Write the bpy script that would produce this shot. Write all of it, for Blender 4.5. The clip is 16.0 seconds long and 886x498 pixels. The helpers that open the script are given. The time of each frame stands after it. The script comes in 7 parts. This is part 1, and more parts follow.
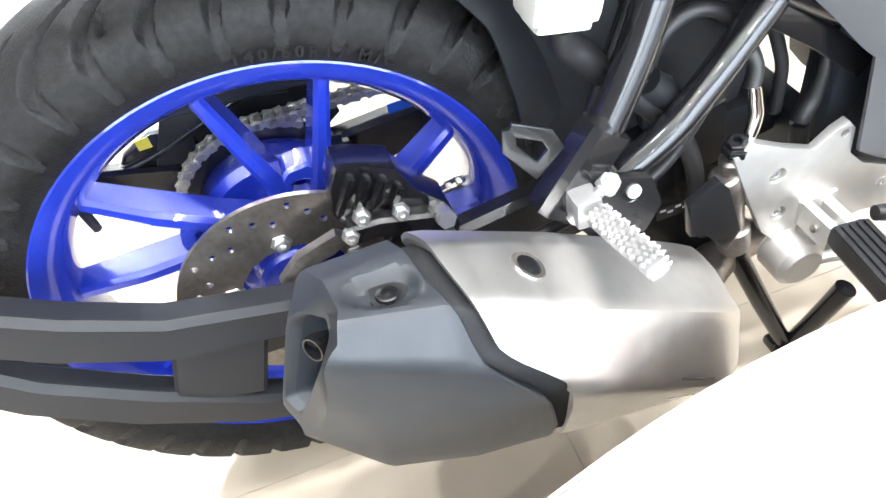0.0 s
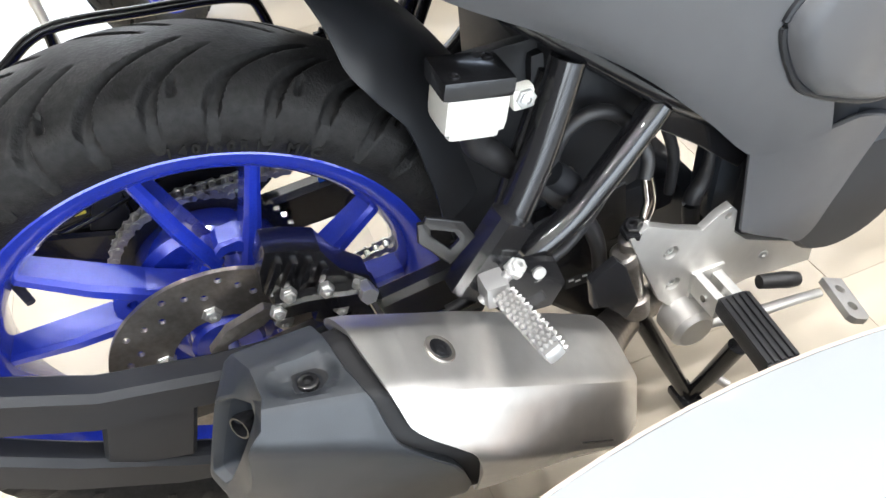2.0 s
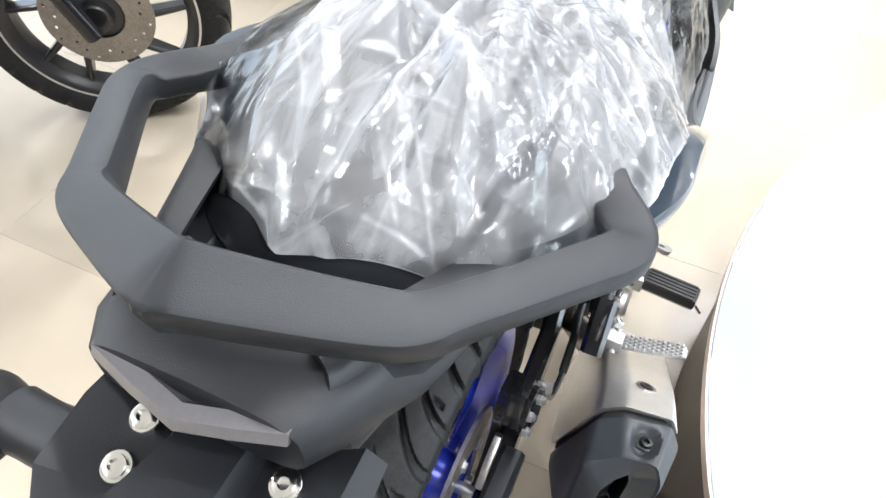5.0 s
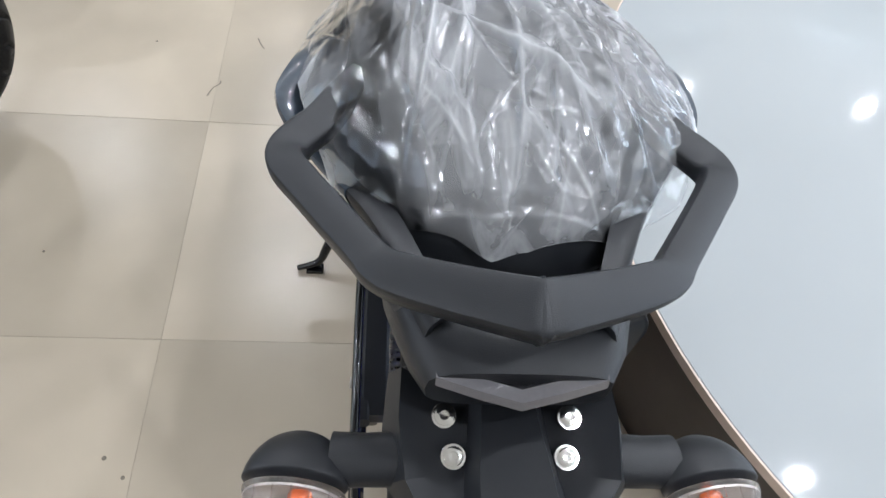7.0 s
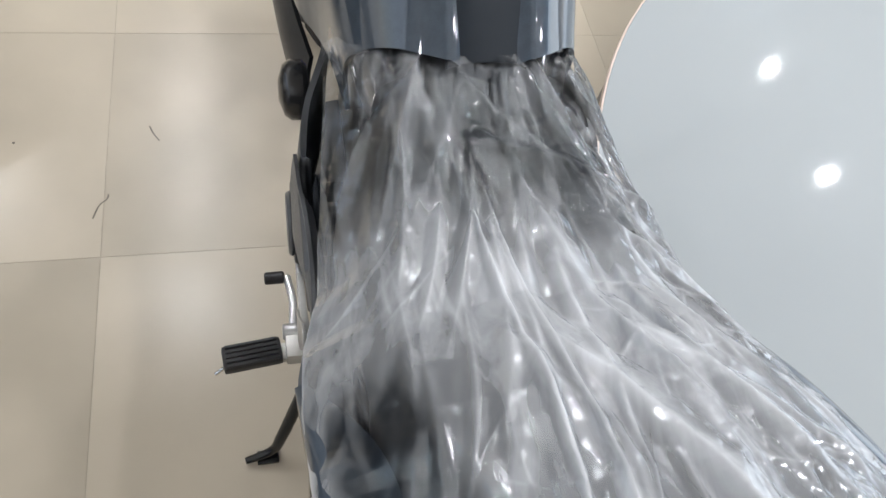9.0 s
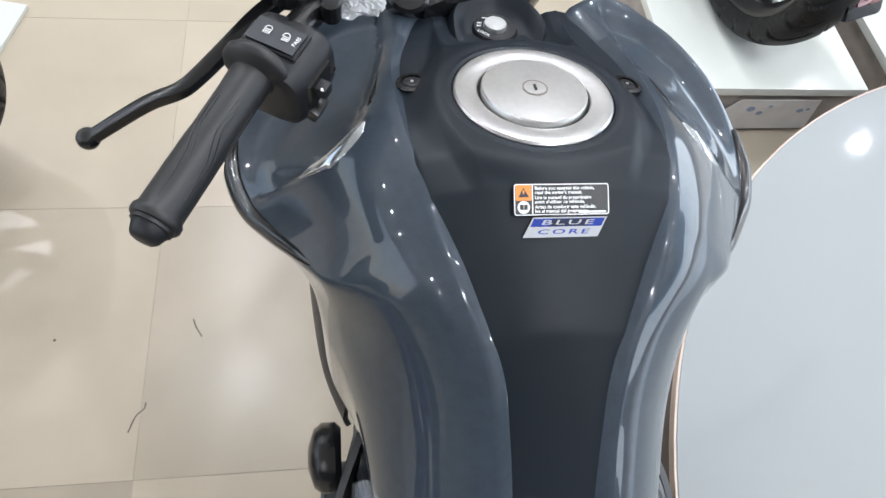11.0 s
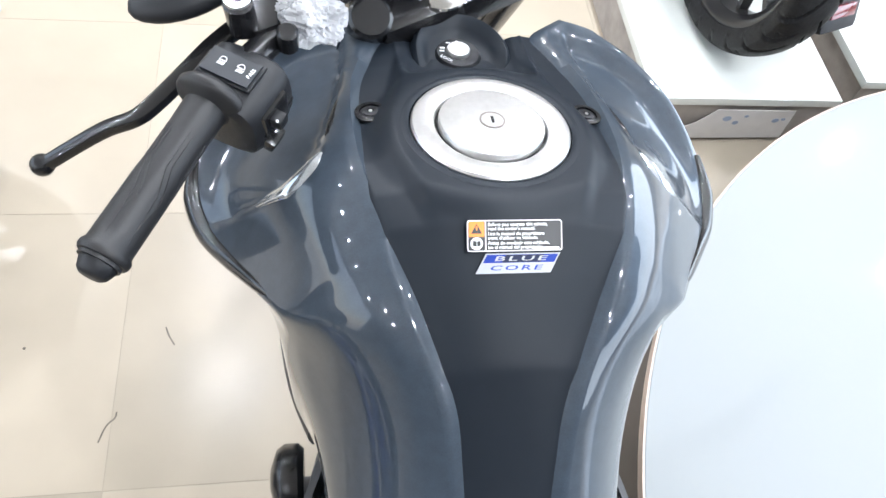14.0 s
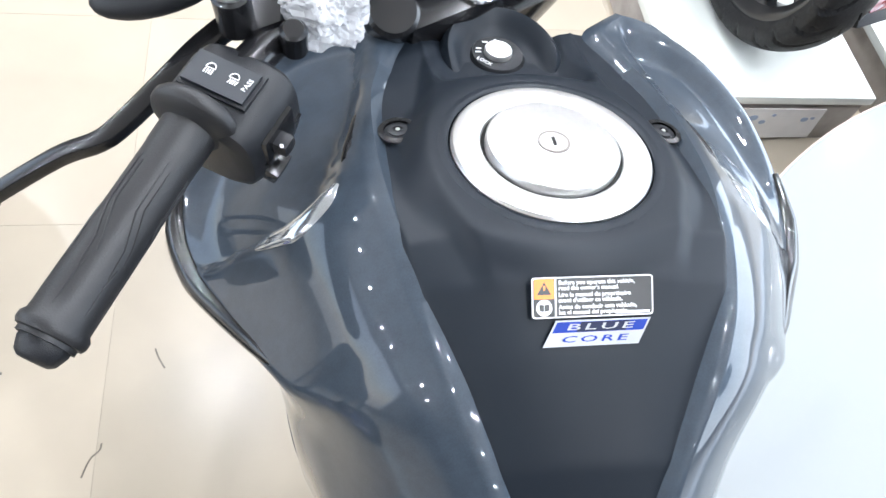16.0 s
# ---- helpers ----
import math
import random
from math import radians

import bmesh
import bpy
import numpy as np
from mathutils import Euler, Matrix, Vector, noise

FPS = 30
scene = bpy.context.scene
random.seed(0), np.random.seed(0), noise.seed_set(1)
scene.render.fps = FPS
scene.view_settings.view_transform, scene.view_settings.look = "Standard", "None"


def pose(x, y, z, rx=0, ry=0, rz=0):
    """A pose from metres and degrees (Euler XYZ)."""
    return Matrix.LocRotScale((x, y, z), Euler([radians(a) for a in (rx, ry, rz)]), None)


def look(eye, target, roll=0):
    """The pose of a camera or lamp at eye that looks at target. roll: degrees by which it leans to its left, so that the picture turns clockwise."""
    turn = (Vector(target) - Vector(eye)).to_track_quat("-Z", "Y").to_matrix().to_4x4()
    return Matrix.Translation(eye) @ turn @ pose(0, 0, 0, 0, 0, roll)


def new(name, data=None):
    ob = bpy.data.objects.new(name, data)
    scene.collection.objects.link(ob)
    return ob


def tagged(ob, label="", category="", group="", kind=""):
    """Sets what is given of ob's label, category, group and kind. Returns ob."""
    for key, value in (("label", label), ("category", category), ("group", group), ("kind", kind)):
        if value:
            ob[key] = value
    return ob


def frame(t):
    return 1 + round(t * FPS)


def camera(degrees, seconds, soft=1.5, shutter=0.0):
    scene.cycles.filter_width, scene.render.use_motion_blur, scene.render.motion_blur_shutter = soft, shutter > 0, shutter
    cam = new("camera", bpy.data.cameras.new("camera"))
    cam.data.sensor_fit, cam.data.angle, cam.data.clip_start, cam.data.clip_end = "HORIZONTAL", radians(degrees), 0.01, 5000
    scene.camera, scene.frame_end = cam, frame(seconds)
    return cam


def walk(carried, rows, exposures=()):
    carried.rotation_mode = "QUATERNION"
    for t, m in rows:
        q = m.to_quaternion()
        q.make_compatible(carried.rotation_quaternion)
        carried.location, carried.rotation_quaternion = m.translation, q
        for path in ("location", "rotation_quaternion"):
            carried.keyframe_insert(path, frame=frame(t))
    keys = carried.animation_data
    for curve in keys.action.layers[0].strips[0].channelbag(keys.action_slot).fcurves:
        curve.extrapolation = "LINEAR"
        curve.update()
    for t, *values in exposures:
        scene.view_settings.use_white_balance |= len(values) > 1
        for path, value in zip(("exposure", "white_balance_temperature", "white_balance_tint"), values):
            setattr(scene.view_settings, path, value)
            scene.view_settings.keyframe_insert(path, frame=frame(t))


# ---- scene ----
# Camera and its walk
cam = camera(63.0, 16.0, soft=1.5)
PATH = [
    (0, (0.553, 0.066, 0.794), (-0.815, 0.272, -0.65), -13.4),
    (0.5, (0.537, 0.074, 0.772), (-0.813, 0.281, -0.688), -13.4),
    (1, (0.534, 0.081, 0.767), (-0.799, 0.298, -0.709), -13.1),
    (1.5, (0.538, 0.088, 0.787), (-0.804, 0.325, -0.677), -12.7),
    (2, (0.56, 0.091, 0.86), (-0.788, 0.469, -0.568), -7.9),
    (2.5, (0.553, 0.077, 0.891), (-0.823, 0.54, -0.484), -5.8),
    (3, (0.518, 0.053, 0.896), (-0.887, 0.592, -0.421), -4.9),
    (3.5, (0.498, -0.008, 0.962), (-0.897, 0.676, -0.297), -4.2),
    (3.7, (0.468, -0.044, 0.995), (-0.897, 0.712, -0.257), -3.2),
    (5.8, (0.079, -0.501, 1.287), (-0.013, 0.69, -0.318), 5.9),
    (6, (0.068, -0.504, 1.298), (-0.033, 0.661, -0.325), 4.1),
    (6.5, (-0.045, -0.491, 1.329), (0.035, 0.656, -0.307), 6.3),
    (7, (-0.103, -0.46, 1.332), (0.082, 0.673, -0.306), 9.6),
    (7.5, (-0.11, -0.339, 1.315), (0.129, 0.723, -0.363), 11.1),
    (8, (-0.112, -0.179, 1.298), (0.083, 0.84, -0.412), 10.0),
    (8.5, (-0.122, -0.061, 1.277), (0.116, 0.888, -0.467), 11.8),
    (9, (-0.205, 0.055, 1.286), (0.258, 1.015, -0.406), 18.4),
    (9.5, (-0.261, 0.174, 1.295), (0.176, 1.137, -0.403), 18.6),
    (10, (-0.233, 0.279, 1.317), (0.138, 1.291, -0.367), 15.3),
    (10.2, (-0.207, 0.335, 1.338), (0.088, 1.351, -0.36), 11.7),
    (12.3, (-0.127, 0.493, 1.402), (0.19, 1.512, -0.29), 13.7),
    (12.5, (-0.122, 0.487, 1.395), (0.189, 1.511, -0.294), 12.9),
    (13, (-0.127, 0.484, 1.401), (0.203, 1.482, -0.301), 14.4),
    (13.5, (-0.128, 0.479, 1.4), (0.208, 1.474, -0.302), 15.0),
    (14, (-0.13, 0.476, 1.403), (0.207, 1.481, -0.293), 14.8),
    (14.5, (-0.131, 0.476, 1.403), (0.205, 1.482, -0.292), 15.3),
    (15, (-0.131, 0.482, 1.398), (0.173, 1.502, -0.295), 13.5),
    (15.5, (-0.124, 0.515, 1.36), (0.154, 1.527, -0.342), 12.8),
    (16, (-0.141, 0.569, 1.321), (0.207, 1.557, -0.383), 15.3),
]
EXPOSURES = [(t, ev, kelvin, 10) for t, ev, kelvin in (
    (0.0, 1.75, 6100), (0.5, 1.42, 6150), (1.0, 1.08, 6200), (2.0, 0.98, 6250), (2.5, 1.38, 6250),
    (3.0, 1.72, 6300), (3.7, 2.05, 6400), (4.0, 1.5, 6350), (4.6, 1.0, 6200), (5.3, 1.0, 6050), (5.8, 1.15, 5950), (6.0, 0.85, 5850), (6.2, 0.55, 5850),
    (6.6, 0.2, 5950), (7.2, 0.07, 5850), (8.0, -0.05, 5950), (9.0, -0.15, 6080), (10.2, -0.33, 6050),
    (12.3, 0.5, 5850), (15.0, 0.5, 5850), (16.0, 0.55, 5800))]
walk(cam, [(t, look(eye, target, roll)) for t, eye, target, roll in PATH], EXPOSURES)

# Light: recessed ceiling spots, and two fill lamps added out of view at the sides
CEILING_Z = 2.8
world = bpy.data.worlds.new("world")
scene.world = world
world.use_nodes = True
sky = world.node_tree.nodes.new("ShaderNodeTexSky")
sky.sky_type, sky.sun_disc, sky.sun_elevation, sky.sun_rotation = "NISHITA", False, radians(40), radians(250)
world.node_tree.links.new(sky.outputs["Color"], world.node_tree.nodes["Background"].inputs["Color"])
world.node_tree.nodes["Background"].inputs["Strength"].default_value = 0.12
SPOTS = [(-0.66, 2.1), (-0.66, 2.95), (-0.66, 3.8), (-2.0, 3.1), (-2.0, -2.0)]
SPOTS += [(-2.0, -1.2), (2.05, -1.3)]
SPOTS += [(-3.35, y) for y in (-1.5, -0.6, 0.35, 1.3, 2.2, 3.1, 4.0)] + [(4.8, y) for y in (-0.4, 0.6, 1.4, 2.35, 3.3)]
SPOTS += [(0.7, y) for y in (-0.6, 0.35, 1.3, 2.2, 3.1)]
SPOTS += [(2.05, -2.2), (2.05, 0.6), (2.05, 3.37), (3.43, -0.5), (3.43, 2.35), (3.43, 3.32), (3.43, 4.3)]
SPOT_POWER = 14.5


def lamp(name, kind, m, energy, color, size):
    data = bpy.data.lights.new(name, "AREA")
    data.shape, data.size, data.energy, data.color = kind, size[0], energy, color
    if kind == "RECTANGLE":
        data.size_y = size[1]
    ob = new(name, data)
    ob.matrix_world = m
    return ob


for sx, sy in SPOTS:
    lamp("spot_light", "DISK", pose(sx, sy, CEILING_Z - 0.012), SPOT_POWER, (1.0, 0.985, 0.97), (0.075,))
# added fill: stronger from the right, weaker from the left
lamp("side_fill", "RECTANGLE", look((5.55, 0.8, 1.15), (0, 0.8, 0.9)), 140, (0.90, 0.95, 1.0), (8.0, 1.6))
lamp("side_fill", "RECTANGLE", look((-4.75, 1.0, 1.5), (0, 1.0, 1.2)), 46, (0.90, 0.95, 1.0), (6.8, 2.3))


# Materials
def mat(name, color, rough=0.5, metal=0.0, spec=0.5, coat=0.0, scale=60.0, vary=0.06, bump=0.0, bump_scale=400.0, rough_vary=0.0, random=0.0):
    """A surface with colour variation at two scales, fine relief and uneven gloss."""
    m = bpy.data.materials.new(name)
    m.use_nodes = True
    nt = m.node_tree
    b = nt.nodes["Principled BSDF"]
    b.inputs["Roughness"].default_value, b.inputs["Metallic"].default_value = rough, metal
    b.inputs["Specular IOR Level"].default_value, b.inputs["Coat Weight"].default_value = spec, coat
    b.inputs["Coat Roughness"].default_value = 0.03
    co = nt.nodes.new("ShaderNodeTexCoord")
    n1, n2 = nt.nodes.new("ShaderNodeTexNoise"), nt.nodes.new("ShaderNodeTexNoise")
    n1.inputs["Scale"].default_value, n2.inputs["Scale"].default_value = scale, scale / 9
    n1.inputs["Detail"].default_value = n2.inputs["Detail"].default_value = 4
    add = nt.nodes.new("ShaderNodeMath")
    add.operation = "ADD"
    ramp = nt.nodes.new("ShaderNodeMapRange")
    ramp.inputs["From Min"].default_value, ramp.inputs["From Max"].default_value = 0.7, 1.3
    ramp.inputs["To Min"].default_value, ramp.inputs["To Max"].default_value = 1 - vary, 1 + vary
    mul = nt.nodes.new("ShaderNodeMix")
    mul.data_type, mul.blend_type, mul.inputs["Factor"].default_value = "RGBA", "MULTIPLY", 1.0
    mul.inputs["A"].default_value = (*color, 1)
    for n in (n1, n2):
        nt.links.new(co.outputs["Object"], n.inputs["Vector"])
    nt.links.new(n1.outputs["Fac"], add.inputs[0])
    nt.links.new(n2.outputs["Fac"], add.inputs[1])
    nt.links.new(add.outputs[0], ramp.inputs["Value"])
    value = ramp.outputs["Result"]
    if random:
        info, rr, rm = nt.nodes.new("ShaderNodeObjectInfo"), nt.nodes.new("ShaderNodeMapRange"), nt.nodes.new("ShaderNodeMath")
        rr.inputs["To Min"].default_value, rr.inputs["To Max"].default_value = 1 - random, 1 + random
        rm.operation = "MULTIPLY"
        nt.links.new(info.outputs["Random"], rr.inputs["Value"])
        nt.links.new(rr.outputs["Result"], rm.inputs[0])
        nt.links.new(value, rm.inputs[1])
        value = rm.outputs[0]
    nt.links.new(value, mul.inputs["B"])
    nt.links.new(mul.outputs["Result"], b.inputs["Base Color"])
    if rough_vary:
        rv = nt.nodes.new("ShaderNodeMapRange")
        rv.inputs["From Min"].default_value, rv.inputs["From Max"].default_value = 0.35, 0.65
        rv.inputs["To Min"].default_value, rv.inputs["To Max"].default_value = max(rough - rough_vary, 0), min(rough + rough_vary, 1)
        nt.links.new(n2.outputs["Fac"], rv.inputs["Value"])
        nt.links.new(rv.outputs["Result"], b.inputs["Roughness"])
    if bump:
        n3, bp = nt.nodes.new("ShaderNodeTexNoise"), nt.nodes.new("ShaderNodeBump")
        n3.inputs["Scale"].default_value, n3.inputs["Detail"].default_value = bump_scale, 3
        bp.inputs["Strength"].default_value, bp.inputs["Distance"].default_value = bump, 0.001
        nt.links.new(co.outputs["Object"], n3.inputs["Vector"])
        nt.links.new(n3.outputs["Fac"], bp.inputs["Height"])
        nt.links.new(bp.outputs["Normal"], b.inputs["Normal"])
    return m


def brushed(name, color, rough, stretch, strength):
    """Brushed metal: long streaks along one axis in gloss and relief."""
    m = mat(name, color, rough, 1.0, vary=0.05)
    nt = m.node_tree
    co, mp, nz = nt.nodes.new("ShaderNodeTexCoord"), nt.nodes.new("ShaderNodeMapping"), nt.nodes.new("ShaderNodeTexNoise")
    mp.inputs["Scale"].default_value = stretch
    nz.inputs["Scale"].default_value, nz.inputs["Detail"].default_value = 1.0, 6
    bp, rv = nt.nodes.new("ShaderNodeBump"), nt.nodes.new("ShaderNodeMapRange")
    bp.inputs["Strength"].default_value, bp.inputs["Distance"].default_value = strength, 0.0006
    rv.inputs["To Min"].default_value, rv.inputs["To Max"].default_value = rough - 0.08, rough + 0.12
    nt.links.new(co.outputs["Object"], mp.inputs["Vector"])
    nt.links.new(mp.outputs["Vector"], nz.inputs["Vector"])
    nt.links.new(nz.outputs["Fac"], bp.inputs["Height"])
    nt.links.new(nz.outputs["Fac"], rv.inputs["Value"])
    nt.links.new(bp.outputs["Normal"], nt.nodes["Principled BSDF"].inputs["Normal"])
    nt.links.new(rv.outputs["Result"], nt.nodes["Principled BSDF"].inputs["Roughness"])
    return m


def clear(name, color, rough=0.02, ior=1.45):
    m = mat(name, color, rough, vary=0.02)
    b = m.node_tree.nodes["Principled BSDF"]
    b.inputs["Transmission Weight"].default_value, b.inputs["IOR"].default_value = 1.0, ior
    return m


def film(name, haze_low=0.21, haze_high=0.42):
    """Thin crinkled polythene: milky, half see-through, with sharp glints on the creases."""
    m = bpy.data.materials.new(name)
    m.use_nodes = True
    nt = m.node_tree
    out = nt.nodes["Material Output"]
    nt.nodes.remove(nt.nodes["Principled BSDF"])
    tr, gl, di, tl, milk, mx, mx2 = (nt.nodes.new(k) for k in ("ShaderNodeBsdfTransparent", "ShaderNodeBsdfGlossy", "ShaderNodeBsdfDiffuse", "ShaderNodeBsdfTranslucent", "ShaderNodeMixShader", "ShaderNodeMixShader", "ShaderNodeMixShader"))
    tr.inputs["Color"].default_value = (0.94, 0.95, 0.96, 1)
    gl.inputs["Roughness"].default_value, gl.inputs["Color"].default_value = 0.15, (0.97, 0.98, 1, 1)
    di.inputs["Color"].default_value = tl.inputs["Color"].default_value = (0.84, 0.85, 0.87, 1)
    fr, co, geo, nz, nz2 = (nt.nodes.new(k) for k in ("ShaderNodeFresnel", "ShaderNodeTexCoord", "ShaderNodeNewGeometry", "ShaderNodeTexNoise", "ShaderNodeTexNoise"))
    fr.inputs["IOR"].default_value = 1.6
    # crumple: flat facets at two sizes, each tipped its own way
    nz.inputs["Scale"].default_value, nz.inputs["Detail"].default_value = 14, 2
    nt.links.new(co.outputs["Object"], nz.inputs["Vector"])
    bend = nt.nodes.new("ShaderNodeVectorMath")
    bend.operation = "MULTIPLY_ADD"
    bend.inputs[1].default_value = (0.05, 0.05, 0.05)
    nt.links.new(nz.outputs["Color"], bend.inputs[0])
    nt.links.new(co.outputs["Object"], bend.inputs[2])
    tilted = geo.outputs["Normal"]
    rough_bit = nt.nodes.new("ShaderNodeAttribute")
    rough_bit.attribute_name = "smoothed"
    strength = nt.nodes.new("ShaderNodeMath")
    strength.operation, strength.inputs[0].default_value = "SUBTRACT", 1.0
    nt.links.new(rough_bit.outputs["Fac"], strength.inputs[1])
    for size, turn, stretch, tip in ((1.0, 24, (34, 15, 26), 0.12), (1.0, 30, (80, 34, 60), 0.22), (1.0, -24, (210, 120, 180), 0.15)):
        mp, cell, off, mul = (nt.nodes.new(k) for k in ("ShaderNodeMapping", "ShaderNodeTexVoronoi", "ShaderNodeVectorMath", "ShaderNodeVectorMath"))
        mp.vector_type = "TEXTURE"
        mp.inputs["Rotation"].default_value = (0, 0, radians(turn))
        mp.inputs["Scale"].default_value = [1 / v for v in stretch]
        cell.inputs["Scale"].default_value = size
        nt.links.new(mp.outputs["Vector"], cell.inputs["Vector"])
        off.operation, off.inputs[1].default_value = "SUBTRACT", (0.5, 0.5, 0.5)
        mul.operation, mul.inputs[1].default_value = "MULTIPLY_ADD", (tip, tip, tip)
        nt.links.new(bend.outputs[0], mp.inputs["Vector"])
        nt.links.new(cell.outputs["Color"], off.inputs[0])
        part_of = nt.nodes.new("ShaderNodeVectorMath")
        part_of.operation = "SCALE"
        nt.links.new(off.outputs[0], part_of.inputs[0])
        nt.links.new(strength.outputs[0], part_of.inputs["Scale"])
        nt.links.new(part_of.outputs[0], mul.inputs[0])
        nt.links.new(tilted, mul.inputs[2])
        tilted = mul.outputs[0]
    unit = nt.nodes.new("ShaderNodeVectorMath")
    unit.operation = "NORMALIZE"
    nt.links.new(tilted, unit.inputs[0])
    for n in (gl, fr, di):
        nt.links.new(unit.outputs[0], n.inputs["Normal"])
    nz2.inputs["Scale"].default_value, nz2.inputs["Detail"].default_value, nz2.inputs["Distortion"].default_value = 1.0, 7, 0.8
    streak = nt.nodes.new("ShaderNodeMapping")
    streak.inputs["Scale"].default_value = (34, 8, 26)
    nt.links.new(co.outputs["Object"], streak.inputs["Vector"])
    nt.links.new(streak.outputs["Vector"], nz2.inputs["Vector"])
    haze = nt.nodes.new("ShaderNodeMapRange")
    haze.inputs["From Min"].default_value, haze.inputs["From Max"].default_value = 0.42, 0.60
    haze.inputs["To Min"].default_value, haze.inputs["To Max"].default_value = haze_low, haze_high
    milk.inputs["Fac"].default_value = 0.35
    nt.links.new(nz2.outputs["Fac"], haze.inputs["Value"])
    # doubled film on the folds is whiter
    fold, both = nt.nodes.new("ShaderNodeAttribute"), nt.nodes.new("ShaderNodeMath")
    fold.attribute_name = "fold"
    both.operation, both.use_clamp = "ADD", True
    nt.links.new(haze.outputs["Result"], both.inputs[0])
    nt.links.new(fold.outputs["Fac"], both.inputs[1])
    nt.links.new(both.outputs[0], mx.inputs["Fac"])
    nt.links.new(di.outputs[0], milk.inputs[1])
    nt.links.new(tl.outputs[0], milk.inputs[2])
    nt.links.new(tr.outputs[0], mx.inputs[1])
    nt.links.new(milk.outputs[0], mx.inputs[2])
    nt.links.new(fr.outputs["Fac"], mx2.inputs["Fac"])
    nt.links.new(mx.outputs[0], mx2.inputs[1])
    nt.links.new(gl.outputs[0], mx2.inputs[2])
    nt.links.new(mx2.outputs[0], out.inputs["Surface"])
    return m


BLACK_PLASTIC = mat("black_plastic", (0.0145, 0.0155, 0.018), 0.40, spec=0.34, bump=0.25, bump_scale=1400, rough_vary=0.06)
GREY_PLASTIC = mat("grey_plastic", (0.073, 0.075, 0.080), 0.42, spec=0.5, bump=0.25, bump_scale=1500, rough_vary=0.06)
MATTE_BLACK = mat("matte_black_paint", (0.016, 0.019, 0.024), 0.42, spec=0.38, rough_vary=0.04)
TANK_MATT = mat("matt_graphite_paint", (0.0100, 0.0136, 0.0192), 0.42, spec=0.24, rough_vary=0.04)
RAIL_BLACK = mat("satin_black_rail", (0.0165, 0.0178, 0.0205), 0.42, spec=0.32, bump=0.25, bump_scale=1500, rough_vary=0.05)
GREY_PAINT = mat("metallic_grey_paint", (0.038, 0.050, 0.066), 0.34, 0.0, spec=0.14, coat=1.0, scale=900, vary=0.12)
LIP_HIGHLIGHT = mat("pale_lip_highlight", (0.52, 0.55, 0.58), 0.12, 0.8, coat=1.0)
FRAME_BLACK = mat("gloss_black_paint", (0.008, 0.008, 0.009), 0.20, coat=0.45)
CALIPER_BLACK = mat("cast_black_caliper", (0.005, 0.005, 0.006), 0.22, coat=0.7, bump=0.7, bump_scale=260)
RUBBER = mat("tyre_rubber", (0.0130, 0.0129, 0.0130), 0.56, spec=0.24, scale=150, vary=0.55, bump=0.6, bump_scale=420, rough_vary=0.14)
RUBBER_DARK = mat("groove_rubber", (0.008, 0.008, 0.009), 0.7, scale=90, vary=0.2)
SOFT_RUBBER = mat("soft_rubber", (0.014, 0.014, 0.015), 0.45, bump=0.2, bump_scale=900)
BLUE_PAINT = mat("blue_wheel_paint", (0.016, 0.036, 0.40), 0.26, 0.2, coat=1.0, scale=400, vary=0.12)
STEEL = brushed("brushed_steel", (0.86, 0.835, 0.80), 0.36, (6, 420, 6), 0.035)
DISC_STEEL = mat("worn_disc_steel", (0.30, 0.275, 0.25), 0.38, 0.9, scale=160, vary=0.22, rough_vary=0.1)
CAST_ALU = mat("cast_aluminium", (0.56, 0.55, 0.525), 0.42, 0.8, bump=0.35, bump_scale=700, rough_vary=0.08)
PEG_ALU = mat("studded_peg_aluminium", (0.40, 0.395, 0.385), 0.40, 0.7, bump=0.3, bump_scale=700)
BRIGHT_ALU = mat("bright_aluminium", (0.62, 0.62, 0.61), 0.28, 0.9, scale=200)
CHROME = mat("chrome", (0.82, 0.82, 0.80), 0.10, 1.0)
CHAIN_STEEL = mat("chain_steel", (0.45, 0.44, 0.41), 0.35, 0.9, scale=300, vary=0.2)
BLACK_STEEL = mat("black_steel", (0.009, 0.009, 0.010), 0.24, 0.0, spec=0.4, coat=0.3)
SCREW_BLACK = mat("black_zinc_screw", (0.035, 0.036, 0.040), 0.30, 0.6)
CAP_GREY = mat("silencer_end_cap", (0.025, 0.0285, 0.033), 0.44, 0.0, scale=40, vary=0.2, bump=0.2, bump_scale=1200, rough_vary=0.08)
WHITE_PLASTIC = mat("translucent_white_plastic", (0.60, 0.595, 0.545), 0.30, bump=0.1)
SEAT_VINYL = mat("seat_vinyl", (0.020, 0.022, 0.026), 0.40, bump=0.2, bump_scale=900, rough_vary=0.08)
FILM = film("polythene_film")
LENS = clear("clear_ribbed_lens", (0.86, 0.83, 0.81), 0.24, 1.3)
AMBER = mat("amber_bulb", (0.62, 0.12, 0.03), 0.2, coat=1.0)
BULB_BOWL = mat("dull_reflector", (0.42, 0.39, 0.37), 0.35, 0.5, scale=200, vary=0.15)
RED_LENS = mat("red_lens", (0.17, 0.008, 0.015), 0.12, coat=1.0)
SMOKE_LENS = mat("grey_tail_lens", (0.12, 0.115, 0.125), 0.12, coat=1.0, scale=300)
LABEL_WHITE = mat("label_white", (0.80, 0.80, 0.80), 0.35)
LABEL_BLACK = mat("label_black", (0.015, 0.015, 0.015), 0.35)
LABEL_ORANGE = mat("label_orange", (0.85, 0.24, 0.02), 0.35)
LABEL_BLUE = mat("label_blue", (0.02, 0.11, 0.60), 0.3)
LABEL_YELLOW = mat("label_yellow", (0.78, 0.66, 0.07), 0.4)
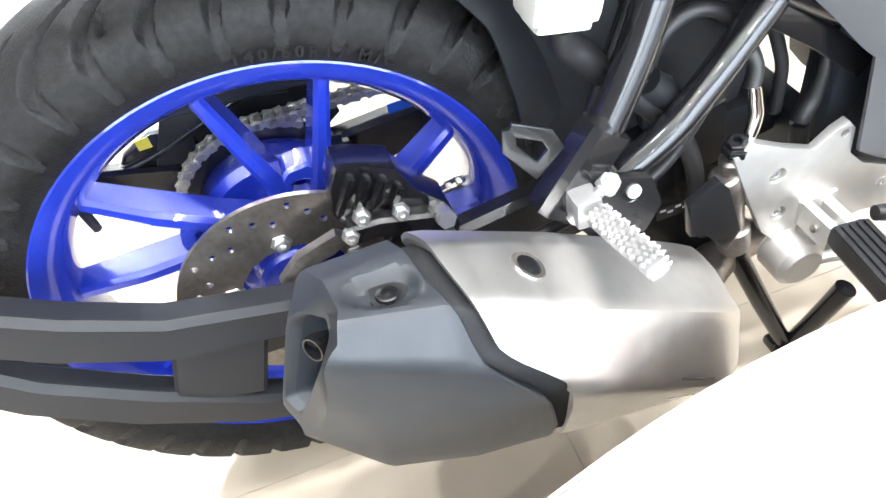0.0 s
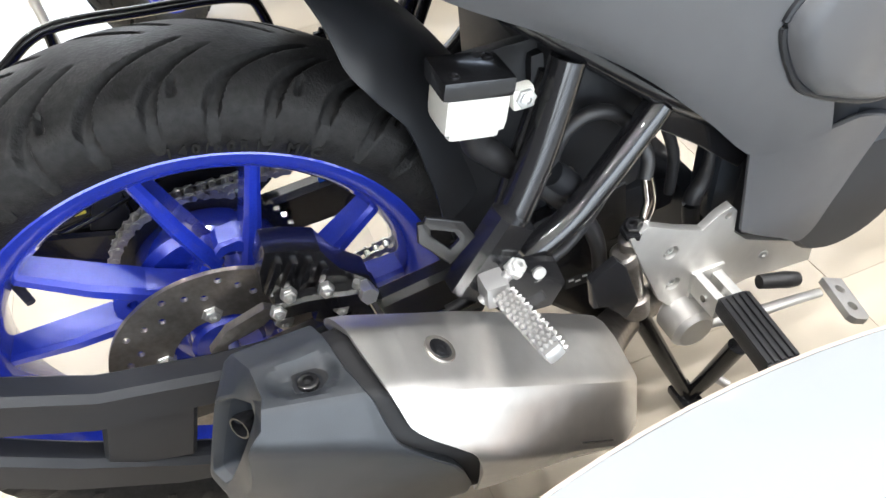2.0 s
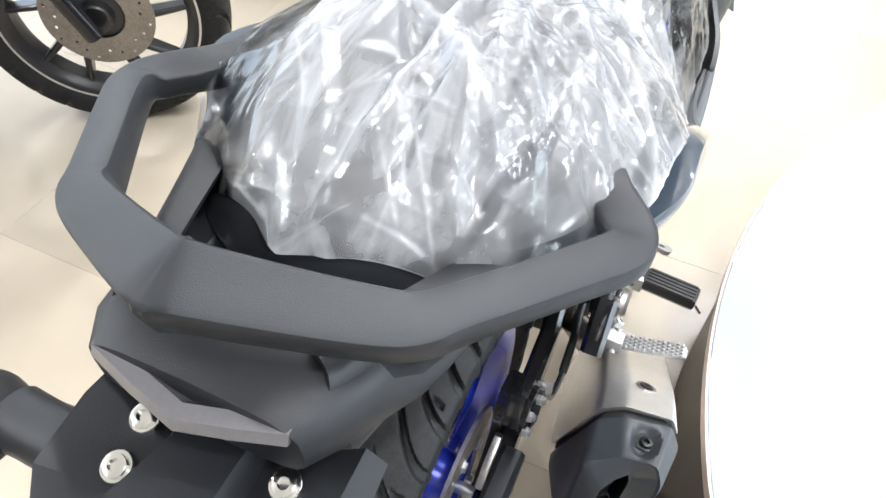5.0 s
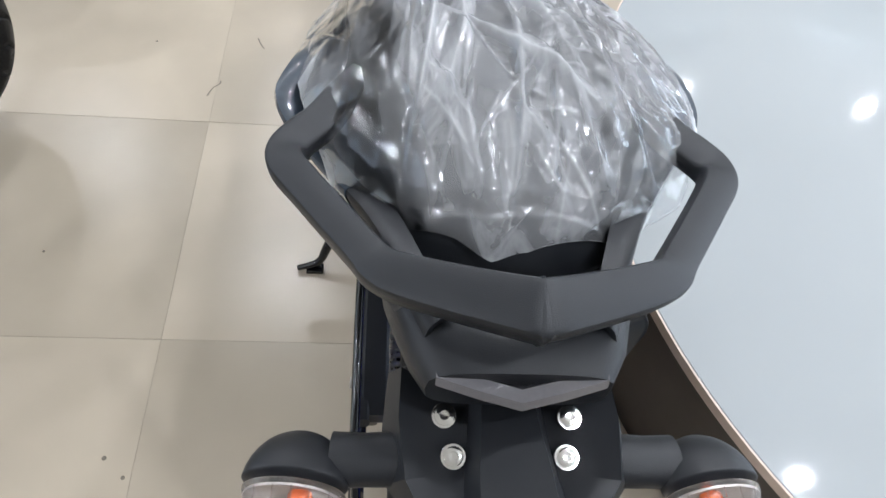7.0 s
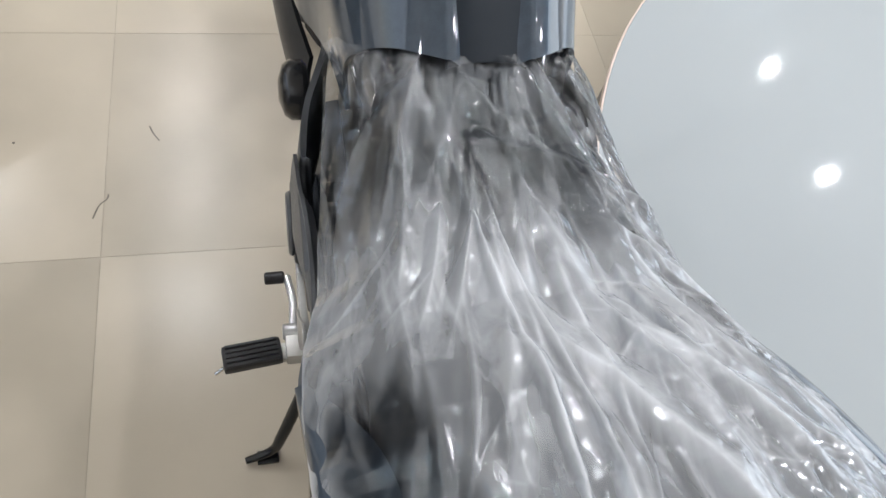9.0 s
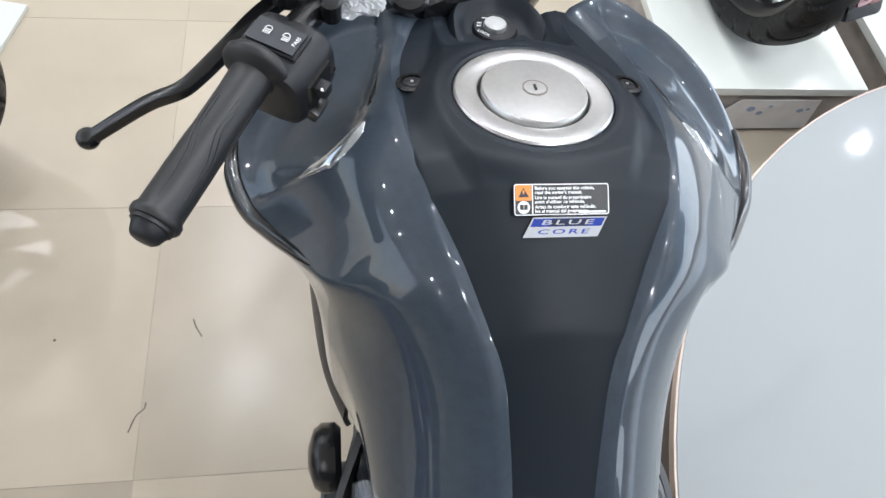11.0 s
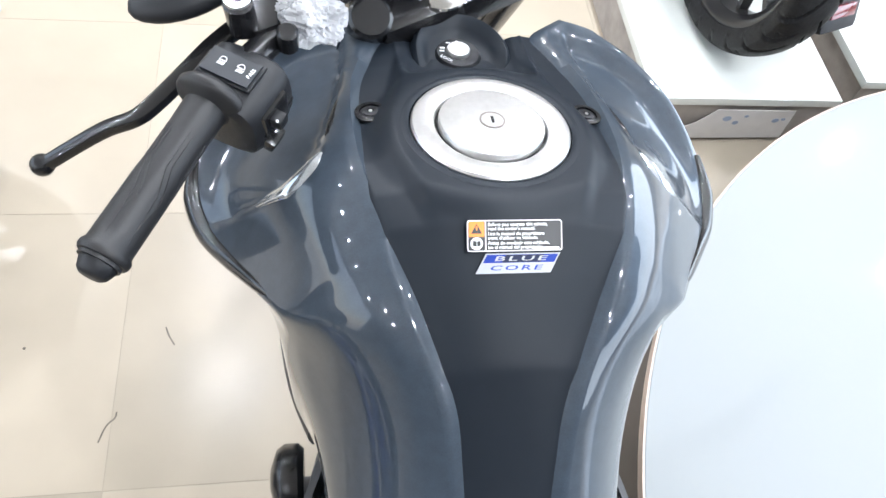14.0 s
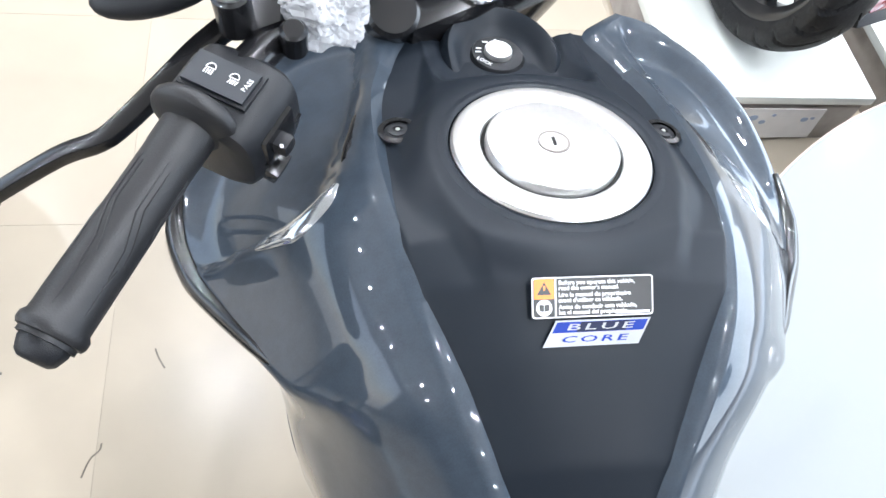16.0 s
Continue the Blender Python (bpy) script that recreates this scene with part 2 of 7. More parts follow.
FLOOR_TILE = mat("vitrified_floor_tile", (0.46, 0.40, 0.312), 0.26, spec=0.35, scale=9.0, vary=0.035, random=0.10)
GROUT = mat("tile_grout", (0.36, 0.315, 0.245), 0.7, scale=30, vary=0.15)
PLATFORM_TOP = mat("glossy_white_laminate", (0.335, 0.355, 0.360), 0.045, coat=0.6, scale=3, vary=0.015)
PLATFORM_EDGE = mat("beige_edge_band", (0.62, 0.50, 0.42), 0.35)
PLATFORM_SKIRT = mat("dark_wood_laminate", (0.050, 0.038, 0.032), 0.42, scale=18, vary=0.2)
WALL_PAINT = mat("wall_paint", (0.36, 0.35, 0.34), 0.7, scale=4, vary=0.03)
WALL_DARK = mat("grey_wall_paint", (0.13, 0.13, 0.135), 0.6, scale=4, vary=0.05)
CEILING_PAINT = mat("ceiling_paint", (0.70, 0.70, 0.69), 0.8, scale=4, vary=0.02)


# Mesh helpers
def finish(name, bm, material, parent=None, label="", smooth=True, angle=40):
    bmesh.ops.recalc_face_normals(bm, faces=bm.faces)
    me = bpy.data.meshes.new(name)
    bm.to_mesh(me)
    bm.free()
    for m in material if isinstance(material, (list, tuple)) else (material,):
        me.materials.append(m)
    if smooth:
        me.shade_smooth()
        me.set_sharp_from_angle(angle=radians(angle))
    ob = new(name, me)
    if parent is not None:
        ob.parent = parent
    if label:
        ob["label"] = label
    return ob


def part(name, bm, material, parent, label="", smooth=True, angle=40):
    return finish(name, bm, material, parent, label, smooth, angle)


def soften(bm, width, segments=2, angle=25):
    edges = [e for e in bm.edges if len(e.link_faces) == 2 and e.calc_face_angle(0) > radians(angle)]
    if edges and width > 0:
        bmesh.ops.bevel(bm, geom=edges, offset=width, segments=segments, profile=0.7, affect="EDGES", clamp_overlap=True)
    return bm


def box(cx, cy, cz, sx, sy, sz, bevel=0.0, m=None, bm=None, segments=2):
    own = bmesh.new()
    bmesh.ops.create_cube(own, size=1, matrix=Matrix.Diagonal((sx, sy, sz, 1)))
    soften(own, bevel, segments)
    own.transform(Matrix.Translation((cx, cy, cz)) @ (m or Matrix()))
    return join(bm, own)


def join(bm, own):
    if bm is None:
        return own
    me = bpy.data.meshes.new("tmp")
    own.to_mesh(me)
    own.free()
    bm.from_mesh(me)
    bpy.data.meshes.remove(me)
    return bm


def along(a, b):
    """A frame at a whose z axis points to b."""
    a, b = Vector(a), Vector(b)
    return Matrix.Translation(a) @ (b - a).to_track_quat("Z", "Y").to_matrix().to_4x4()


def rod(a, b, r, r2=None, segs=20, bevel=0.0, bm=None):
    """A solid round bar from a to b, with rounded rims."""
    length = (Vector(b) - Vector(a)).length
    return turned([(0, 0), (r - bevel, 0), (r, bevel), ((r2 or r), length - bevel), ((r2 or r) - bevel, length), (0, length)] if bevel else [(0, 0), (r, 0), (r2 or r, length), (0, length)], along(a, b), segs, bm)


def turned(profile, m=None, segs=32, bm=None):
    """A solid of revolution about z from (radius, height) pairs."""
    own = bmesh.new()
    rings = []
    for r, z in profile:
        if r <= 1e-6:
            rings.append([own.verts.new((0, 0, z))])
        else:
            rings.append([own.verts.new((r * math.cos(2 * math.pi * i / segs), r * math.sin(2 * math.pi * i / segs), z)) for i in range(segs)])
    for a, b in zip(rings, rings[1:]):
        for i in range(segs):
            j = (i + 1) % segs
            loop = [a[i % len(a)], a[j % len(a)], b[j % len(b)], b[i % len(b)]]
            loop = [v for k, v in enumerate(loop) if v not in loop[:k]]
            if len(loop) > 2:
                own.faces.new(loop)
    if m:
        own.transform(m)
    return join(bm, own)


def curve_points(points, steps=8):
    """A smooth line through the points."""
    p = [Vector(q) for q in points]
    out = []
    for i in range(len(p) - 1):
        a, b, c, d = p[max(i - 1, 0)], p[i], p[i + 1], p[min(i + 2, len(p) - 1)]
        for k in range(steps):
            t = k / steps
            out.append(0.5 * (2 * b + (c - a) * t + (2 * a - 5 * b + 4 * c - d) * t * t + (3 * b - a - 3 * c + d) * t ** 3))
    return out + [p[-1]]


def tube(points, r, segs=12, steps=8, bm=None, flat=1.0, closed=True, up=(0, 0, 1)):
    """A bent bar through the points; r: a radius or one for each point; flat squashes it along up."""
    path = curve_points(points, steps) if steps > 1 else [Vector(q) for q in points]
    n = len(path)
    radii = [r] * n if not isinstance(r, (list, tuple)) else [float(v) for v in np.interp(np.linspace(0, len(r) - 1, n), range(len(r)), r)]
    own = bmesh.new()
    rings = []
    for i, q in enumerate(path):
        way = (path[min(i + 1, n - 1)] - path[max(i - 1, 0)]).normalized()
        side = way.cross(Vector(up))
        side = side.normalized() if side.length > 1e-4 else way.orthogonal().normalized()
        top = side.cross(way).normalized()
        rings.append([own.verts.new(q + radii[i] * (math.cos(2 * math.pi * k / segs) * side + flat * math.sin(2 * math.pi * k / segs) * top)) for k in range(segs)])
    for a, b in zip(rings, rings[1:]):
        for k in range(segs):
            own.faces.new((a[k], a[(k + 1) % segs], b[(k + 1) % segs], b[k]))
    if closed:
        own.faces.new(rings[0][::-1])
        own.faces.new(rings[-1])
    return join(bm, own)


def loft(rings, cap=True, bm=None, closed=True):
    """A skin over rings of equally many points."""
    own = bmesh.new()
    vs = [[own.verts.new(p) for p in ring] for ring in rings]
    n = len(vs[0])
    for a, b in zip(vs, vs[1:]):
        for k in range(n if closed else n - 1):
            own.faces.new((a[k], a[(k + 1) % n], b[(k + 1) % n], b[k]))
    if cap and closed:
        own.faces.new(vs[0][::-1])
        own.faces.new(vs[-1])
    return join(bm, own)


def plate(outline, thick, m=None, bevel=0.0, holes=(), bm=None, segments=2):
    """A plate with the (u, v) outline, thick along its z, with round holes (u, v, r) cut through."""
    own = bmesh.new()
    loops = [[own.verts.new((u, v, 0)) for u, v in outline]]
    for u, v, r in holes:
        k = 20
        loops.append([own.verts.new((u + r * math.cos(2 * math.pi * i / k), v + r * math.sin(2 * math.pi * i / k), 0)) for i in range(k)])
    edges = [own.edges.new((lp[i], lp[(i + 1) % len(lp)])) for lp in loops for i in range(len(lp))]
    bmesh.ops.triangle_fill(own, use_beauty=True, use_dissolve=False, edges=edges)
    bmesh.ops.dissolve_limit(own, angle_limit=0.01, verts=own.verts, edges=own.edges, delimit=set())
    ext = bmesh.ops.extrude_face_region(own, geom=own.faces[:])
    bmesh.ops.translate(own, vec=(0, 0, thick), verts=[v for v in ext["geom"] if isinstance(v, bmesh.types.BMVert)])
    bmesh.ops.recalc_face_normals(own, faces=own.faces)
    soften(own, bevel, segments, 50)
    if m:
        own.transform(m)
    return join(bm, own)


def ease(v):
    v = min(max(v, 0.0), 1.0)
    return v * v * (3 - 2 * v)


def thing(name, label, category, group="", m=None):
    ob = new(name)
    ob.empty_display_size = 0.1
    if m is not None:
        ob.matrix_world = m
    return tagged(ob, label, category, group)


# The showroom
X0, X1, Y0, Y1 = -4.8, 5.6, -4.2, 7.0
TILE, TX, TY = 0.597, -0.521, 0.219


def slab(name, x0, x1, y0, y1, z0, z1, material, label, category):
    ob = finish(name, box((x0 + x1) / 2, (y0 + y1) / 2, (z0 + z1) / 2, x1 - x0, y1 - y0, z1 - z0), material, smooth=False)
    return tagged(ob, label, category, kind="structure")


floor = slab("floor", X0 - 0.2, X1 + 0.2, Y0 - 0.2, Y1 + 0.2, -0.2, -0.0007, GROUT, "beige vitrified tile floor with thin dark joints", "floor")
slab("ceiling", X0 - 0.2, X1 + 0.2, Y0 - 0.2, Y1 + 0.2, CEILING_Z, CEILING_Z + 0.2, CEILING_PAINT, "plain white ceiling with recessed spots", "ceiling")
slab("wall_south", X0, X1, Y0 - 0.2, Y0, 0, CEILING_Z, WALL_DARK, "plain grey panelled wall", "wall")
slab("wall_north", X0, X1, Y1, Y1 + 0.2, 0, CEILING_Z, WALL_PAINT, "plain off-white painted wall", "wall")


def side_wall(side, x0, x1, y0, y1):
    """An unseen wall with one long opening, added for a fill lamp, between y0 and y1."""
    slab("wall_%s_sill" % side, x0, x1, Y0 - 0.2, Y1 + 0.2, 0, 0.3, WALL_PAINT, "low wall under the fill lamp opening", "wall")
    slab("wall_%s_head" % side, x0, x1, Y0 - 0.2, Y1 + 0.2, 2.65, CEILING_Z, WALL_PAINT, "wall over the fill lamp opening", "wall")
    slab("wall_%s_south" % side, x0, x1, Y0 - 0.2, y0, 0.3, 2.65, WALL_PAINT, "plain wall beside the fill lamp opening", "wall")
    slab("wall_%s_north" % side, x0, x1, y1, Y1 + 0.2, 0.3, 2.65, WALL_PAINT, "plain wall beside the fill lamp opening", "wall")


side_wall("east", X1, X1 + 0.2, -3.2, 4.8)
side_wall("west", X0 - 0.2, X0, -2.4, 4.4)


# The motorcycle: y ahead, x to its right, the rear axle over the origin
AXLE = Vector((0, 0, 0.30))
ACROSS = Matrix(((0, 0, 1, 0), (1, 0, 0, 0), (0, 1, 0, 0), (0, 0, 0, 1)))  # local x, y, z -> y, z, x
bike = thing("motorcycle", "grey naked motorcycle with blue wheels, seat wrapped in plastic", "motorcycle")


def ring_x(profile, segs=96, bm=None):
    """A closed (x, radius) profile turned about the wheel's axis."""
    rings = [[(x, r * math.cos(2 * math.pi * i / segs), r * math.sin(2 * math.pi * i / segs)) for x, r in profile] for i in range(segs)]
    own = bmesh.new()
    vs = [[own.verts.new(p) for p in ring] for ring in rings]
    n = len(profile)
    for i in range(segs):
        a, b = vs[i], vs[(i + 1) % segs]
        for k in range(n):
            own.faces.new((a[k], a[(k + 1) % n], b[(k + 1) % n], b[k]))
    return join(bm, own)


def tyre_mesh(name, half, crown, bead, grooves, segs=1000):
    """A tyre with curved tread grooves sunk into a fine skin."""
    t = np.r_[np.linspace(-1, -0.74, 10), np.linspace(-0.72, 0.72, 111), np.linspace(0.74, 1, 10)]
    bulge = half * np.sign(t) * np.minimum(np.abs(t) / 0.72, 1) ** 0.86
    side = np.clip((np.abs(t) - 0.72) / 0.28, 0, 1)
    x = np.where(np.abs(t) < 0.72, bulge, np.sign(t) * (half + 0.002 * np.sin(side * math.pi) - 0.012 * side ** 1.5))
    shoulder = crown - 0.042 * (half / 0.068)
    r = np.where(np.abs(t) < 0.72, shoulder + (crown - shoulder) * np.sqrt(np.maximum(1 - (np.abs(bulge) / (half * 1.04)) ** 2.1, 0)), shoulder - (shoulder - bead) * side)
    edge = r[np.argmin(np.abs(np.abs(t) - 0.72))]
    r = np.where(np.abs(t) < 0.72, np.maximum(r, edge), edge - (edge - bead) * side)
    ang = np.arange(segs) * 2 * math.pi / segs
    tt, aa = np.meshgrid(t, ang)
    deep = np.zeros_like(tt)
    step = 2 * math.pi / grooves
    for s in (-1, 1):
        u = np.clip(s * tt / 0.72, -1, 2)
        for k, (u0, u1, lead, width, depth) in enumerate(((0.06, 1.16, 0.32, 0.042, 0.0105), (0.18, 1.18, 0.27, 0.040, 0.0100), (0.58, 0.86, 0.10, 0.022, 0.0060))):
            off = (0.0 if k == 0 else 0.5 if k == 1 else 0.30) * step * 2 + (0.5 * step if s < 0 else 0)
            mid = off - lead * (1 - np.clip(u, 0, 1)) ** 1.8
            d = np.abs((aa - mid + step) % (2 * step) - step)
            taper = np.clip((u - u0) / 0.35, 0, 1) ** 0.7
            inside = (u > u0) & (u < u1)
            w = width * (0.35 + 0.65 * taper) * 0.5
            fade = np.clip((u - u0) / 0.10, 0, 1) * np.clip((u1 - u) / 0.06, 0, 1)
            deep = np.maximum(deep, np.where(inside, depth * fade * np.clip((w - d) / 0.008 + 0.5, 0, 1), 0))
    rr = r[None, :] - deep
    xx = np.broadcast_to(x[None, :], rr.shape)
    co = np.stack([xx, rr * np.cos(aa), rr * np.sin(aa)], -1).reshape(-1, 3)
    n = len(t)
    i, k = np.meshgrid(np.arange(segs), np.arange(n - 1), indexing="ij")
    j = (i + 1) % segs
    faces = np.stack([i * n + k, j * n + k, j * n + k + 1, i * n + k + 1], -1).reshape(-1, 4)
    me = bpy.data.meshes.new(name)
    me.from_pydata(co.tolist(), [], faces.tolist())
    me.materials.append(RUBBER)
    me.shade_smooth()
    me.set_sharp_from_angle(angle=radians(50))
    return me


def flat_text(words, size, depth=0.0004, spacing=1.0, bold=0.0):
    """Words as a bmesh in the xy plane, centred."""
    cu = bpy.data.curves.new("words", "FONT")
    cu.body, cu.size, cu.extrude, cu.align_x, cu.align_y, cu.space_character = words, size, depth, "CENTER", "CENTER", spacing
    cu.resolution_u, cu.offset = 2, bold
    ob = bpy.data.objects.new("words", cu)
    me = bpy.data.meshes.new_from_object(ob)
    bm = bmesh.new()
    bm.from_mesh(me)
    bpy.data.objects.remove(ob)
    bpy.data.curves.remove(cu)
    bpy.data.meshes.remove(me)
    return bm


def spoke(bm, a0, a1, r0, r1, w0, w1, x0, x1, bevel=0.004):
    """A bevelled wheel spoke from angle a0 at radius r0 to a1 at r1, between two depths."""
    p = Vector((r0 * math.cos(a0), r0 * math.sin(a0)))
    q = Vector((r1 * math.cos(a1), r1 * math.sin(a1)))
    way = (q - p).normalized()
    side = Vector((-way.y, way.x))
    own = bmesh.new()
    rings = []
    for c, w, dx in ((p, w0, 0.0), (p * 0.5 + q * 0.5, (w0 + w1) / 2, -0.002), (q, w1, 0.004)):
        ring = []
        for s, x in ((-1, x0), (1, x0), (1, x1 - dx), (0.45, x1 + 0.004 - dx), (-0.45, x1 + 0.004 - dx), (-1, x1 - dx)):
            v = c + side * (s * w / 2)
            ring.append((x, v.x, v.y))
        rings.append(ring)
    join(bm, loft(rings))
    own.free()
    return bm


def cast_wheel(name, parent, material, half, flange, phase, label=""):
    """A cast wheel: the rim with ten spokes in five splayed pairs, and a webbed hub, under it."""
    h = half
    profile = [(-h, flange), (-h + 0.006, flange), (-h + 0.009, flange - 0.012), (-h * 0.5, flange - 0.024), (h * 0.5, flange - 0.024), (h - 0.009, flange - 0.012), (h - 0.006, flange),
               (h, flange), (h + 0.0015, flange - 0.004), (h - 0.001, flange - 0.010), (h - 0.005, flange - 0.019), (h - 0.012, flange - 0.025), (h * 0.55, flange - 0.034), (0.0, flange - 0.037), (-h * 0.55, flange - 0.034), (-h + 0.012, flange - 0.025), (-h + 0.003, flange - 0.016), (-h - 0.001, flange - 0.006)]
    wheel = part(name, ring_x(profile, 120), material, parent, label, angle=32)
    r1 = flange - 0.032
    for k in range(5):
        c = phase + k * 2 * math.pi / 5
        d = c - radians(15)
        for s in (-1, 1):
            bm = bmesh.new()
            spoke(bm, d + s * radians(12), c + s * radians(15.4), 0.078, r1, 0.0190, 0.0132, -0.004, 0.026)
            part("spoke", bm, material, wheel, angle=32)
        web = [(0.044, -48), (0.060, -36), (0.082, -21), (0.104, -10), (0.112, 0), (0.104, 10), (0.082, 21), (0.060, 36), (0.044, 48)]
        pts = [(r * math.cos(d + radians(a)), r * math.sin(d + radians(a))) for r, a in web]
        hole = (0.0125, 0.080) if k % 2 else (0.005, 0.092)
        part("hub_web", plate(pts, 0.030, ACROSS @ pose(0, 0, -0.002), 0.003, [(hole[1] * math.cos(d), hole[1] * math.sin(d), hole[0])], None, 1), material, wheel, angle=32)
    shape = [(0, -0.055), (0.040, -0.055), (0.044, -0.05), (0.050, -0.012), (0.056, -0.008), (0.058, 0.024), (0.054, 0.030), (0.040, 0.034), (0.036, 0.056), (0.032, 0.060), (0, 0.060)]
    part("hub", turned(shape, ACROSS, 40), material, wheel, angle=32)
    return wheel


def disc_mesh(r0, r1, thick, holes, x):
    out = [(r1 * math.cos(2 * math.pi * i / 72) , r1 * math.sin(2 * math.pi * i / 72)) for i in range(72)]
    hs = [(0, 0, r0)]
    for i in range(holes):
        a = 2 * math.pi * i / holes
        r = r0 + (r1 - r0) * (0.52, 0.66, 0.82)[i % 3]
        hs.append((r * math.cos(a), r * math.sin(a), 0.0035))
    return plate(out, thick, ACROSS @ pose(0, 0, x), 0.0, hs)


def bolt_at(parent, place, normal, r=0.006, h=0.005, material=None, name="bolt", head="hex"):
    """A flanged bolt head with a socket, on a surface."""
    m = along(place, Vector(place) + Vector(normal))
    bm = turned([(0, -0.004), (r * 1.35, -0.004), (r * 1.35, h * 0.25), (r * 1.28, h * 0.35), (r, h * 0.36), (r, h * 0.9), (r * 0.85, h), (r * 0.5, h), (r * 0.45, h * 0.4), (0, h * 0.35)], m, 6 if head == "hex" else 18)
    return part(name, bm, material or CHROME, parent)


# Rear wheel
rear_wheel = cast_wheel("rear_wheel", bike, BLUE_PAINT, 0.057, 0.229, radians(9), "blue cast wheel with ten splayed spokes")
rear_wheel.location = AXLE
tyre = new("tyre", tyre_mesh("tyre", 0.069, 0.302, 0.2255, 38))
tyre.parent = rear_wheel
tyre["label"] = "dusty black radial tyre with curved tread grooves"
words = flat_text("140/60R17 M/C", 0.0135, 0.0004, 1.45, 0.0004)
for v in words.verts:
    a = radians(70) - v.co.x / 0.240
    r = 0.2395 + v.co.y
    v.co = (0.0690 + v.co.z, r * math.cos(a), r * math.sin(a))
part("sidewall_lettering", words, mat("raised_rubber", (0.0115, 0.0113, 0.0112), 0.75, spec=0.15, vary=0.2), rear_wheel, smooth=False)
part("brake_disc", disc_mesh(0.055, 0.111, 0.005, 36, 0.066), DISC_STEEL, rear_wheel, "worn drilled steel brake disc", smooth=False)
for k in range(5):
    a = radians(90 + 72 * k)
    bolt_at(rear_wheel, (0.070, 0.061 * math.cos(a), 0.061 * math.sin(a)), (1, 0, 0), 0.0075, 0.006, BRIGHT_ALU, "disc_bolt")
teeth = []
for i in range(46 * 4):
    a = 2 * math.pi * i / (46 * 4)
    r = 0.1005 if i % 4 in (1, 2) else 0.0955
    teeth.append((r * math.cos(a), r * math.sin(a)))
part("sprocket", plate(teeth, 0.007, ACROSS @ pose(0, 0, -0.068), 0, [(0, 0, 0.062)]), BLACK_STEEL, rear_wheel, "black toothed rear sprocket", smooth=False)
part("cush_carrier", turned([(0, -0.066), (0.078, -0.066), (0.082, -0.058), (0.082, -0.030), (0.074, -0.022), (0, -0.020)], ACROSS, 48), BLUE_PAINT, rear_wheel)
part("valve_stem", rod((0.01, -0.150, 0.122), (0.035, -0.138, 0.112), 0.005, 0.004, 12), SOFT_RUBBER, rear_wheel)

# Chain: plates and rollers round the sprocket and along both runs
def chain_line(t):
    """A point of the chain at t metres along its loop, in (y, z) about the axle."""
    r, front, fr = 0.100, Vector((0.545, 0.045)), 0.034
    up0, up1 = Vector((0.008, r)), front + Vector((0.002, fr))
    lo0, lo1 = front - Vector((0.0, fr)), Vector((0.004, -r))
    l1, l2, arc = (up1 - up0).length, (lo1 - lo0).length, math.pi * r
    if t < l1:
        return up0.lerp(up1, t / l1)
    if t < l1 + math.pi * fr:
        a = math.pi / 2 - (t - l1) / fr
        return front + Vector((fr * math.cos(a), fr * math.sin(a)))
    t -= l1 + math.pi * fr
    if t < l2:
        return lo0.lerp(lo1, t / l2)
    a = -math.pi / 2 - (t - l2) / r
    return Vector((r * math.cos(a), r * math.sin(a)))


chain = bmesh.new()
pitch, links = 0.0127, 124
for i in range(links):
    p, q = chain_line(i * pitch), chain_line(min((i + 1) * pitch, 1.55))
    if (q - p).length > 0.03:
        continue
    for s in (-1, 1):
        x = -0.0645 + s * (0.0075 if i % 2 else 0.0055)
        way = (q - p).normalized()
        side = Vector((-way.y, way.x))
        mid = (p + q) / 2
        shape = [p - way * 0.005 + side * 0.002, p - way * 0.002 + side * 0.0055, mid + side * 0.0036, q + way * 0.002 + side * 0.0055, q + way * 0.005, q + way * 0.002 - side * 0.0055, mid - side * 0.0036, p - way * 0.002 - side * 0.0055]
        loft([[(x - 0.0009, v.x, v.y) for v in shape], [(x + 0.0009, v.x, v.y) for v in shape]], bm=chain)
    rod((-0.0745, p.x, p.y), (-0.0545, p.x, p.y), 0.004, segs=8, bm=chain)
drive_chain = part("drive_chain", chain, CHAIN_STEEL, bike, "oiled steel drive chain", smooth=False)
drive_chain.location = AXLE

# Swingarm, axle and chain guard
def beam(points, w, h, bevel, bm=None):
    """A boxy arm through the points with half sizes w (across) and h (tall), each a number or a list."""
    rings = []
    n = len(points)
    for i, p in enumerate(points):
        a, b = Vector(points[max(i - 1, 0)]), Vector(points[min(i + 1, n - 1)])
        way = (b - a).normalized()
        side = Vector((1, 0, 0))
        side = (side - way * side.dot(way)).normalized()
        top = side.cross(way).normalized()
        if top.z < 0:
            top = -top
        ww, hh = (w[i] if isinstance(w, list) else w), (h[i] if isinstance(h, list) else h)
        c = bevel
        ring = []
        for sx, sz in ((1, 1), (-1, 1), (-1, -1), (1, -1)):
            for e in ((0, 1), (1, 0)) if sx * sz > 0 else ((1, 0), (0, 1)):
                ring.append(Vector(p) + side * (sx * (ww - c * e[0])) + top * (sz * (hh - c * e[1])))
        rings.append(ring)
    return loft(rings, bm=bm)


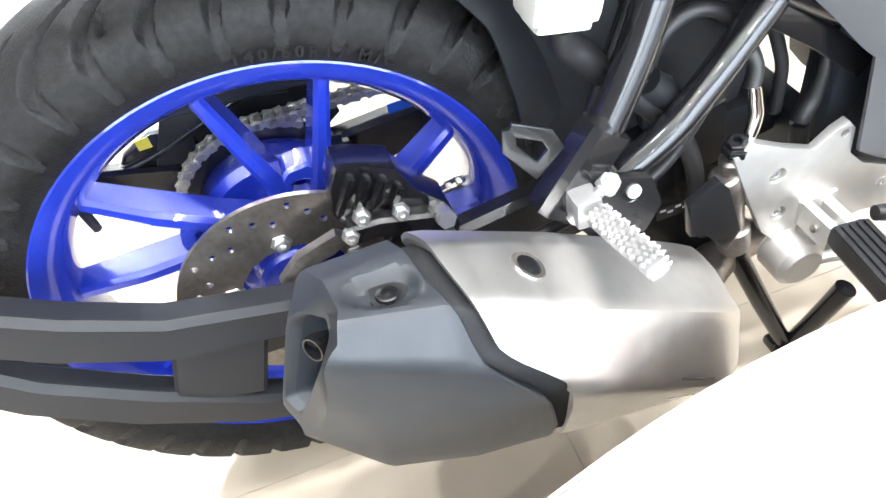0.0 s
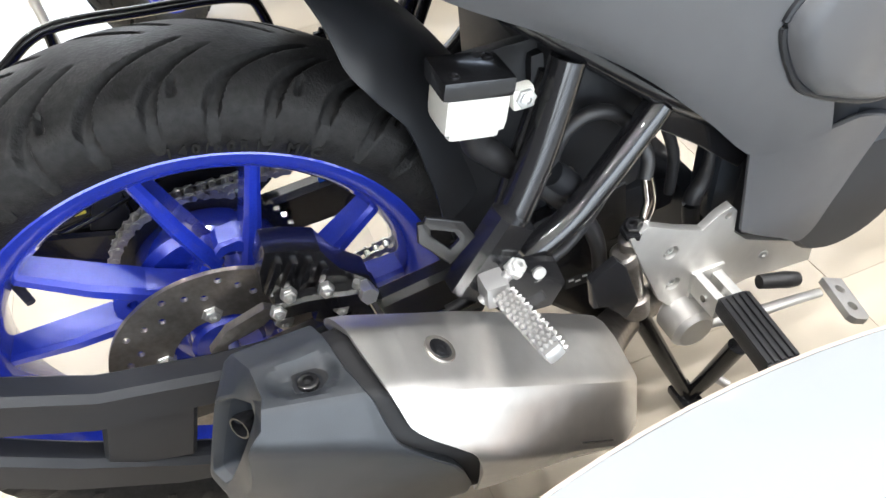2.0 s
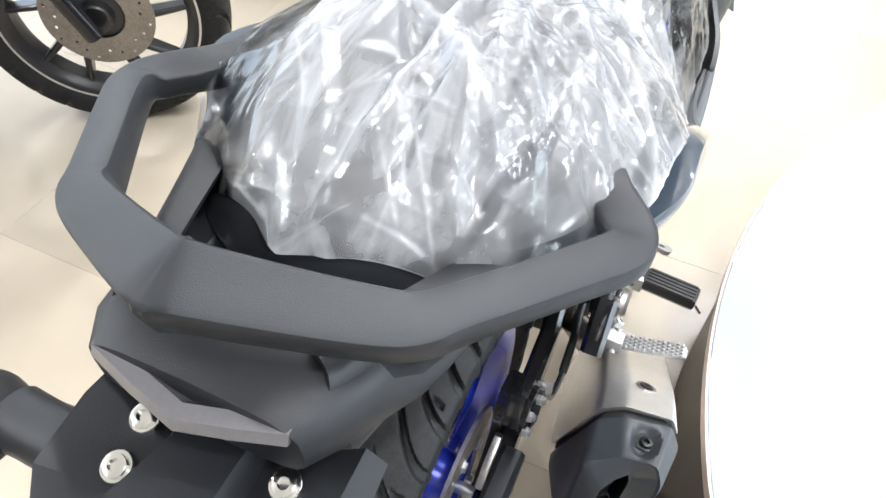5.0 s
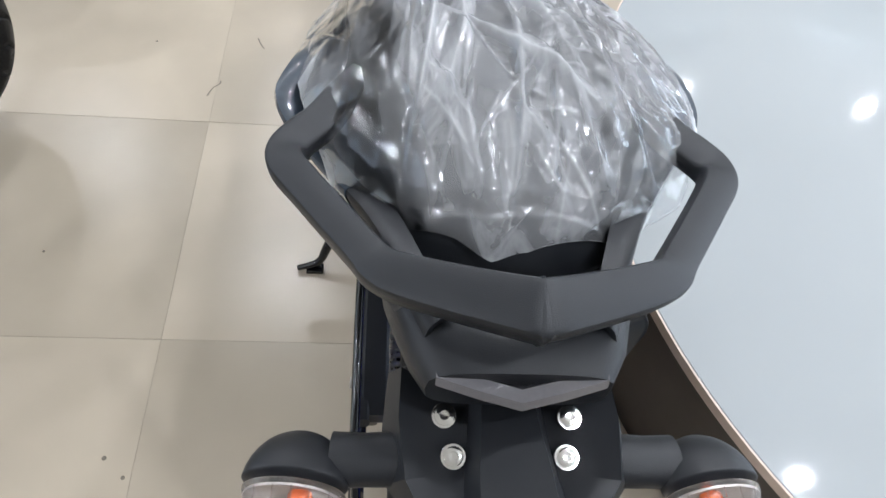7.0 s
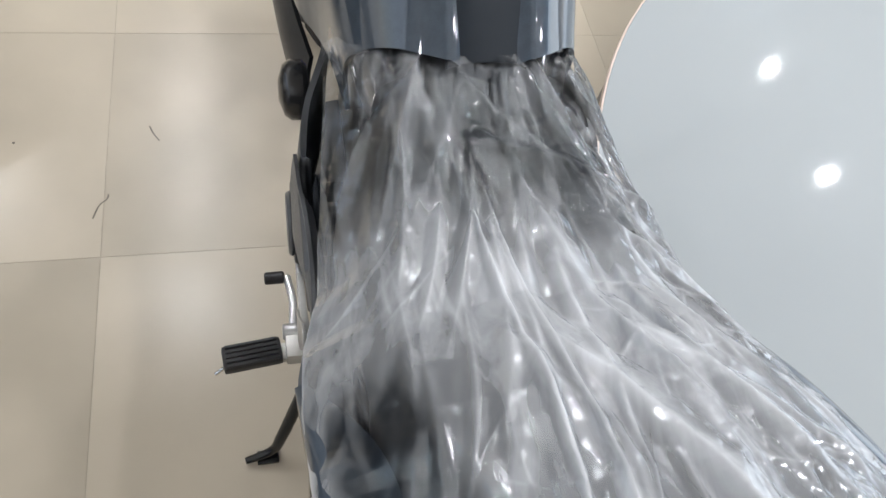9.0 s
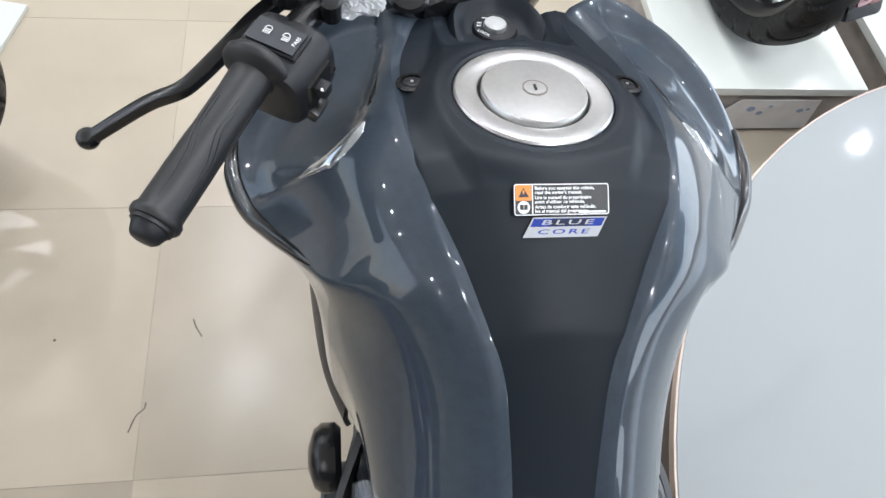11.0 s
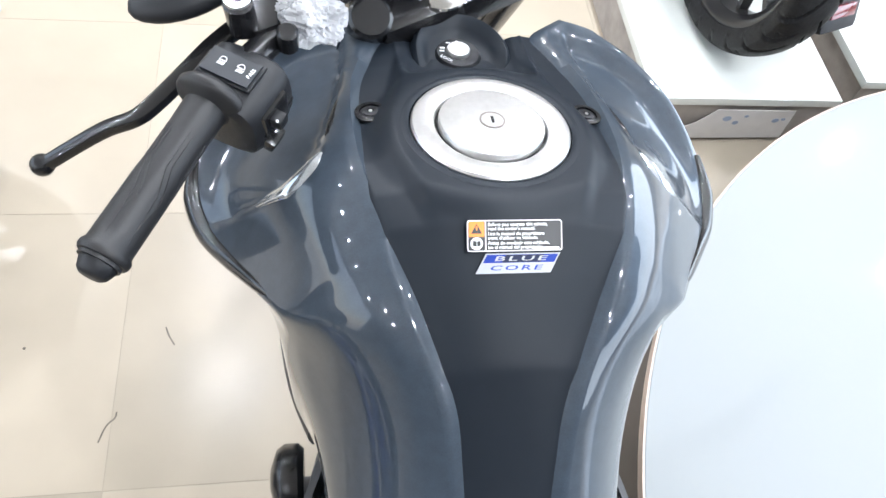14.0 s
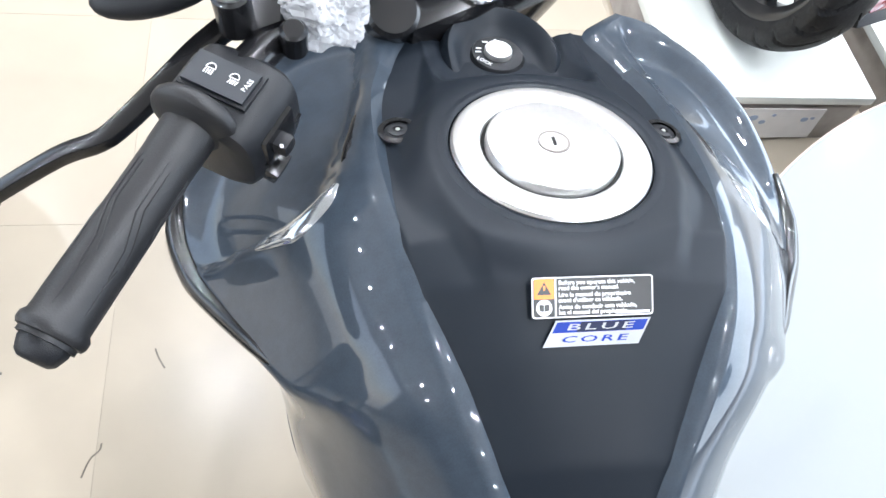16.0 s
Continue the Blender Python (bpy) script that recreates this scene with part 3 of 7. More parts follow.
swing = beam([(0.105, -0.06, 0.30), (0.105, 0.03, 0.303), (0.10, 0.25, 0.318), (0.085, 0.42, 0.335)], 0.013, [0.022, 0.030, 0.038, 0.044], 0.006)
beam([(-0.105, -0.06, 0.30), (-0.105, 0.03, 0.303), (-0.10, 0.25, 0.318), (-0.085, 0.42, 0.335)], 0.013, [0.022, 0.028, 0.030, 0.034], 0.006, swing)
box(0, 0.385, 0.332, 0.20, 0.05, 0.06, 0.012, bm=swing)
loft([[(0.060, 0.33, 0.235), (0.100, 0.33, 0.235), (0.100, 0.33, 0.30), (0.060, 0.33, 0.30)], [(0.060, 0.44, 0.115), (0.100, 0.44, 0.115), (0.100, 0.43, 0.30), (0.060, 0.43, 0.30)]], bm=swing)
swingarm = part("swingarm", swing, BLACK_STEEL, bike, "black steel swingarm")
part("axle", rod((-0.135, 0, 0.30), (0.135, 0, 0.30), 0.0085, segs=16), BRIGHT_ALU, swingarm)
part("axle_nut", rod((0.118, 0, 0.30), (0.134, 0, 0.30), 0.016, segs=6), BRIGHT_ALU, swingarm)
part("chain_guard", beam([(-0.098, -0.11, 0.435), (-0.098, 0.05, 0.432), (-0.095, 0.2, 0.415), (-0.09, 0.36, 0.40)], 0.018, [0.012, 0.020, 0.022, 0.014], 0.004), BLACK_PLASTIC, swingarm)
part("chain_cover", plate([(-0.112, 0.345), (-0.100, 0.300), (-0.050, 0.292), (0.050, 0.318), (0.092, 0.348), (0.080, 0.402), (0.022, 0.409), (-0.032, 0.414), (-0.078, 0.414)], 0.006, ACROSS @ pose(0, 0, -0.120), 0.002), BLACK_PLASTIC, swingarm)
part("blue_label", box(-0.0925, 0.163, 0.346, 0.001, 0.046, 0.012), LABEL_BLUE, swingarm)
part("axle_plate", beam([(-0.118, -0.190, 0.366), (-0.118, -0.135, 0.345), (-0.118, -0.070, 0.320)], 0.010, [0.013, 0.018, 0.022], 0.004), BLACK_STEEL, swingarm)
part("adjuster_plate", plate([(-0.170, 0.335), (-0.150, 0.352), (-0.134, 0.374), (-0.100, 0.390), (-0.060, 0.381), (0.0, 0.362), (-0.010, 0.285), (-0.100, 0.282), (-0.155, 0.312)], 0.012, ACROSS @ pose(0, 0, -0.130), 0.003), FRAME_BLACK, swingarm)
part("guard_top", beam([(-0.116, -0.120, 0.446), (-0.116, -0.034, 0.424), (-0.112, 0.05, 0.41)], 0.012, [0.008, 0.012, 0.014], 0.003), BLACK_PLASTIC, swingarm)
part("warning_label", box(-0.118, -0.109, 0.382, 0.002, 0.014, 0.012), LABEL_YELLOW, swingarm)

# Rear hugger bracket: two joined bars beside the tyre, running back and up
hug = beam([(0.118, 0.06, 0.322), (0.118, -0.015, 0.330), (0.120, -0.110, 0.355), (0.122, -0.175, 0.395), (0.118, -0.26, 0.455), (0.10, -0.335, 0.50), (0.07, -0.365, 0.52)], 0.016, [0.018, 0.021, 0.024, 0.024, 0.022, 0.018, 0.012], 0.006)
beam([(0.118, -0.01, 0.19), (0.118, -0.08, 0.225), (0.120, -0.160, 0.283), (0.122, -0.225, 0.345), (0.118, -0.29, 0.43), (0.10, -0.34, 0.485)], 0.015, [0.014, 0.020, 0.022, 0.020, 0.018, 0.014], 0.006, hug)
beam([(0.119, -0.072, 0.335), (0.119, -0.098, 0.262)], 0.012, 0.040, 0.004, hug)
part("hugger_bracket", hug, BLACK_PLASTIC, bike, "matte black moulded bracket beside the tyre")


def shell(rows, thick, bm=None):
    """A bent sheet over a grid of points, thickened inwards."""
    g = np.array(rows, float)
    du, dv = np.gradient(g, axis=0), np.gradient(g, axis=1)
    nrm = np.cross(du, dv)
    nrm /= np.maximum(np.linalg.norm(nrm, axis=-1, keepdims=True), 1e-9)
    own = bmesh.new()
    sides = []
    for off in (0, thick):
        sides.append([[own.verts.new(p) for p in row] for row in (g - nrm * off)])
    a, b = sides
    h, w = len(a), len(a[0])
    for i in range(h - 1):
        for k in range(w - 1):
            own.faces.new((a[i][k], a[i + 1][k], a[i + 1][k + 1], a[i][k + 1]))
            own.faces.new((b[i][k], b[i][k + 1], b[i + 1][k + 1], b[i + 1][k]))
    for i in range(h - 1):
        for k in (0, w - 1):
            own.faces.new((a[i][k], a[i + 1][k], b[i + 1][k], b[i][k]))
    for k in range(w - 1):
        for i in (0, h - 1):
            own.faces.new((a[i][k], a[i][k + 1], b[i][k + 1], b[i][k]))
    return join(bm, own)


def span(curves, n=24, rows=None):
    """Resamples curves to n points each, smoothly, and blends extra rows between them."""
    out = []
    for c in curves:
        c = np.array([tuple(p) for p in curve_points(c, 8)])
        d = np.r_[0, np.cumsum(np.linalg.norm(np.diff(c, axis=0), axis=1))]
        s = np.linspace(0, d[-1], n)
        out.append(np.stack([np.interp(s, d, c[:, k]) for k in range(3)], -1))
    out = np.array(out)
    if rows:
        lines = [curve_points([tuple(p) for p in out[:, k]], rows) for k in range(n)]
        out = np.array([[tuple(p) for p in ln] for ln in lines]).transpose(1, 0, 2)
    return out


def flip(grid):
    return np.asarray(grid) * (-1, 1, 1)


# Front hugger: a curved mudguard over the tyre, pointed at its rear end
rows = []
for a in np.linspace(66, 22, 36):
    crown = float(np.interp(a, [22, 40, 66], [0.338, 0.350, 0.371]))
    edge = float(np.interp(a, [22, 30, 37, 46, 52, 58, 62, 66], [0.245, 0.258, 0.272, 0.296, 0.304, 0.318, 0.344, 0.366]))
    w = 0.088 - 0.034 * ease((a - 54) / 12)
    c, sn = math.cos(radians(a)), math.sin(radians(a))
    row = []
    for q in np.linspace(-1, 1, 33):
        r = crown - (crown - edge) * abs(q) ** 2.1
        row.append((math.copysign(w * (1 - (1 - abs(q)) ** 1.3), q), r * c, 0.30 + r * sn))
    rows.append(row)
part("hugger", shell(rows, 0.003), BLACK_PLASTIC, bike, "black plastic tyre hugger")
airbox = part("airbox", box(0.0, 0.385, 0.47, 0.20, 0.11, 0.22, 0.03), BLACK_PLASTIC, bike, "black plastic airbox and battery tray")
part("airbox_rear_box", box(0.0, 0.455, 0.315, 0.155, 0.09, 0.05, 0.015), BLACK_PLASTIC, airbox)
part("airbox_front", box(0.0, 0.335, 0.44, 0.17, 0.03, 0.20, 0.01), BLACK_PLASTIC, airbox)
part("airbox_lid", box(0.0, 0.50, 0.58, 0.20, 0.28, 0.10, 0.03), BLACK_PLASTIC, airbox)
part("airbox_side", box(0.07, 0.305, 0.45, 0.012, 0.13, 0.20, 0.004), BLACK_PLASTIC, airbox)

# Guard of bent tubes beside the tyre
guard = tube([(-0.115, -0.245, 0.42), (-0.120, -0.17, 0.50), (-0.120, -0.10, 0.548), (-0.120, -0.05, 0.573), (-0.120, 0.03, 0.568), (-0.120, 0.115, 0.558), (-0.120, 0.135, 0.535), (-0.115, 0.14, 0.46)], 0.0055, 10)
tube([(-0.115, 0.14, 0.46), (-0.118, 0.0, 0.40), (-0.118, -0.15, 0.36), (-0.115, -0.25, 0.40)], 0.0055, 10, bm=guard)
tube([(-0.12, -0.05, 0.573), (-0.12, -0.06, 0.45), (-0.118, -0.06, 0.36)], 0.005, 10, bm=guard)
part("tube_guard", guard, FRAME_BLACK, bike, "bent black steel tube guard beside the tyre")

# Caliper
cal = plate([(0.066, 0.456), (0.085, 0.450), (0.110, 0.438), (0.122, 0.410), (0.146, 0.384), (0.138, 0.368), (0.104, 0.380), (0.062, 0.380), (0.052, 0.412), (0.056, 0.436)], 0.034, ACROSS @ pose(0, 0, 0.084), 0.005)
box(0.104, 0.118, 0.362, 0.042, 0.060, 0.034, 0.008, pose(0, 0, 0, -32), cal)
caliper = part("brake_caliper", cal, CALIPER_BLACK, bike, "black ribbed rear brake caliper")
for p in ((0.127, 0.073, 0.410), (0.130, 0.104, 0.404), (0.126, 0.112, 0.372), (0.122, 0.141, 0.372), (0.128, 0.060, 0.395)):
    bolt_at(caliper, p, (1, 0, 0.25), 0.0055, 0.006, BRIGHT_ALU)
for y, z, tall in ((0.066, 0.430, 0.036), (0.079, 0.426, 0.032), (0.092, 0.421, 0.030), (0.104, 0.413, 0.022)):
    part("caliper_rib", box(0.120, y, z, 0.009, 0.0055, tall, 0.0018, pose(0, 0, 0, -30)), CALIPER_BLACK, caliper)
part("caliper_bridge", beam([(0.120, 0.062, 0.392), (0.126, 0.085, 0.396), (0.124, 0.118, 0.384), (0.118, 0.142, 0.372)], 0.008, 0.010, 0.003), CALIPER_BLACK, caliper)
part("bleed_nipple", rod((0.122, 0.128, 0.380), (0.126, 0.131, 0.398), 0.0045, 0.003, segs=10), BRIGHT_ALU, caliper)
part("caliper_bracket", plate([(0.0, 0.325), (0.006, 0.347), (0.041, 0.356), (0.060, 0.368), (0.048, 0.378), (0.010, 0.366), (-0.012, 0.345)], 0.010, ACROSS @ pose(0, 0, 0.092), 0.003), DISC_STEEL, caliper)
part("banjo", rod((0.112, 0.136, 0.379), (0.136, 0.138, 0.384), 0.0085, segs=6), BRIGHT_ALU, caliper)
part("hose_end", tube([(0.130, 0.138, 0.380), (0.134, 0.146, 0.350), (0.137, 0.165, 0.330), (0.138, 0.21, 0.330)], 0.0042, 10), CHROME, caliper)
part("brake_hose", tube([(0.138, 0.205, 0.330), (0.135, 0.26, 0.338), (0.128, 0.33, 0.345), (0.13, 0.37, 0.40), (0.14, 0.38, 0.455)], 0.006, 10), SOFT_RUBBER, caliper)

# Silencer: rounded six-sided sections that swell and drop towards the front
MUF = [(-0.026, [(0.206, 0.448), (0.240, 0.462), (0.262, 0.458), (0.268, 0.432), (0.238, 0.320), (0.204, 0.338)]),
       (0.028, [(0.200, 0.452), (0.240, 0.472), (0.276, 0.478), (0.290, 0.452), (0.249, 0.238), (0.188, 0.285)]),
       (0.100, [(0.197, 0.448), (0.228, 0.464), (0.282, 0.462), (0.302, 0.420), (0.248, 0.198), (0.160, 0.255)]),
       (0.160, [(0.193, 0.414), (0.222, 0.430), (0.282, 0.426), (0.302, 0.362), (0.244, 0.180), (0.150, 0.235)]),
       (0.200, [(0.188, 0.390), (0.217, 0.402), (0.278, 0.398), (0.300, 0.328), (0.240, 0.164), (0.145, 0.215)]),
       (0.320, [(0.176, 0.308), (0.206, 0.315), (0.262, 0.308), (0.282, 0.228), (0.228, 0.130), (0.135, 0.190)]),
       (0.358, [(0.170, 0.275), (0.198, 0.278), (0.242, 0.264), (0.250, 0.210), (0.215, 0.164), (0.146, 0.200)])]
MUF_Y = [m[0] for m in MUF]
RING_U = [6 * i / 72 for i in range(72)]


def muffler_corner(k, y):
    return Vector((float(np.interp(y, MUF_Y, [m[1][k % 6][0] for m in MUF])), y, float(np.interp(y, MUF_Y, [m[1][k % 6][1] for m in MUF]))))


def muffler_point(u, y, inset=0.0, round_off=0.12):
    """A point of the skin: u runs round the six corners, from the inner top one over the outside."""
    p = Vector((0, 0, 0))
    for off, w in ((-round_off, 0.25), (0.0, 0.5), (round_off, 0.25)):
        k = math.floor(u + off)
        p += w * muffler_corner(k, y).lerp(muffler_corner(k + 1, y), u + off - k)
    mid = sum((muffler_corner(k, y) for k in range(6)), Vector((0, 0, 0))) / 6
    d = p - mid
    return mid + d * (1 - inset / max(d.length, 1e-6))


def muffler_ring(y, inset=0.0):
    """A closed ring of the skin; y: a number, or a function of u."""
    return [muffler_point(u, y(u) if callable(y) else y, inset(u, y(u)) if callable(inset) else inset) for u in RING_U]


def cap_edge(u):
    return float(np.interp(u, [0, 0.2, 1.0, 1.58, 2.13, 2.52, 2.88, 3.02, 3.17, 3.32, 3.66, 4.0, 5, 6], [0.080, 0.084, 0.090, 0.096, 0.107, 0.110, 0.114, 0.126, 0.152, 0.161, 0.171, 0.168, 0.12, 0.080]))


def shield_edge(u):
    return float(np.interp(u, [0, 0.2, 1.34, 2.08, 2.57, 2.72, 2.90, 2.97, 3.32, 3.86, 4.2, 5, 6], [0.092, 0.096, 0.108, 0.118, 0.124, 0.132, 0.162, 0.168, 0.176, 0.178, 0.178, 0.135, 0.092]))


def rear_face(u):
    return float(np.interp(u, [0, 1, 1.78, 2.52, 3.17, 4, 5, 6], [0.022, 0.036, 0.040, 0.033, 0.014, -0.020, -0.012, 0.022]))


def bolt_hollow(u, y):
    """How far the almond-shaped hollow round the cap's bolt sinks in."""
    d = ((u - 1.53) / 0.40) ** 2 + ((y - 0.068) / 0.027) ** 2
    return 0.010 * ease(1.25 * (1 - d)) if d < 1 else 0.0


def between(low, high, f):
    return lambda u: low(u) + (high(u) - low(u)) * f


silencer = part("silencer", loft([muffler_ring(y, 0.009) for y in (0.06, 0.08, 0.10, 0.13, 0.16, 0.2, 0.26, 0.32, 0.345)]), RUBBER_DARK, bike, "stubby brushed steel silencer with grey end cap")
FACE = muffler_ring(rear_face)
FACE_MID = sum(FACE, Vector((0, 0, 0))) / len(FACE)


def throat(k, deep):
    """The rear face drawn in by k to the six-sided mouth, which looks back and outwards."""
    out = []
    for p in FACE:
        d = (p - FACE_MID) * k
        slim = ease((0.94 - k) / 0.40)
        d.x, d.z = d.x * (1 - 0.36 * slim), d.z * (1 + 0.30 * slim)
        out.append(Vector((FACE_MID.x + d.x, FACE_MID.y + (p.y - FACE_MID.y) * max(k - 0.5, 0) * 2 + (1 - k) * 2 * (-0.010 + 0.85 * d.x + 0.36 * d.z) + deep, FACE_MID.z + d.z)))
    return out


rings = [throat(0.46, 0.012), throat(0.47, 0.003), throat(0.50, 0.0), throat(0.54, -0.0005), throat(0.94, -0.0015)] + [muffler_ring(rear_face)]
rings += [muffler_ring(between(rear_face, cap_edge, f), bolt_hollow) for f in np.linspace(0.08, 0.985, 30)]
rings += [muffler_ring(cap_edge, 0.0015), muffler_ring(lambda u: cap_edge(u) - 0.0005, 0.005), muffler_ring(lambda u: cap_edge(u) - 0.003, 0.009)]
end_cap = part("end_cap", loft(rings, cap=False), CAP_GREY, silencer, "dusty dark grey faceted end cap", angle=24)


def shield_end(u):
    return 0.344


rings = [muffler_ring(lambda u: shield_edge(u) + 0.003, 0.008), muffler_ring(lambda u: shield_edge(u) + 0.0005, 0.003), muffler_ring(lambda u: shield_edge(u) + 0.001, -0.0010)]
rings += [muffler_ring(between(shield_edge, shield_end, f), -0.0012) for f in np.linspace(0.05, 1, 14)] + [muffler_ring(0.353, 0.004), muffler_ring(0.357, 0.02), muffler_ring(0.355, 0.05)]
heat_shield = part("heat_shield", loft(rings), STEEL, silencer, "brushed steel heat shield", angle=24)
upper = [muffler_point(u, y, -0.0022) for u, y in ((2.86, 0.268), (2.86, 0.304), (3.36, 0.300), (3.40, 0.272))]
notch = loft([[p - Vector((0.006, 0, 0)) for p in upper], upper])
part("shield_notch", notch, BLACK_STEEL, heat_shield, smooth=False)


def skin_frame(u, y):
    """A place on the silencer's skin, and the way out of it."""
    p = muffler_point(u, y)
    n = (muffler_point(u + 0.05, y) - muffler_point(u - 0.05, y)).cross(muffler_point(u, y + 0.004) - muffler_point(u, y - 0.004)).normalized()
    return p, (n if n.z > 0 else -n)


place, out = skin_frame(1.56, 0.071)
bolt_at(end_cap, place - out * 0.0100, out, 0.0072, 0.0065, BLACK_STEEL, "cap_bolt", "round")
part("cap_washer", turned([(0.0075, 0), (0.0105, 0), (0.0105, 0.0022), (0.0075, 0.0026)], along(place - out * 0.0098, place), 28), BLACK_PLASTIC, end_cap)
place, out = skin_frame(1.39, 0.166)
well = turned([(0.0085, 0.0004), (0.0125, 0.0010), (0.0132, 0.0002), (0.0132, -0.003), (0.0085, -0.003)], along(place + out * 0.0012, place + out), 32)
part("bolt_well", well, DISC_STEEL, heat_shield)
bolt_at(heat_shield, place + out * 0.0012, out, 0.0070, 0.0028, BLACK_STEEL, "shield_bolt", "round")
part("outlet_mouth", loft([throat(0.40, 0.060), throat(0.46, 0.0115), throat(0.48, 0.0115), throat(0.46, 0.064)]), MATTE_BLACK, end_cap)
mouth_at, mouth_way = FACE_MID + Vector((0.0, -0.008, 0.0)), Vector((0.62, -0.73, 0.26))
mouth = turned([(0.0078, 0.0), (0.0078, 0.030), (0.0092, 0.030), (0.0098, 0.028), (0.0098, 0.0)], along(mouth_at - mouth_way * 0.036, mouth_at), 28)
part("outlet_tube", mouth, BLACK_STEEL, end_cap)
pipe = tube([(0.19, 0.335, 0.225), (0.14, 0.385, 0.190), (0.09, 0.47, 0.150), (0.07, 0.62, 0.145), (0.06, 0.78, 0.165), (0.04, 0.92, 0.25)], [0.030, 0.024, 0.020, 0.019, 0.019, 0.019], 20)
part("exhaust_pipe", pipe, DISC_STEEL, silencer)
part("silencer_strap", beam([(0.168, 0.245, 0.42), (0.172, 0.262, 0.385), (0.178, 0.27, 0.35)], 0.006, 0.018, 0.002), BLACK_STEEL, silencer)


def bar(points, wide, tall, up=(0, 0, 1), bevel=0.008, steps=1):
    """A rounded flat bar along the points, mitred at the bends."""
    path = [Vector(p) for p in points] if steps == 1 else curve_points(points, steps)
    rings = []
    n = len(path)
    for i, p in enumerate(path):
        a = (p - path[max(i - 1, 0)]).normalized() if i else (path[1] - p).normalized()
        b = (path[min(i + 1, n - 1)] - p).normalized() if i < n - 1 else a
        way = (a + b).normalized()
        side = way.cross(Vector(up)).normalized()
        k = 1 / max(math.sqrt((1 + a.dot(b)) / 2), 0.5)
        top = side.cross(way).normalized()
        ww = wide[i] if isinstance(wide, list) else wide
        tt = tall[i] if isinstance(tall, list) else tall
        ring = []
        for q in range(16):
            c, s = math.cos(2 * math.pi * q / 16), math.sin(2 * math.pi * q / 16)
            ring.append(p + side * (k * ww / 2 * abs(c) ** 0.32 * (1 if c > 0 else -1)) + top * (tt / 2 * abs(s) ** 0.32 * (1 if s > 0 else -1)))
        rings.append(ring)
    return loft(rings)


# Rear frame tubes and footpeg brackets, right and left
def frame_side(s):
    f = tube([(s * 0.140, 0.325, 0.566), (s * 0.150, 0.296, 0.495), (s * 0.157, 0.262, 0.430)], 0.0145, 18, 6)
    tube([(s * 0.138, 0.414, 0.494), (s * 0.147, 0.366, 0.448), (s * 0.150, 0.338, 0.420), (s * 0.153, 0.312, 0.403), (s * 0.157, 0.276, 0.388)], 0.0135, 18, 6, bm=f)
    tube([(s * 0.132, 0.20, 0.684), (s * 0.138, 0.325, 0.580), (s * 0.138, 0.43, 0.494), (s * 0.132, 0.53, 0.43)], 0.012, 14, 6, bm=f)
    tube([(s * 0.118, 0.318, 0.545), (s * 0.125, 0.285, 0.47), (s * 0.135, 0.262, 0.425)], 0.007, 12, 6, bm=f)
    join(f, bar([(s * 0.135, 0.408, 0.486), (s * 0.135, 0.465, 0.443), (s * 0.134, 0.524, 0.392)], 0.006, 0.022))
    ob = part("rear_frame", f, FRAME_BLACK, bike, "glossy black steel frame tubes")
    sleeve = beam([(s * 0.163, 0.266, 0.448), (s * 0.166, 0.216, 0.386)], 0.015, 0.019, 0.006)
    bracket = part("peg_bracket", sleeve, FRAME_BLACK, ob)
    corners = [(0.166, 0.189, 0.478), (0.167, 0.187, 0.462), (0.168, 0.206, 0.434), (0.169, 0.222, 0.450), (0.168, 0.216, 0.464)]
    loop = bar([(s * x, y, z) for x, y, z in corners + corners[:1]], 0.011, 0.004, up=(1, 0, 0))
    part("strap_loop", loop, BLACK_STEEL, ob)
    lug = beam([(s * 0.160, 0.30, 0.383), (s * 0.164, 0.268, 0.378), (s * 0.166, 0.235, 0.372)], 0.008, 0.015, 0.003)
    part("lug_plate", lug, FRAME_BLACK, ob)
    return ob


def pillion_peg(s):
    a, b = Vector((s * 0.196, 0.237, 0.399)), Vector((s * 0.297, 0.245, 0.421))
    m = along(a, b)
    bm = box(0, 0, 0.045, 0.0165, 0.015, 0.086, 0.006, bm=None)
    rnd = random.Random(4)
    for i in range(13):
        for k in range(4):
            bm2 = bmesh.new()
            bmesh.ops.create_cone(bm2, cap_ends=True, segments=4, radius1=0.0029, radius2=0.0006, depth=0.0034, matrix=pose((k - 1.5) * 0.0045 + (0.0022 if i % 2 else 0), 0.0095, 0.010 + 0.0060 * i, -90, 0, 45 * 0))
            join(bm, bm2)
            bm3 = bmesh.new()
            if k < 3:
                bmesh.ops.create_cone(bm3, cap_ends=True, segments=4, radius1=0.0028, radius2=0.0006, depth=0.0034, matrix=pose(0.0102, (k - 1) * 0.0062, 0.010 + 0.0060 * i, 0, 90, 0))
            join(bm, bm3)
    bm.transform(m @ pose(0, 0, 0, 0, 0, 20 if s > 0 else -20))
    peg = part("pillion_peg", bm, PEG_ALU, bike, "bare aluminium pillion peg with pointed studs", smooth=False)
    hinge = box(s * 0.188, 0.234, 0.402, 0.026, 0.022, 0.026, 0.006)
    rod((s * 0.19, 0.248, 0.414), (s * 0.19, 0.222, 0.392), 0.005, segs=12, bm=hinge)
    part("peg_hinge", hinge, PEG_ALU, peg)
    bolt_at(peg, (s * 0.185, 0.256, 0.412), (s * 0.5, 0.4, 0.8), 0.007, 0.008, BRIGHT_ALU)
    return peg


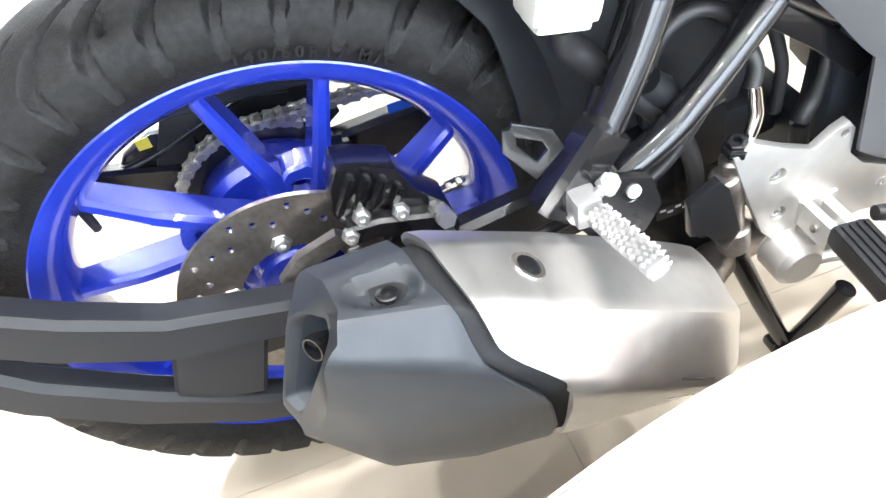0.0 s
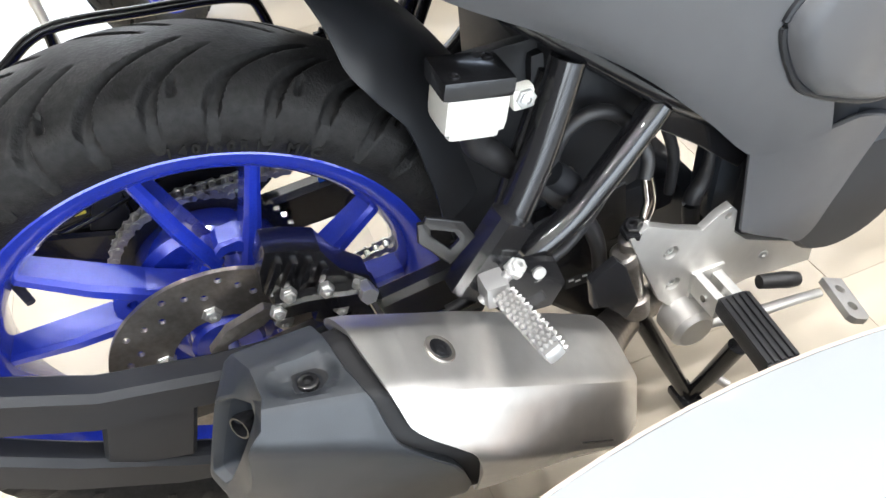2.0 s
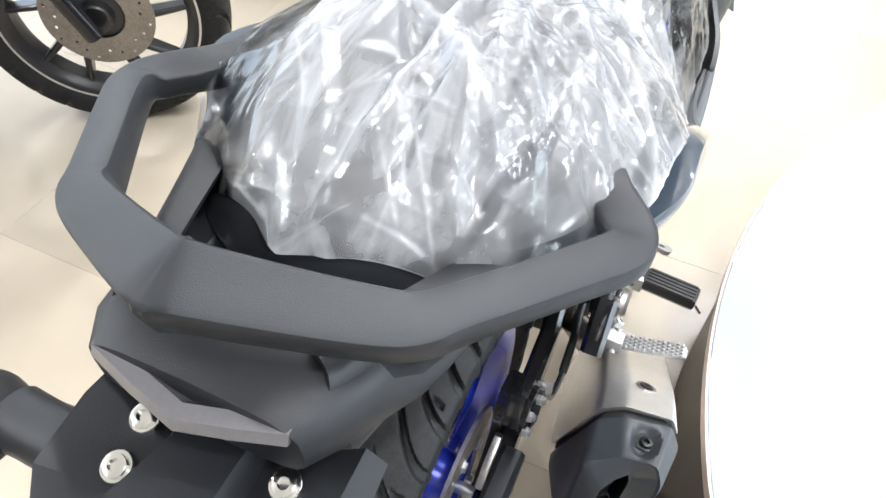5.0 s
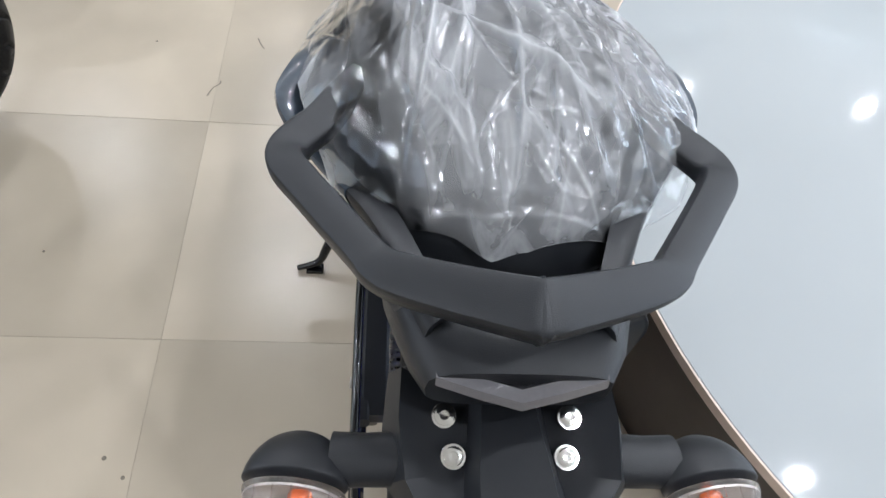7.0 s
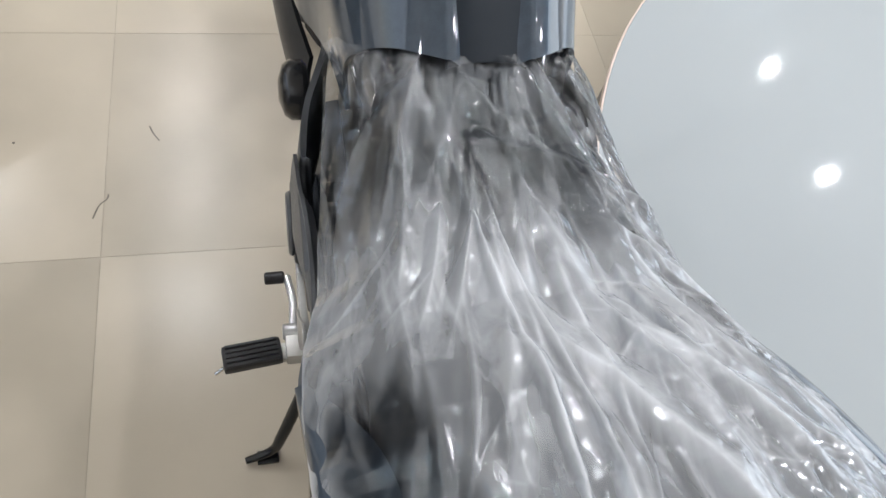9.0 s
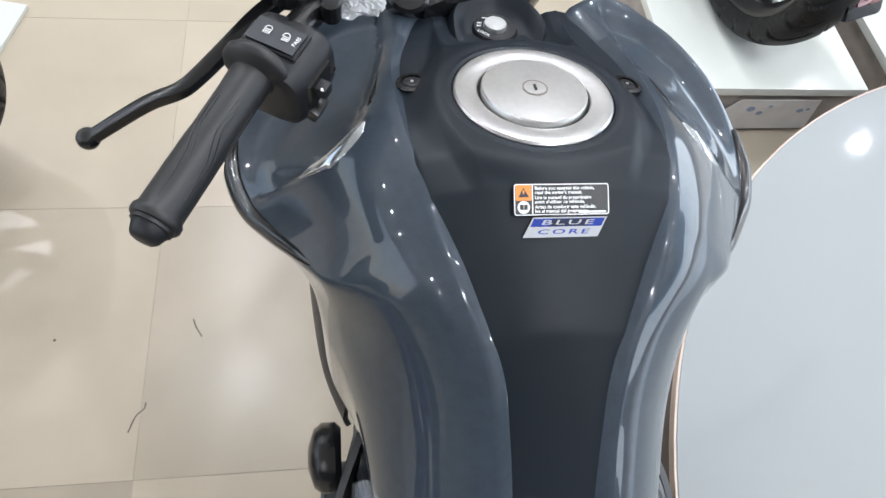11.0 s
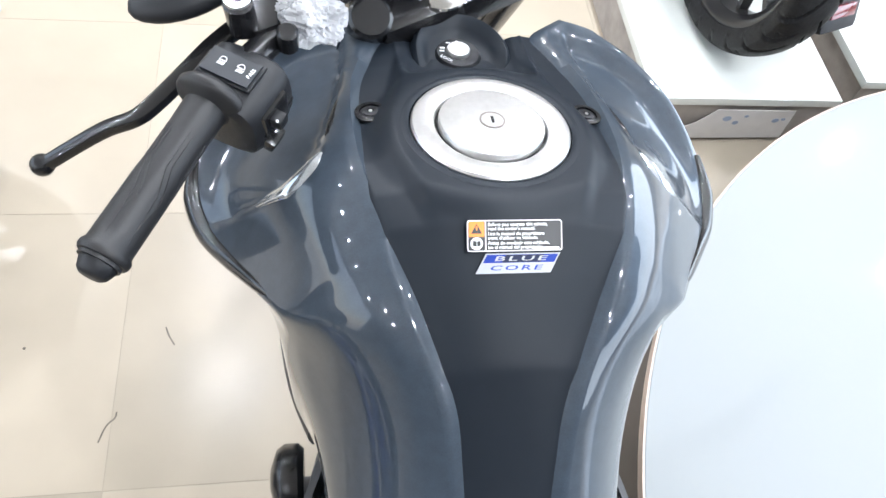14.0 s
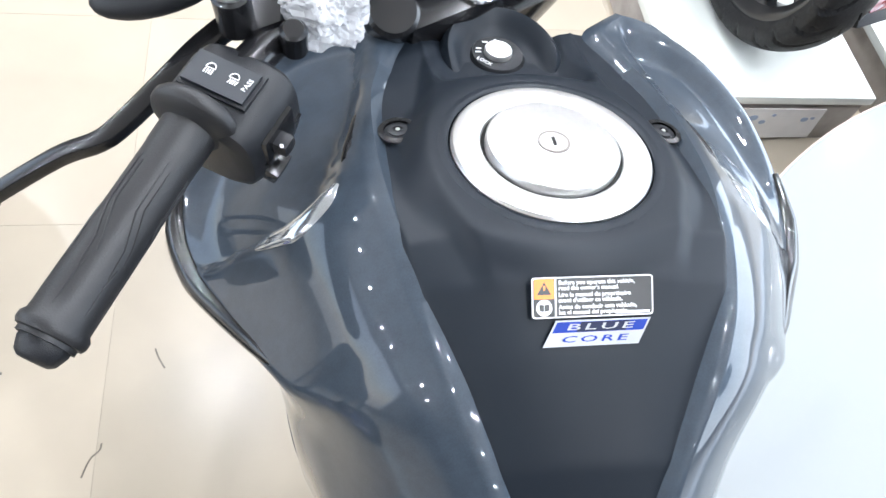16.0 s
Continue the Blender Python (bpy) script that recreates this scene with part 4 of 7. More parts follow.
frame_side(1), frame_side(-1), pillion_peg(1)
mount = part("peg_mount", plate([(0.232, 0.372), (0.236, 0.402), (0.262, 0.414), (0.296, 0.398), (0.306, 0.366), (0.292, 0.340), (0.250, 0.345)], 0.008, ACROSS @ pose(0, 0, 0.174), 0.002), BLACK_STEEL, bike, "black steel bracket behind the pillion peg")
part("mount_washer", turned([(0, 0), (0.012, 0), (0.012, 0.002), (0.006, 0.0025), (0.006, 0.007), (0, 0.007)], along((0.178, 0.279, 0.392), (0.20, 0.279, 0.396)), 20), CAST_ALU, mount)
part("silencer_bracket", plate([(0.335, 0.345), (0.362, 0.362), (0.372, 0.350), (0.392, 0.290), (0.380, 0.268), (0.355, 0.300), (0.340, 0.305)], 0.010, ACROSS @ pose(0, 0, 0.168), 0.002), BLACK_STEEL, bike, "black steel silencer bracket")
folded = beam([(-0.165, 0.215, 0.42), (-0.172, 0.205, 0.50), (-0.178, 0.195, 0.54)], 0.010, 0.012, 0.004)
part("pillion_peg", folded, CAST_ALU, bike, "folded aluminium pillion peg")

# Rear brake: reservoir, hoses, master cylinder, pedal, footrest plate
res = box(0.132, 0.246, 0.549, 0.040, 0.052, 0.036, 0.009, pose(0, 0, 0, -12))
box(0.132, 0.243, 0.530, 0.032, 0.042, 0.010, 0.006, pose(0, 0, 0, -12), res)
box(0.148, 0.282, 0.552, 0.012, 0.018, 0.018, 0.004, bm=res)
reservoir = part("brake_reservoir", res, WHITE_PLASTIC, bike, "white plastic brake fluid reservoir with black cap")
lid = box(0.132, 0.2485, 0.5705, 0.044, 0.057, 0.016, 0.005, pose(0, 0, 0, -12))
part("lid", lid, FRAME_BLACK, reservoir)
for p in ((0.145, 0.232, 0.5815), (0.120, 0.268, 0.5745)):
    bolt_at(reservoir, p, (0, 0.2, 1), 0.004, 0.002, BLACK_STEEL, "screw", "round")
bolt_at(reservoir, (0.155, 0.283, 0.553), (1, 0, 0.1), 0.006, 0.004, BRIGHT_ALU)
part("reservoir_hose", tube([(0.130, 0.248, 0.522), (0.126, 0.252, 0.503), (0.125, 0.265, 0.488), (0.125, 0.280, 0.469), (0.125, 0.305, 0.439), (0.125, 0.329, 0.412), (0.125, 0.355, 0.376), (0.125, 0.371, 0.338), (0.125, 0.377, 0.301), (0.126, 0.378, 0.262), (0.130, 0.390, 0.245)], [0.011, 0.012, 0.012, 0.011, 0.010, 0.010, 0.009, 0.0085, 0.008, 0.008, 0.008], 14), SOFT_RUBBER, reservoir)
part("hose_clamp", tube([(0.127, 0.318, 0.448), (0.126, 0.328, 0.436), (0.126, 0.339, 0.424)], [0.0125, 0.0135, 0.0125], 14, 2), BLACK_PLASTIC, reservoir)
part("swingarm_label", box(0.1155, 0.362, 0.275, 0.0006, 0.036, 0.016, 0), LABEL_BLACK, swingarm)
for k in range(4):
    part("label_bar", box(0.1162, 0.350 + 0.008 * k, 0.279 - 0.004 * (k % 2), 0.0006, 0.006, 0.0025, 0), LABEL_WHITE, swingarm)
union = rod((0.122, 0.318, 0.448), (0.122, 0.326, 0.430), 0.009, segs=16, bevel=0.002)
rod((0.122, 0.322, 0.435), (0.122, 0.342, 0.427), 0.012, segs=16, bevel=0.003, bm=union)
part("hose_union", union, DISC_STEEL, reservoir)
part("breather_hose", tube([(0.098, 0.440, 0.475), (0.100, 0.453, 0.434), (0.100, 0.461, 0.414), (0.100, 0.469, 0.387), (0.098, 0.472, 0.340)], 0.006, 12), SOFT_RUBBER, airbox)
part("harness", tube([(0.10, 0.46, 0.50), (0.112, 0.496, 0.44), (0.120, 0.496, 0.393), (0.120, 0.493, 0.364), (0.120, 0.484, 0.341), (0.120, 0.490, 0.300)], [0.007, 0.007, 0.006, 0.008, 0.0095, 0.009], 12), SOFT_RUBBER, bike)

PLATE = [(0.386, 0.362), (0.405, 0.372), (0.440, 0.352), (0.470, 0.338), (0.486, 0.352), (0.500, 0.358), (0.508, 0.348), (0.511, 0.318), (0.530, 0.298), (0.632, 0.248), (0.634, 0.218), (0.590, 0.222), (0.547, 0.228), (0.515, 0.222), (0.491, 0.236), (0.455, 0.224), (0.432, 0.250), (0.408, 0.306)]
footplate = part("footrest_plate", plate(PLATE, 0.010, ACROSS @ pose(0, 0, 0.150), 0.003, [(0.436, 0.322, 0.0085), (0.446, 0.270, 0.0085), (0.498, 0.346, 0.004)]), CAST_ALU, bike, "satin cast aluminium footrest plate")
for p in ((0.152, 0.436, 0.322), (0.152, 0.446, 0.270), (0.157, 0.560, 0.262)):
    bolt_at(footplate, p, (1, 0, 0), 0.006, 0.005, BRIGHT_ALU)
cyl = rod((0.146, 0.394, 0.352), (0.146, 0.412, 0.236), 0.011, segs=20, bevel=0.003)
rod((0.147, 0.388, 0.335), (0.147, 0.394, 0.318), 0.014, segs=20, bevel=0.003, bm=cyl)
rod((0.147, 0.408, 0.262), (0.147, 0.413, 0.228), 0.016, segs=20, bevel=0.003, bm=cyl)
master = part("master_cylinder", cyl, DISC_STEEL, footplate)
rod_h = tube([(0.142, 0.408, 0.420), (0.143, 0.411, 0.405), (0.146, 0.412, 0.385), (0.149, 0.404, 0.362)], [0.0055, 0.0062, 0.0062, 0.005], 12, 4)
part("hose_crimp", rod_h, CHROME, master)
part("brake_line", tube([(0.142, 0.406, 0.416), (0.133, 0.413, 0.432), (0.123, 0.406, 0.453), (0.118, 0.391, 0.475), (0.118, 0.372, 0.488), (0.118, 0.353, 0.489), (0.118, 0.336, 0.479), (0.118, 0.326, 0.461), (0.120, 0.322, 0.445)], 0.0068, 12), SOFT_RUBBER, master)
bolt_at(master, (0.150, 0.394, 0.365), (0.2, -0.1, 1), 0.009, 0.010, BLACK_STEEL)
boss = rod((0.150, 0.462, 0.215), (0.192, 0.462, 0.215), 0.026, segs=24, bevel=0.006)
part("pedal_boss", boss, CAST_ALU, footplate)
hinge = box(0.178, 0.497, 0.255, 0.050, 0.012, 0.030, 0.003)
box(0.178, 0.473, 0.262, 0.050, 0.010, 0.030, 0.003, bm=hinge)
box(0.158, 0.487, 0.257, 0.012, 0.040, 0.040, 0.003, bm=hinge)
peg_hinge = part("peg_clevis", hinge, CAST_ALU, footplate)
part("clevis_pin", rod((0.186, 0.505, 0.256), (0.186, 0.465, 0.264), 0.004, segs=12), CHROME, footplate)


def rider_peg(s, base, tip):
    a, b = Vector(base), Vector(tip)
    length = (b - a).length
    m = along(a, b)
    core = box(0, -0.006, length / 2, 0.026, 0.012, length, 0.004)
    core.transform(m)
    peg = part("rider_peg", core, CAST_ALU, bike, "footpeg with ribbed black rubber pad")
    rub = box(0, 0.006, length / 2 + 0.006, 0.036, 0.020, length - 0.010, 0.006)
    rub.transform(m)
    pad = part("pad", rub, SOFT_RUBBER, peg)
    for k in range(5):
        rib = box((k - 2) * 0.0072, 0.0165, length / 2 + 0.006, 0.0045, 0.004, length - 0.020, 0.001)
        rib.transform(m)
        part("pad_rib", rib, SOFT_RUBBER, peg)
    part("feeler", rod(b + Vector((0, -0.006, -0.004)), b + Vector((s * 0.012, -0.010, -0.014)), 0.003, segs=10), CHROME, peg)
    return peg


rider_peg(1, (0.190, 0.487, 0.262), (0.292, 0.478, 0.262))
ped = tube([(0.182, 0.470, 0.214), (0.186, 0.54, 0.200), (0.184, 0.60, 0.188), (0.180, 0.645, 0.175)], [0.008, 0.007, 0.0065, 0.006], 12, flat=0.7)
pedal = part("brake_pedal", ped, CAST_ALU, bike, "aluminium brake pedal with a slotted pad")
pad = plate([(-0.030, -0.014), (0.028, -0.014), (0.034, -0.008), (0.034, 0.008), (0.028, 0.014), (-0.030, 0.014)], 0.009, pose(0.200, 0.660, 0.172, -20, 0, -12), 0.003, [(-0.012, 0, 0.006), (0.014, 0, 0.006)])
part("pedal_pad", pad, CAST_ALU, pedal)
part("brake_switch", tube([(0.172, 0.553, 0.232), (0.178, 0.585, 0.226), (0.18, 0.60, 0.222)], [0.008, 0.010, 0.008], 12), SOFT_RUBBER, pedal)

# Left footrest, gear lever and side stand
left_plate = plate([(0.40, 0.375), (0.43, 0.392), (0.50, 0.345), (0.60, 0.31), (0.60, 0.285), (0.50, 0.285), (0.45, 0.270), (0.415, 0.30)], 0.010, ACROSS @ pose(0, 0, -0.170), 0.003)
left_foot = part("footrest_plate", left_plate, CAST_ALU, bike, "satin cast aluminium footrest plate")
part("heel_guard", plate([(0.38, 0.50), (0.405, 0.52), (0.47, 0.40), (0.50, 0.36), (0.46, 0.34), (0.43, 0.38)], 0.004, ACROSS @ pose(0, 0, -0.176), 0.0015), CAST_ALU, left_foot)
rider_peg(-1, (-0.188, 0.462, 0.309), (-0.278, 0.452, 0.309))
box_h = box(-0.180, 0.462, 0.309, 0.026, 0.034, 0.030, 0.005)
part("peg_clevis", box_h, CAST_ALU, left_foot)
gl = tube([(-0.182, 0.492, 0.300), (-0.178, 0.54, 0.300), (-0.184, 0.585, 0.298)], 0.006, 12)
tube([(-0.168, 0.50, 0.310), (-0.166, 0.56, 0.312), (-0.166, 0.66, 0.315)], 0.0045, 12, bm=gl)
rod((-0.196, 0.494, 0.30), (-0.165, 0.494, 0.30), 0.012, segs=16, bevel=0.002, bm=gl)
gear_lever = part("gear_lever", gl, BRIGHT_ALU, bike, "aluminium gear lever with black rubber toe piece")
part("toe_rubber", rod((-0.188, 0.585, 0.298), (-0.217, 0.585, 0.297), 0.0095, segs=16, bevel=0.002), SOFT_RUBBER, gear_lever)
st = tube([(-0.12, 0.50, 0.235), (-0.16, 0.465, 0.16), (-0.205, 0.415, 0.06), (-0.225, 0.40, 0.024), (-0.268, 0.392, 0.010)], [0.011, 0.011, 0.010, 0.008, 0.006], 14)
stand = part("side_stand", st, BLACK_STEEL, bike, "black steel side stand, folded out")
part("stand_foot", box(-0.232, 0.395, 0.005, 0.036, 0.024, 0.008, 0.003), BLACK_STEEL, stand)
stand2 = tube([(0.118, 0.442, 0.175), (0.140, 0.478, 0.085), (0.158, 0.508, 0.014)], [0.012, 0.011, 0.009], 14)
tube([(0.178, 0.545, 0.125), (0.168, 0.528, 0.065), (0.158, 0.510, 0.014)], [0.012, 0.011, 0.009], 14, bm=stand2)
box(0.160, 0.508, 0.008, 0.050, 0.030, 0.014, 0.004, bm=stand2)
prop = part("prop_stand", stand2, BLACK_STEEL, bike, "dark steel stand leg under the engine")
part("stand_knob", rod((0.172, 0.535, 0.055), (0.184, 0.545, 0.050), 0.006, segs=12, bevel=0.001), CAST_ALU, prop)
part("stand_spring", tube([(-0.105, 0.52, 0.26), (-0.15, 0.44, 0.14)], 0.006, 10), BLACK_STEEL, stand)

# Engine and undertray masses below the tank
engine = part("engine", box(0.0, 0.745, 0.32, 0.26, 0.17, 0.22, 0.04), MATTE_BLACK, bike, "black single cylinder engine block")
part("cylinder", box(0.0, 0.74, 0.52, 0.18, 0.20, 0.22, 0.03), MATTE_BLACK, engine)
part("gearbox_side", box(0.105, 0.60, 0.33, 0.05, 0.14, 0.19, 0.02), MATTE_BLACK, engine)
part("gearbox_side", box(-0.105, 0.60, 0.33, 0.05, 0.14, 0.10, 0.02), MATTE_BLACK, engine)
part("alternator_cover", rod((-0.17, 0.66, 0.33), (-0.12, 0.66, 0.33), 0.075, segs=32, bevel=0.012), MATTE_BLACK, engine)
part("clutch_cover", rod((0.12, 0.66, 0.31), (0.165, 0.66, 0.31), 0.085, segs=32, bevel=0.012), MATTE_BLACK, engine)
part("pivot_beam", box(0.0, 0.515, 0.24, 0.24, 0.03, 0.16, 0.01), MATTE_BLACK, engine)
part("pivot_lug", box(0.112, 0.515, 0.36, 0.04, 0.03, 0.10, 0.008), MATTE_BLACK, engine)
part("engine_cover", rod((-0.178, 0.66, 0.33), (-0.168, 0.66, 0.33), 0.05, segs=32, bevel=0.004), GREY_PLASTIC, engine)
horn = turned([(0, 0), (0.030, 0), (0.036, 0.006), (0.036, 0.020), (0.030, 0.028), (0.012, 0.034), (0, 0.034)], along((-0.150, 0.665, 0.62), (-0.19, 0.665, 0.62)), 28)
part("horn", horn, BLACK_STEEL, bike, "round black horn")


# Bodywork: side panels, tail, grab rail, seat
def panel(name, grid, thick, material, label, parent=None, angle=40, tuck=0.0, flare=0.0, slim=0.0):
    """A bent body panel on the right, and its mirror image on the left, tucked in beside the seat."""
    other = flip(grid)
    grid = np.array(grid)
    grid[..., 0] += flare * np.clip((grid[..., 0] - 0.13) / 0.08, 0, 1)
    y = other[..., 1]
    other[..., 0] += slim
    other[..., 0] += tuck * np.clip((y - 0.04) / 0.08, 0, 1) * np.clip((0.50 - y) / 0.18, 0, 1)
    return [part(name, shell(grid, thick), material, parent or bike, label, angle=angle),
            part(name, shell(other, -thick), material, parent or bike, label, angle=angle)]


r0 = [(0.124, 0.018, 0.790), (0.160, 0.080, 0.766), (0.184, 0.140, 0.748), (0.202, 0.205, 0.741), (0.2105, 0.250, 0.740), (0.193, 0.326, 0.709), (0.185, 0.390, 0.687), (0.181, 0.459, 0.668), (0.181, 0.517, 0.653), (0.181, 0.560, 0.632)]
r1 = [(0.124, 0.020, 0.788), (0.165, 0.085, 0.755), (0.186, 0.150, 0.727), (0.196, 0.210, 0.703), (0.197, 0.270, 0.677), (0.190, 0.330, 0.648), (0.186, 0.400, 0.618), (0.184, 0.455, 0.602), (0.184, 0.500, 0.594), (0.185, 0.550, 0.594)]
r2 = [(0.122, 0.020, 0.787), (0.158, 0.082, 0.754), (0.174, 0.145, 0.722), (0.182, 0.215, 0.675), (0.183, 0.285, 0.634), (0.180, 0.350, 0.590), (0.178, 0.420, 0.545), (0.180, 0.460, 0.528), (0.182, 0.500, 0.516), (0.184, 0.550, 0.516)]
r3 = [(0.120, 0.020, 0.785), (0.150, 0.076, 0.757), (0.166, 0.142, 0.719), (0.170, 0.217, 0.656), (0.168, 0.305, 0.600), (0.166, 0.375, 0.547), (0.166, 0.440, 0.486), (0.168, 0.497, 0.428), (0.176, 0.530, 0.428), (0.182, 0.570, 0.438)]
skin = span([r0, r1, r2, r3], 190, 28)
TRI = ((0.290, 0.716), (0.415, 0.622), (0.496, 0.653))
for row in skin:
    for q in row:
        inside = 1.0
        for k in range(3):
            a, b = TRI[k], TRI[(k + 1) % 3]
            inside = min(inside, ((b[0] - a[0]) * (q[2] - a[1]) - (b[1] - a[1]) * (q[1] - a[0])) / math.hypot(b[0] - a[0], b[1] - a[1]))
        q[0] -= 0.009 * min(max(inside / 0.008, 0), 1)
panel("side_panel", skin, 0.004, GREY_PLASTIC, "matte dark grey plastic side panel with a triangular recess", angle=30, tuck=0.012, slim=0.007)
leg_a = [(0.168, 0.496, 0.430), (0.173, 0.520, 0.429), (0.178, 0.550, 0.432), (0.181, 0.580, 0.440), (0.179, 0.610, 0.438), (0.176, 0.650, 0.422)]
leg_b = [(0.168, 0.504, 0.376), (0.170, 0.530, 0.370), (0.172, 0.560, 0.366), (0.172, 0.590, 0.361), (0.170, 0.615, 0.361), (0.168, 0.640, 0.362)]
leg_c = [(0.168, 0.511, 0.326), (0.168, 0.540, 0.306), (0.167, 0.570, 0.288), (0.166, 0.600, 0.270), (0.165, 0.618, 0.286), (0.164, 0.630, 0.312)]
panel("panel_leg", span([leg_a, leg_b, leg_c], 20, 6), 0.004, GREY_PLASTIC, "matte dark grey plastic side panel", slim=0.010)
k0 = [(0.184, 0.552, 0.636), (0.191, 0.558, 0.636), (0.184, 0.61, 0.655), (0.160, 0.67, 0.68), (0.140, 0.74, 0.70)]
k1 = [(0.185, 0.513, 0.606), (0.194, 0.520, 0.606), (0.197, 0.535, 0.606), (0.191, 0.59, 0.61), (0.170, 0.66, 0.62), (0.145, 0.74, 0.63)]
k2 = [(0.185, 0.482, 0.572), (0.195, 0.489, 0.571), (0.200, 0.505, 0.568), (0.196, 0.57, 0.56), (0.176, 0.65, 0.56), (0.150, 0.74, 0.57)]
k3 = [(0.184, 0.500, 0.525), (0.194, 0.507, 0.526), (0.198, 0.522, 0.526), (0.194, 0.57, 0.50), (0.176, 0.64, 0.50), (0.150, 0.74, 0.51)]
k4 = [(0.184, 0.528, 0.494), (0.192, 0.536, 0.495), (0.190, 0.60, 0.470), (0.174, 0.66, 0.457), (0.150, 0.74, 0.47)]
k5 = [(0.181, 0.533, 0.487), (0.184, 0.540, 0.487), (0.182, 0.60, 0.462), (0.166, 0.66, 0.449), (0.142, 0.74, 0.462)]
# a black tube stands for the shade in the knee panel's gap
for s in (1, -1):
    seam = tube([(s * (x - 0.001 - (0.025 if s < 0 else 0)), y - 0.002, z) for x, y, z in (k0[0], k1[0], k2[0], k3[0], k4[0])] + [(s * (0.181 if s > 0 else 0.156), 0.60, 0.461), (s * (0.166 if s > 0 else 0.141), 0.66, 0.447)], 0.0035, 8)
    part("gap_shade", seam, BLACK_PLASTIC, bike, "black strip drawn as shade in the gap round the knee panel")
panel("front_side_panel", span([k0, k1, k2, k3, k4, k5], 40, 5), 0.007, GREY_PLASTIC, "raised matte grey plastic knee panel", slim=0.025)

tail_in = [(0.050, -0.215, 0.900), (0.085, -0.12, 0.880), (0.122, -0.03, 0.850), (0.145, 0.030, 0.838), (0.150, 0.10, 0.846), (0.162, 0.18, 0.808), (0.204, 0.250, 0.750)]
tail_up = [(0.066, -0.225, 0.898), (0.110, -0.12, 0.880), (0.160, -0.035, 0.852), (0.196, 0.020, 0.862), (0.200, 0.095, 0.851), (0.204, 0.175, 0.807), (0.2115, 0.249, 0.744)]
tail_mid = [(0.070, -0.235, 0.880), (0.108, -0.12, 0.855), (0.150, -0.035, 0.828), (0.185, 0.030, 0.806), (0.198, 0.095, 0.786), (0.206, 0.175, 0.760), (0.2115, 0.248, 0.742)]
tail_low = [(0.066, -0.242, 0.866), (0.092, -0.12, 0.832), (0.115, -0.045, 0.800), (0.145, 0.030, 0.783), (0.168, 0.085, 0.766), (0.188, 0.150, 0.749), (0.2105, 0.247, 0.741)]
tail = span([tail_in, tail_up, tail_mid, tail_low], 60, 5)
cut = int(np.argmax(tail[:, :, 1].mean(0) > -0.095))
panel("tail_cowl", tail[:, cut:], 0.004, GREY_PAINT, "glossy metallic grey tail cowl", tuck=0.018)
panel("tail_side", tail[:, :cut + 1] - (0.0015, 0, 0), 0.004, BLACK_PLASTIC, "black plastic tail side")

def section(y, w, top, bottom, crown, n=22):
    """A rounded closed section: half width, top and bottom heights, and how domed the top is."""
    pts = []
    for i in range(n):
        a = 2 * math.pi * i / n
        c, s = math.cos(a), math.sin(a)
        x = w * (abs(c) ** 0.62) * (1 if c >= 0 else -1)
        z = (top + bottom) / 2 + (top - bottom) / 2 * (abs(s) ** crown) * (1 if s >= 0 else -1)
        pts.append((x, y, z))
    return pts


lid = [section(y, w, t, b, 0.55) for y, w, t, b in ((-0.05, 0.112, 0.834, 0.79), (-0.10, 0.106, 0.838, 0.79), (-0.15, 0.098, 0.842, 0.80), (-0.175, 0.095, 0.858, 0.81), (-0.20, 0.090, 0.893, 0.82), (-0.235, 0.078, 0.900, 0.832), (-0.256, 0.066, 0.893, 0.840))]
part("tail_lid", loft(lid), BLACK_PLASTIC, bike, "black plastic tail centre piece")
under = [section(y, w, t, b, 0.6) for y, w, t, b in ((0.30, 0.09, 0.72, 0.62), (0.15, 0.095, 0.77, 0.67), (0.0, 0.10, 0.82, 0.73), (-0.12, 0.085, 0.83, 0.77), (-0.22, 0.07, 0.835, 0.79))]
part("undertail", loft(under), BLACK_PLASTIC, bike, "black plastic undertail")

# Grab rail: one flat bar bent round the tail
half = [(0.122, 0.050, 0.866), (0.140, 0.004, 0.880), (0.152, -0.026, 0.886), (0.168, -0.050, 0.890), (0.176, -0.068, 0.893), (0.173, -0.087, 0.898), (0.154, -0.117, 0.905), (0.112, -0.178, 0.918), (0.099, -0.196, 0.923), (0.080, -0.208, 0.929), (0.040, -0.226, 0.941), (0.006, -0.2395, 0.9505), (0.0, -0.2405, 0.951)]
path = half + [(-x, y, z) for x, y, z in half[-2::-1]]
wide = [0.027, 0.028, 0.030, 0.031, 0.031, 0.030, 0.028, 0.027, 0.029, 0.032, 0.035, 0.038, 0.038]
tall = [0.024, 0.024, 0.022, 0.020, 0.020, 0.021, 0.022, 0.024, 0.025, 0.026, 0.026, 0.028, 0.028]
bend = [tuple(p) for p in curve_points(path, 4)]
steps = np.linspace(0, len(path) - 1, len(bend))
wide, tall = ([float(v) for v in np.interp(steps, range(len(path)), q + q[-2::-1])] for q in (wide, tall))
part("grab_rail", bar(bend, wide, tall, up=(0, -0.30, 1)), RAIL_BLACK, bike, "satin black pillion grab rail", angle=35)

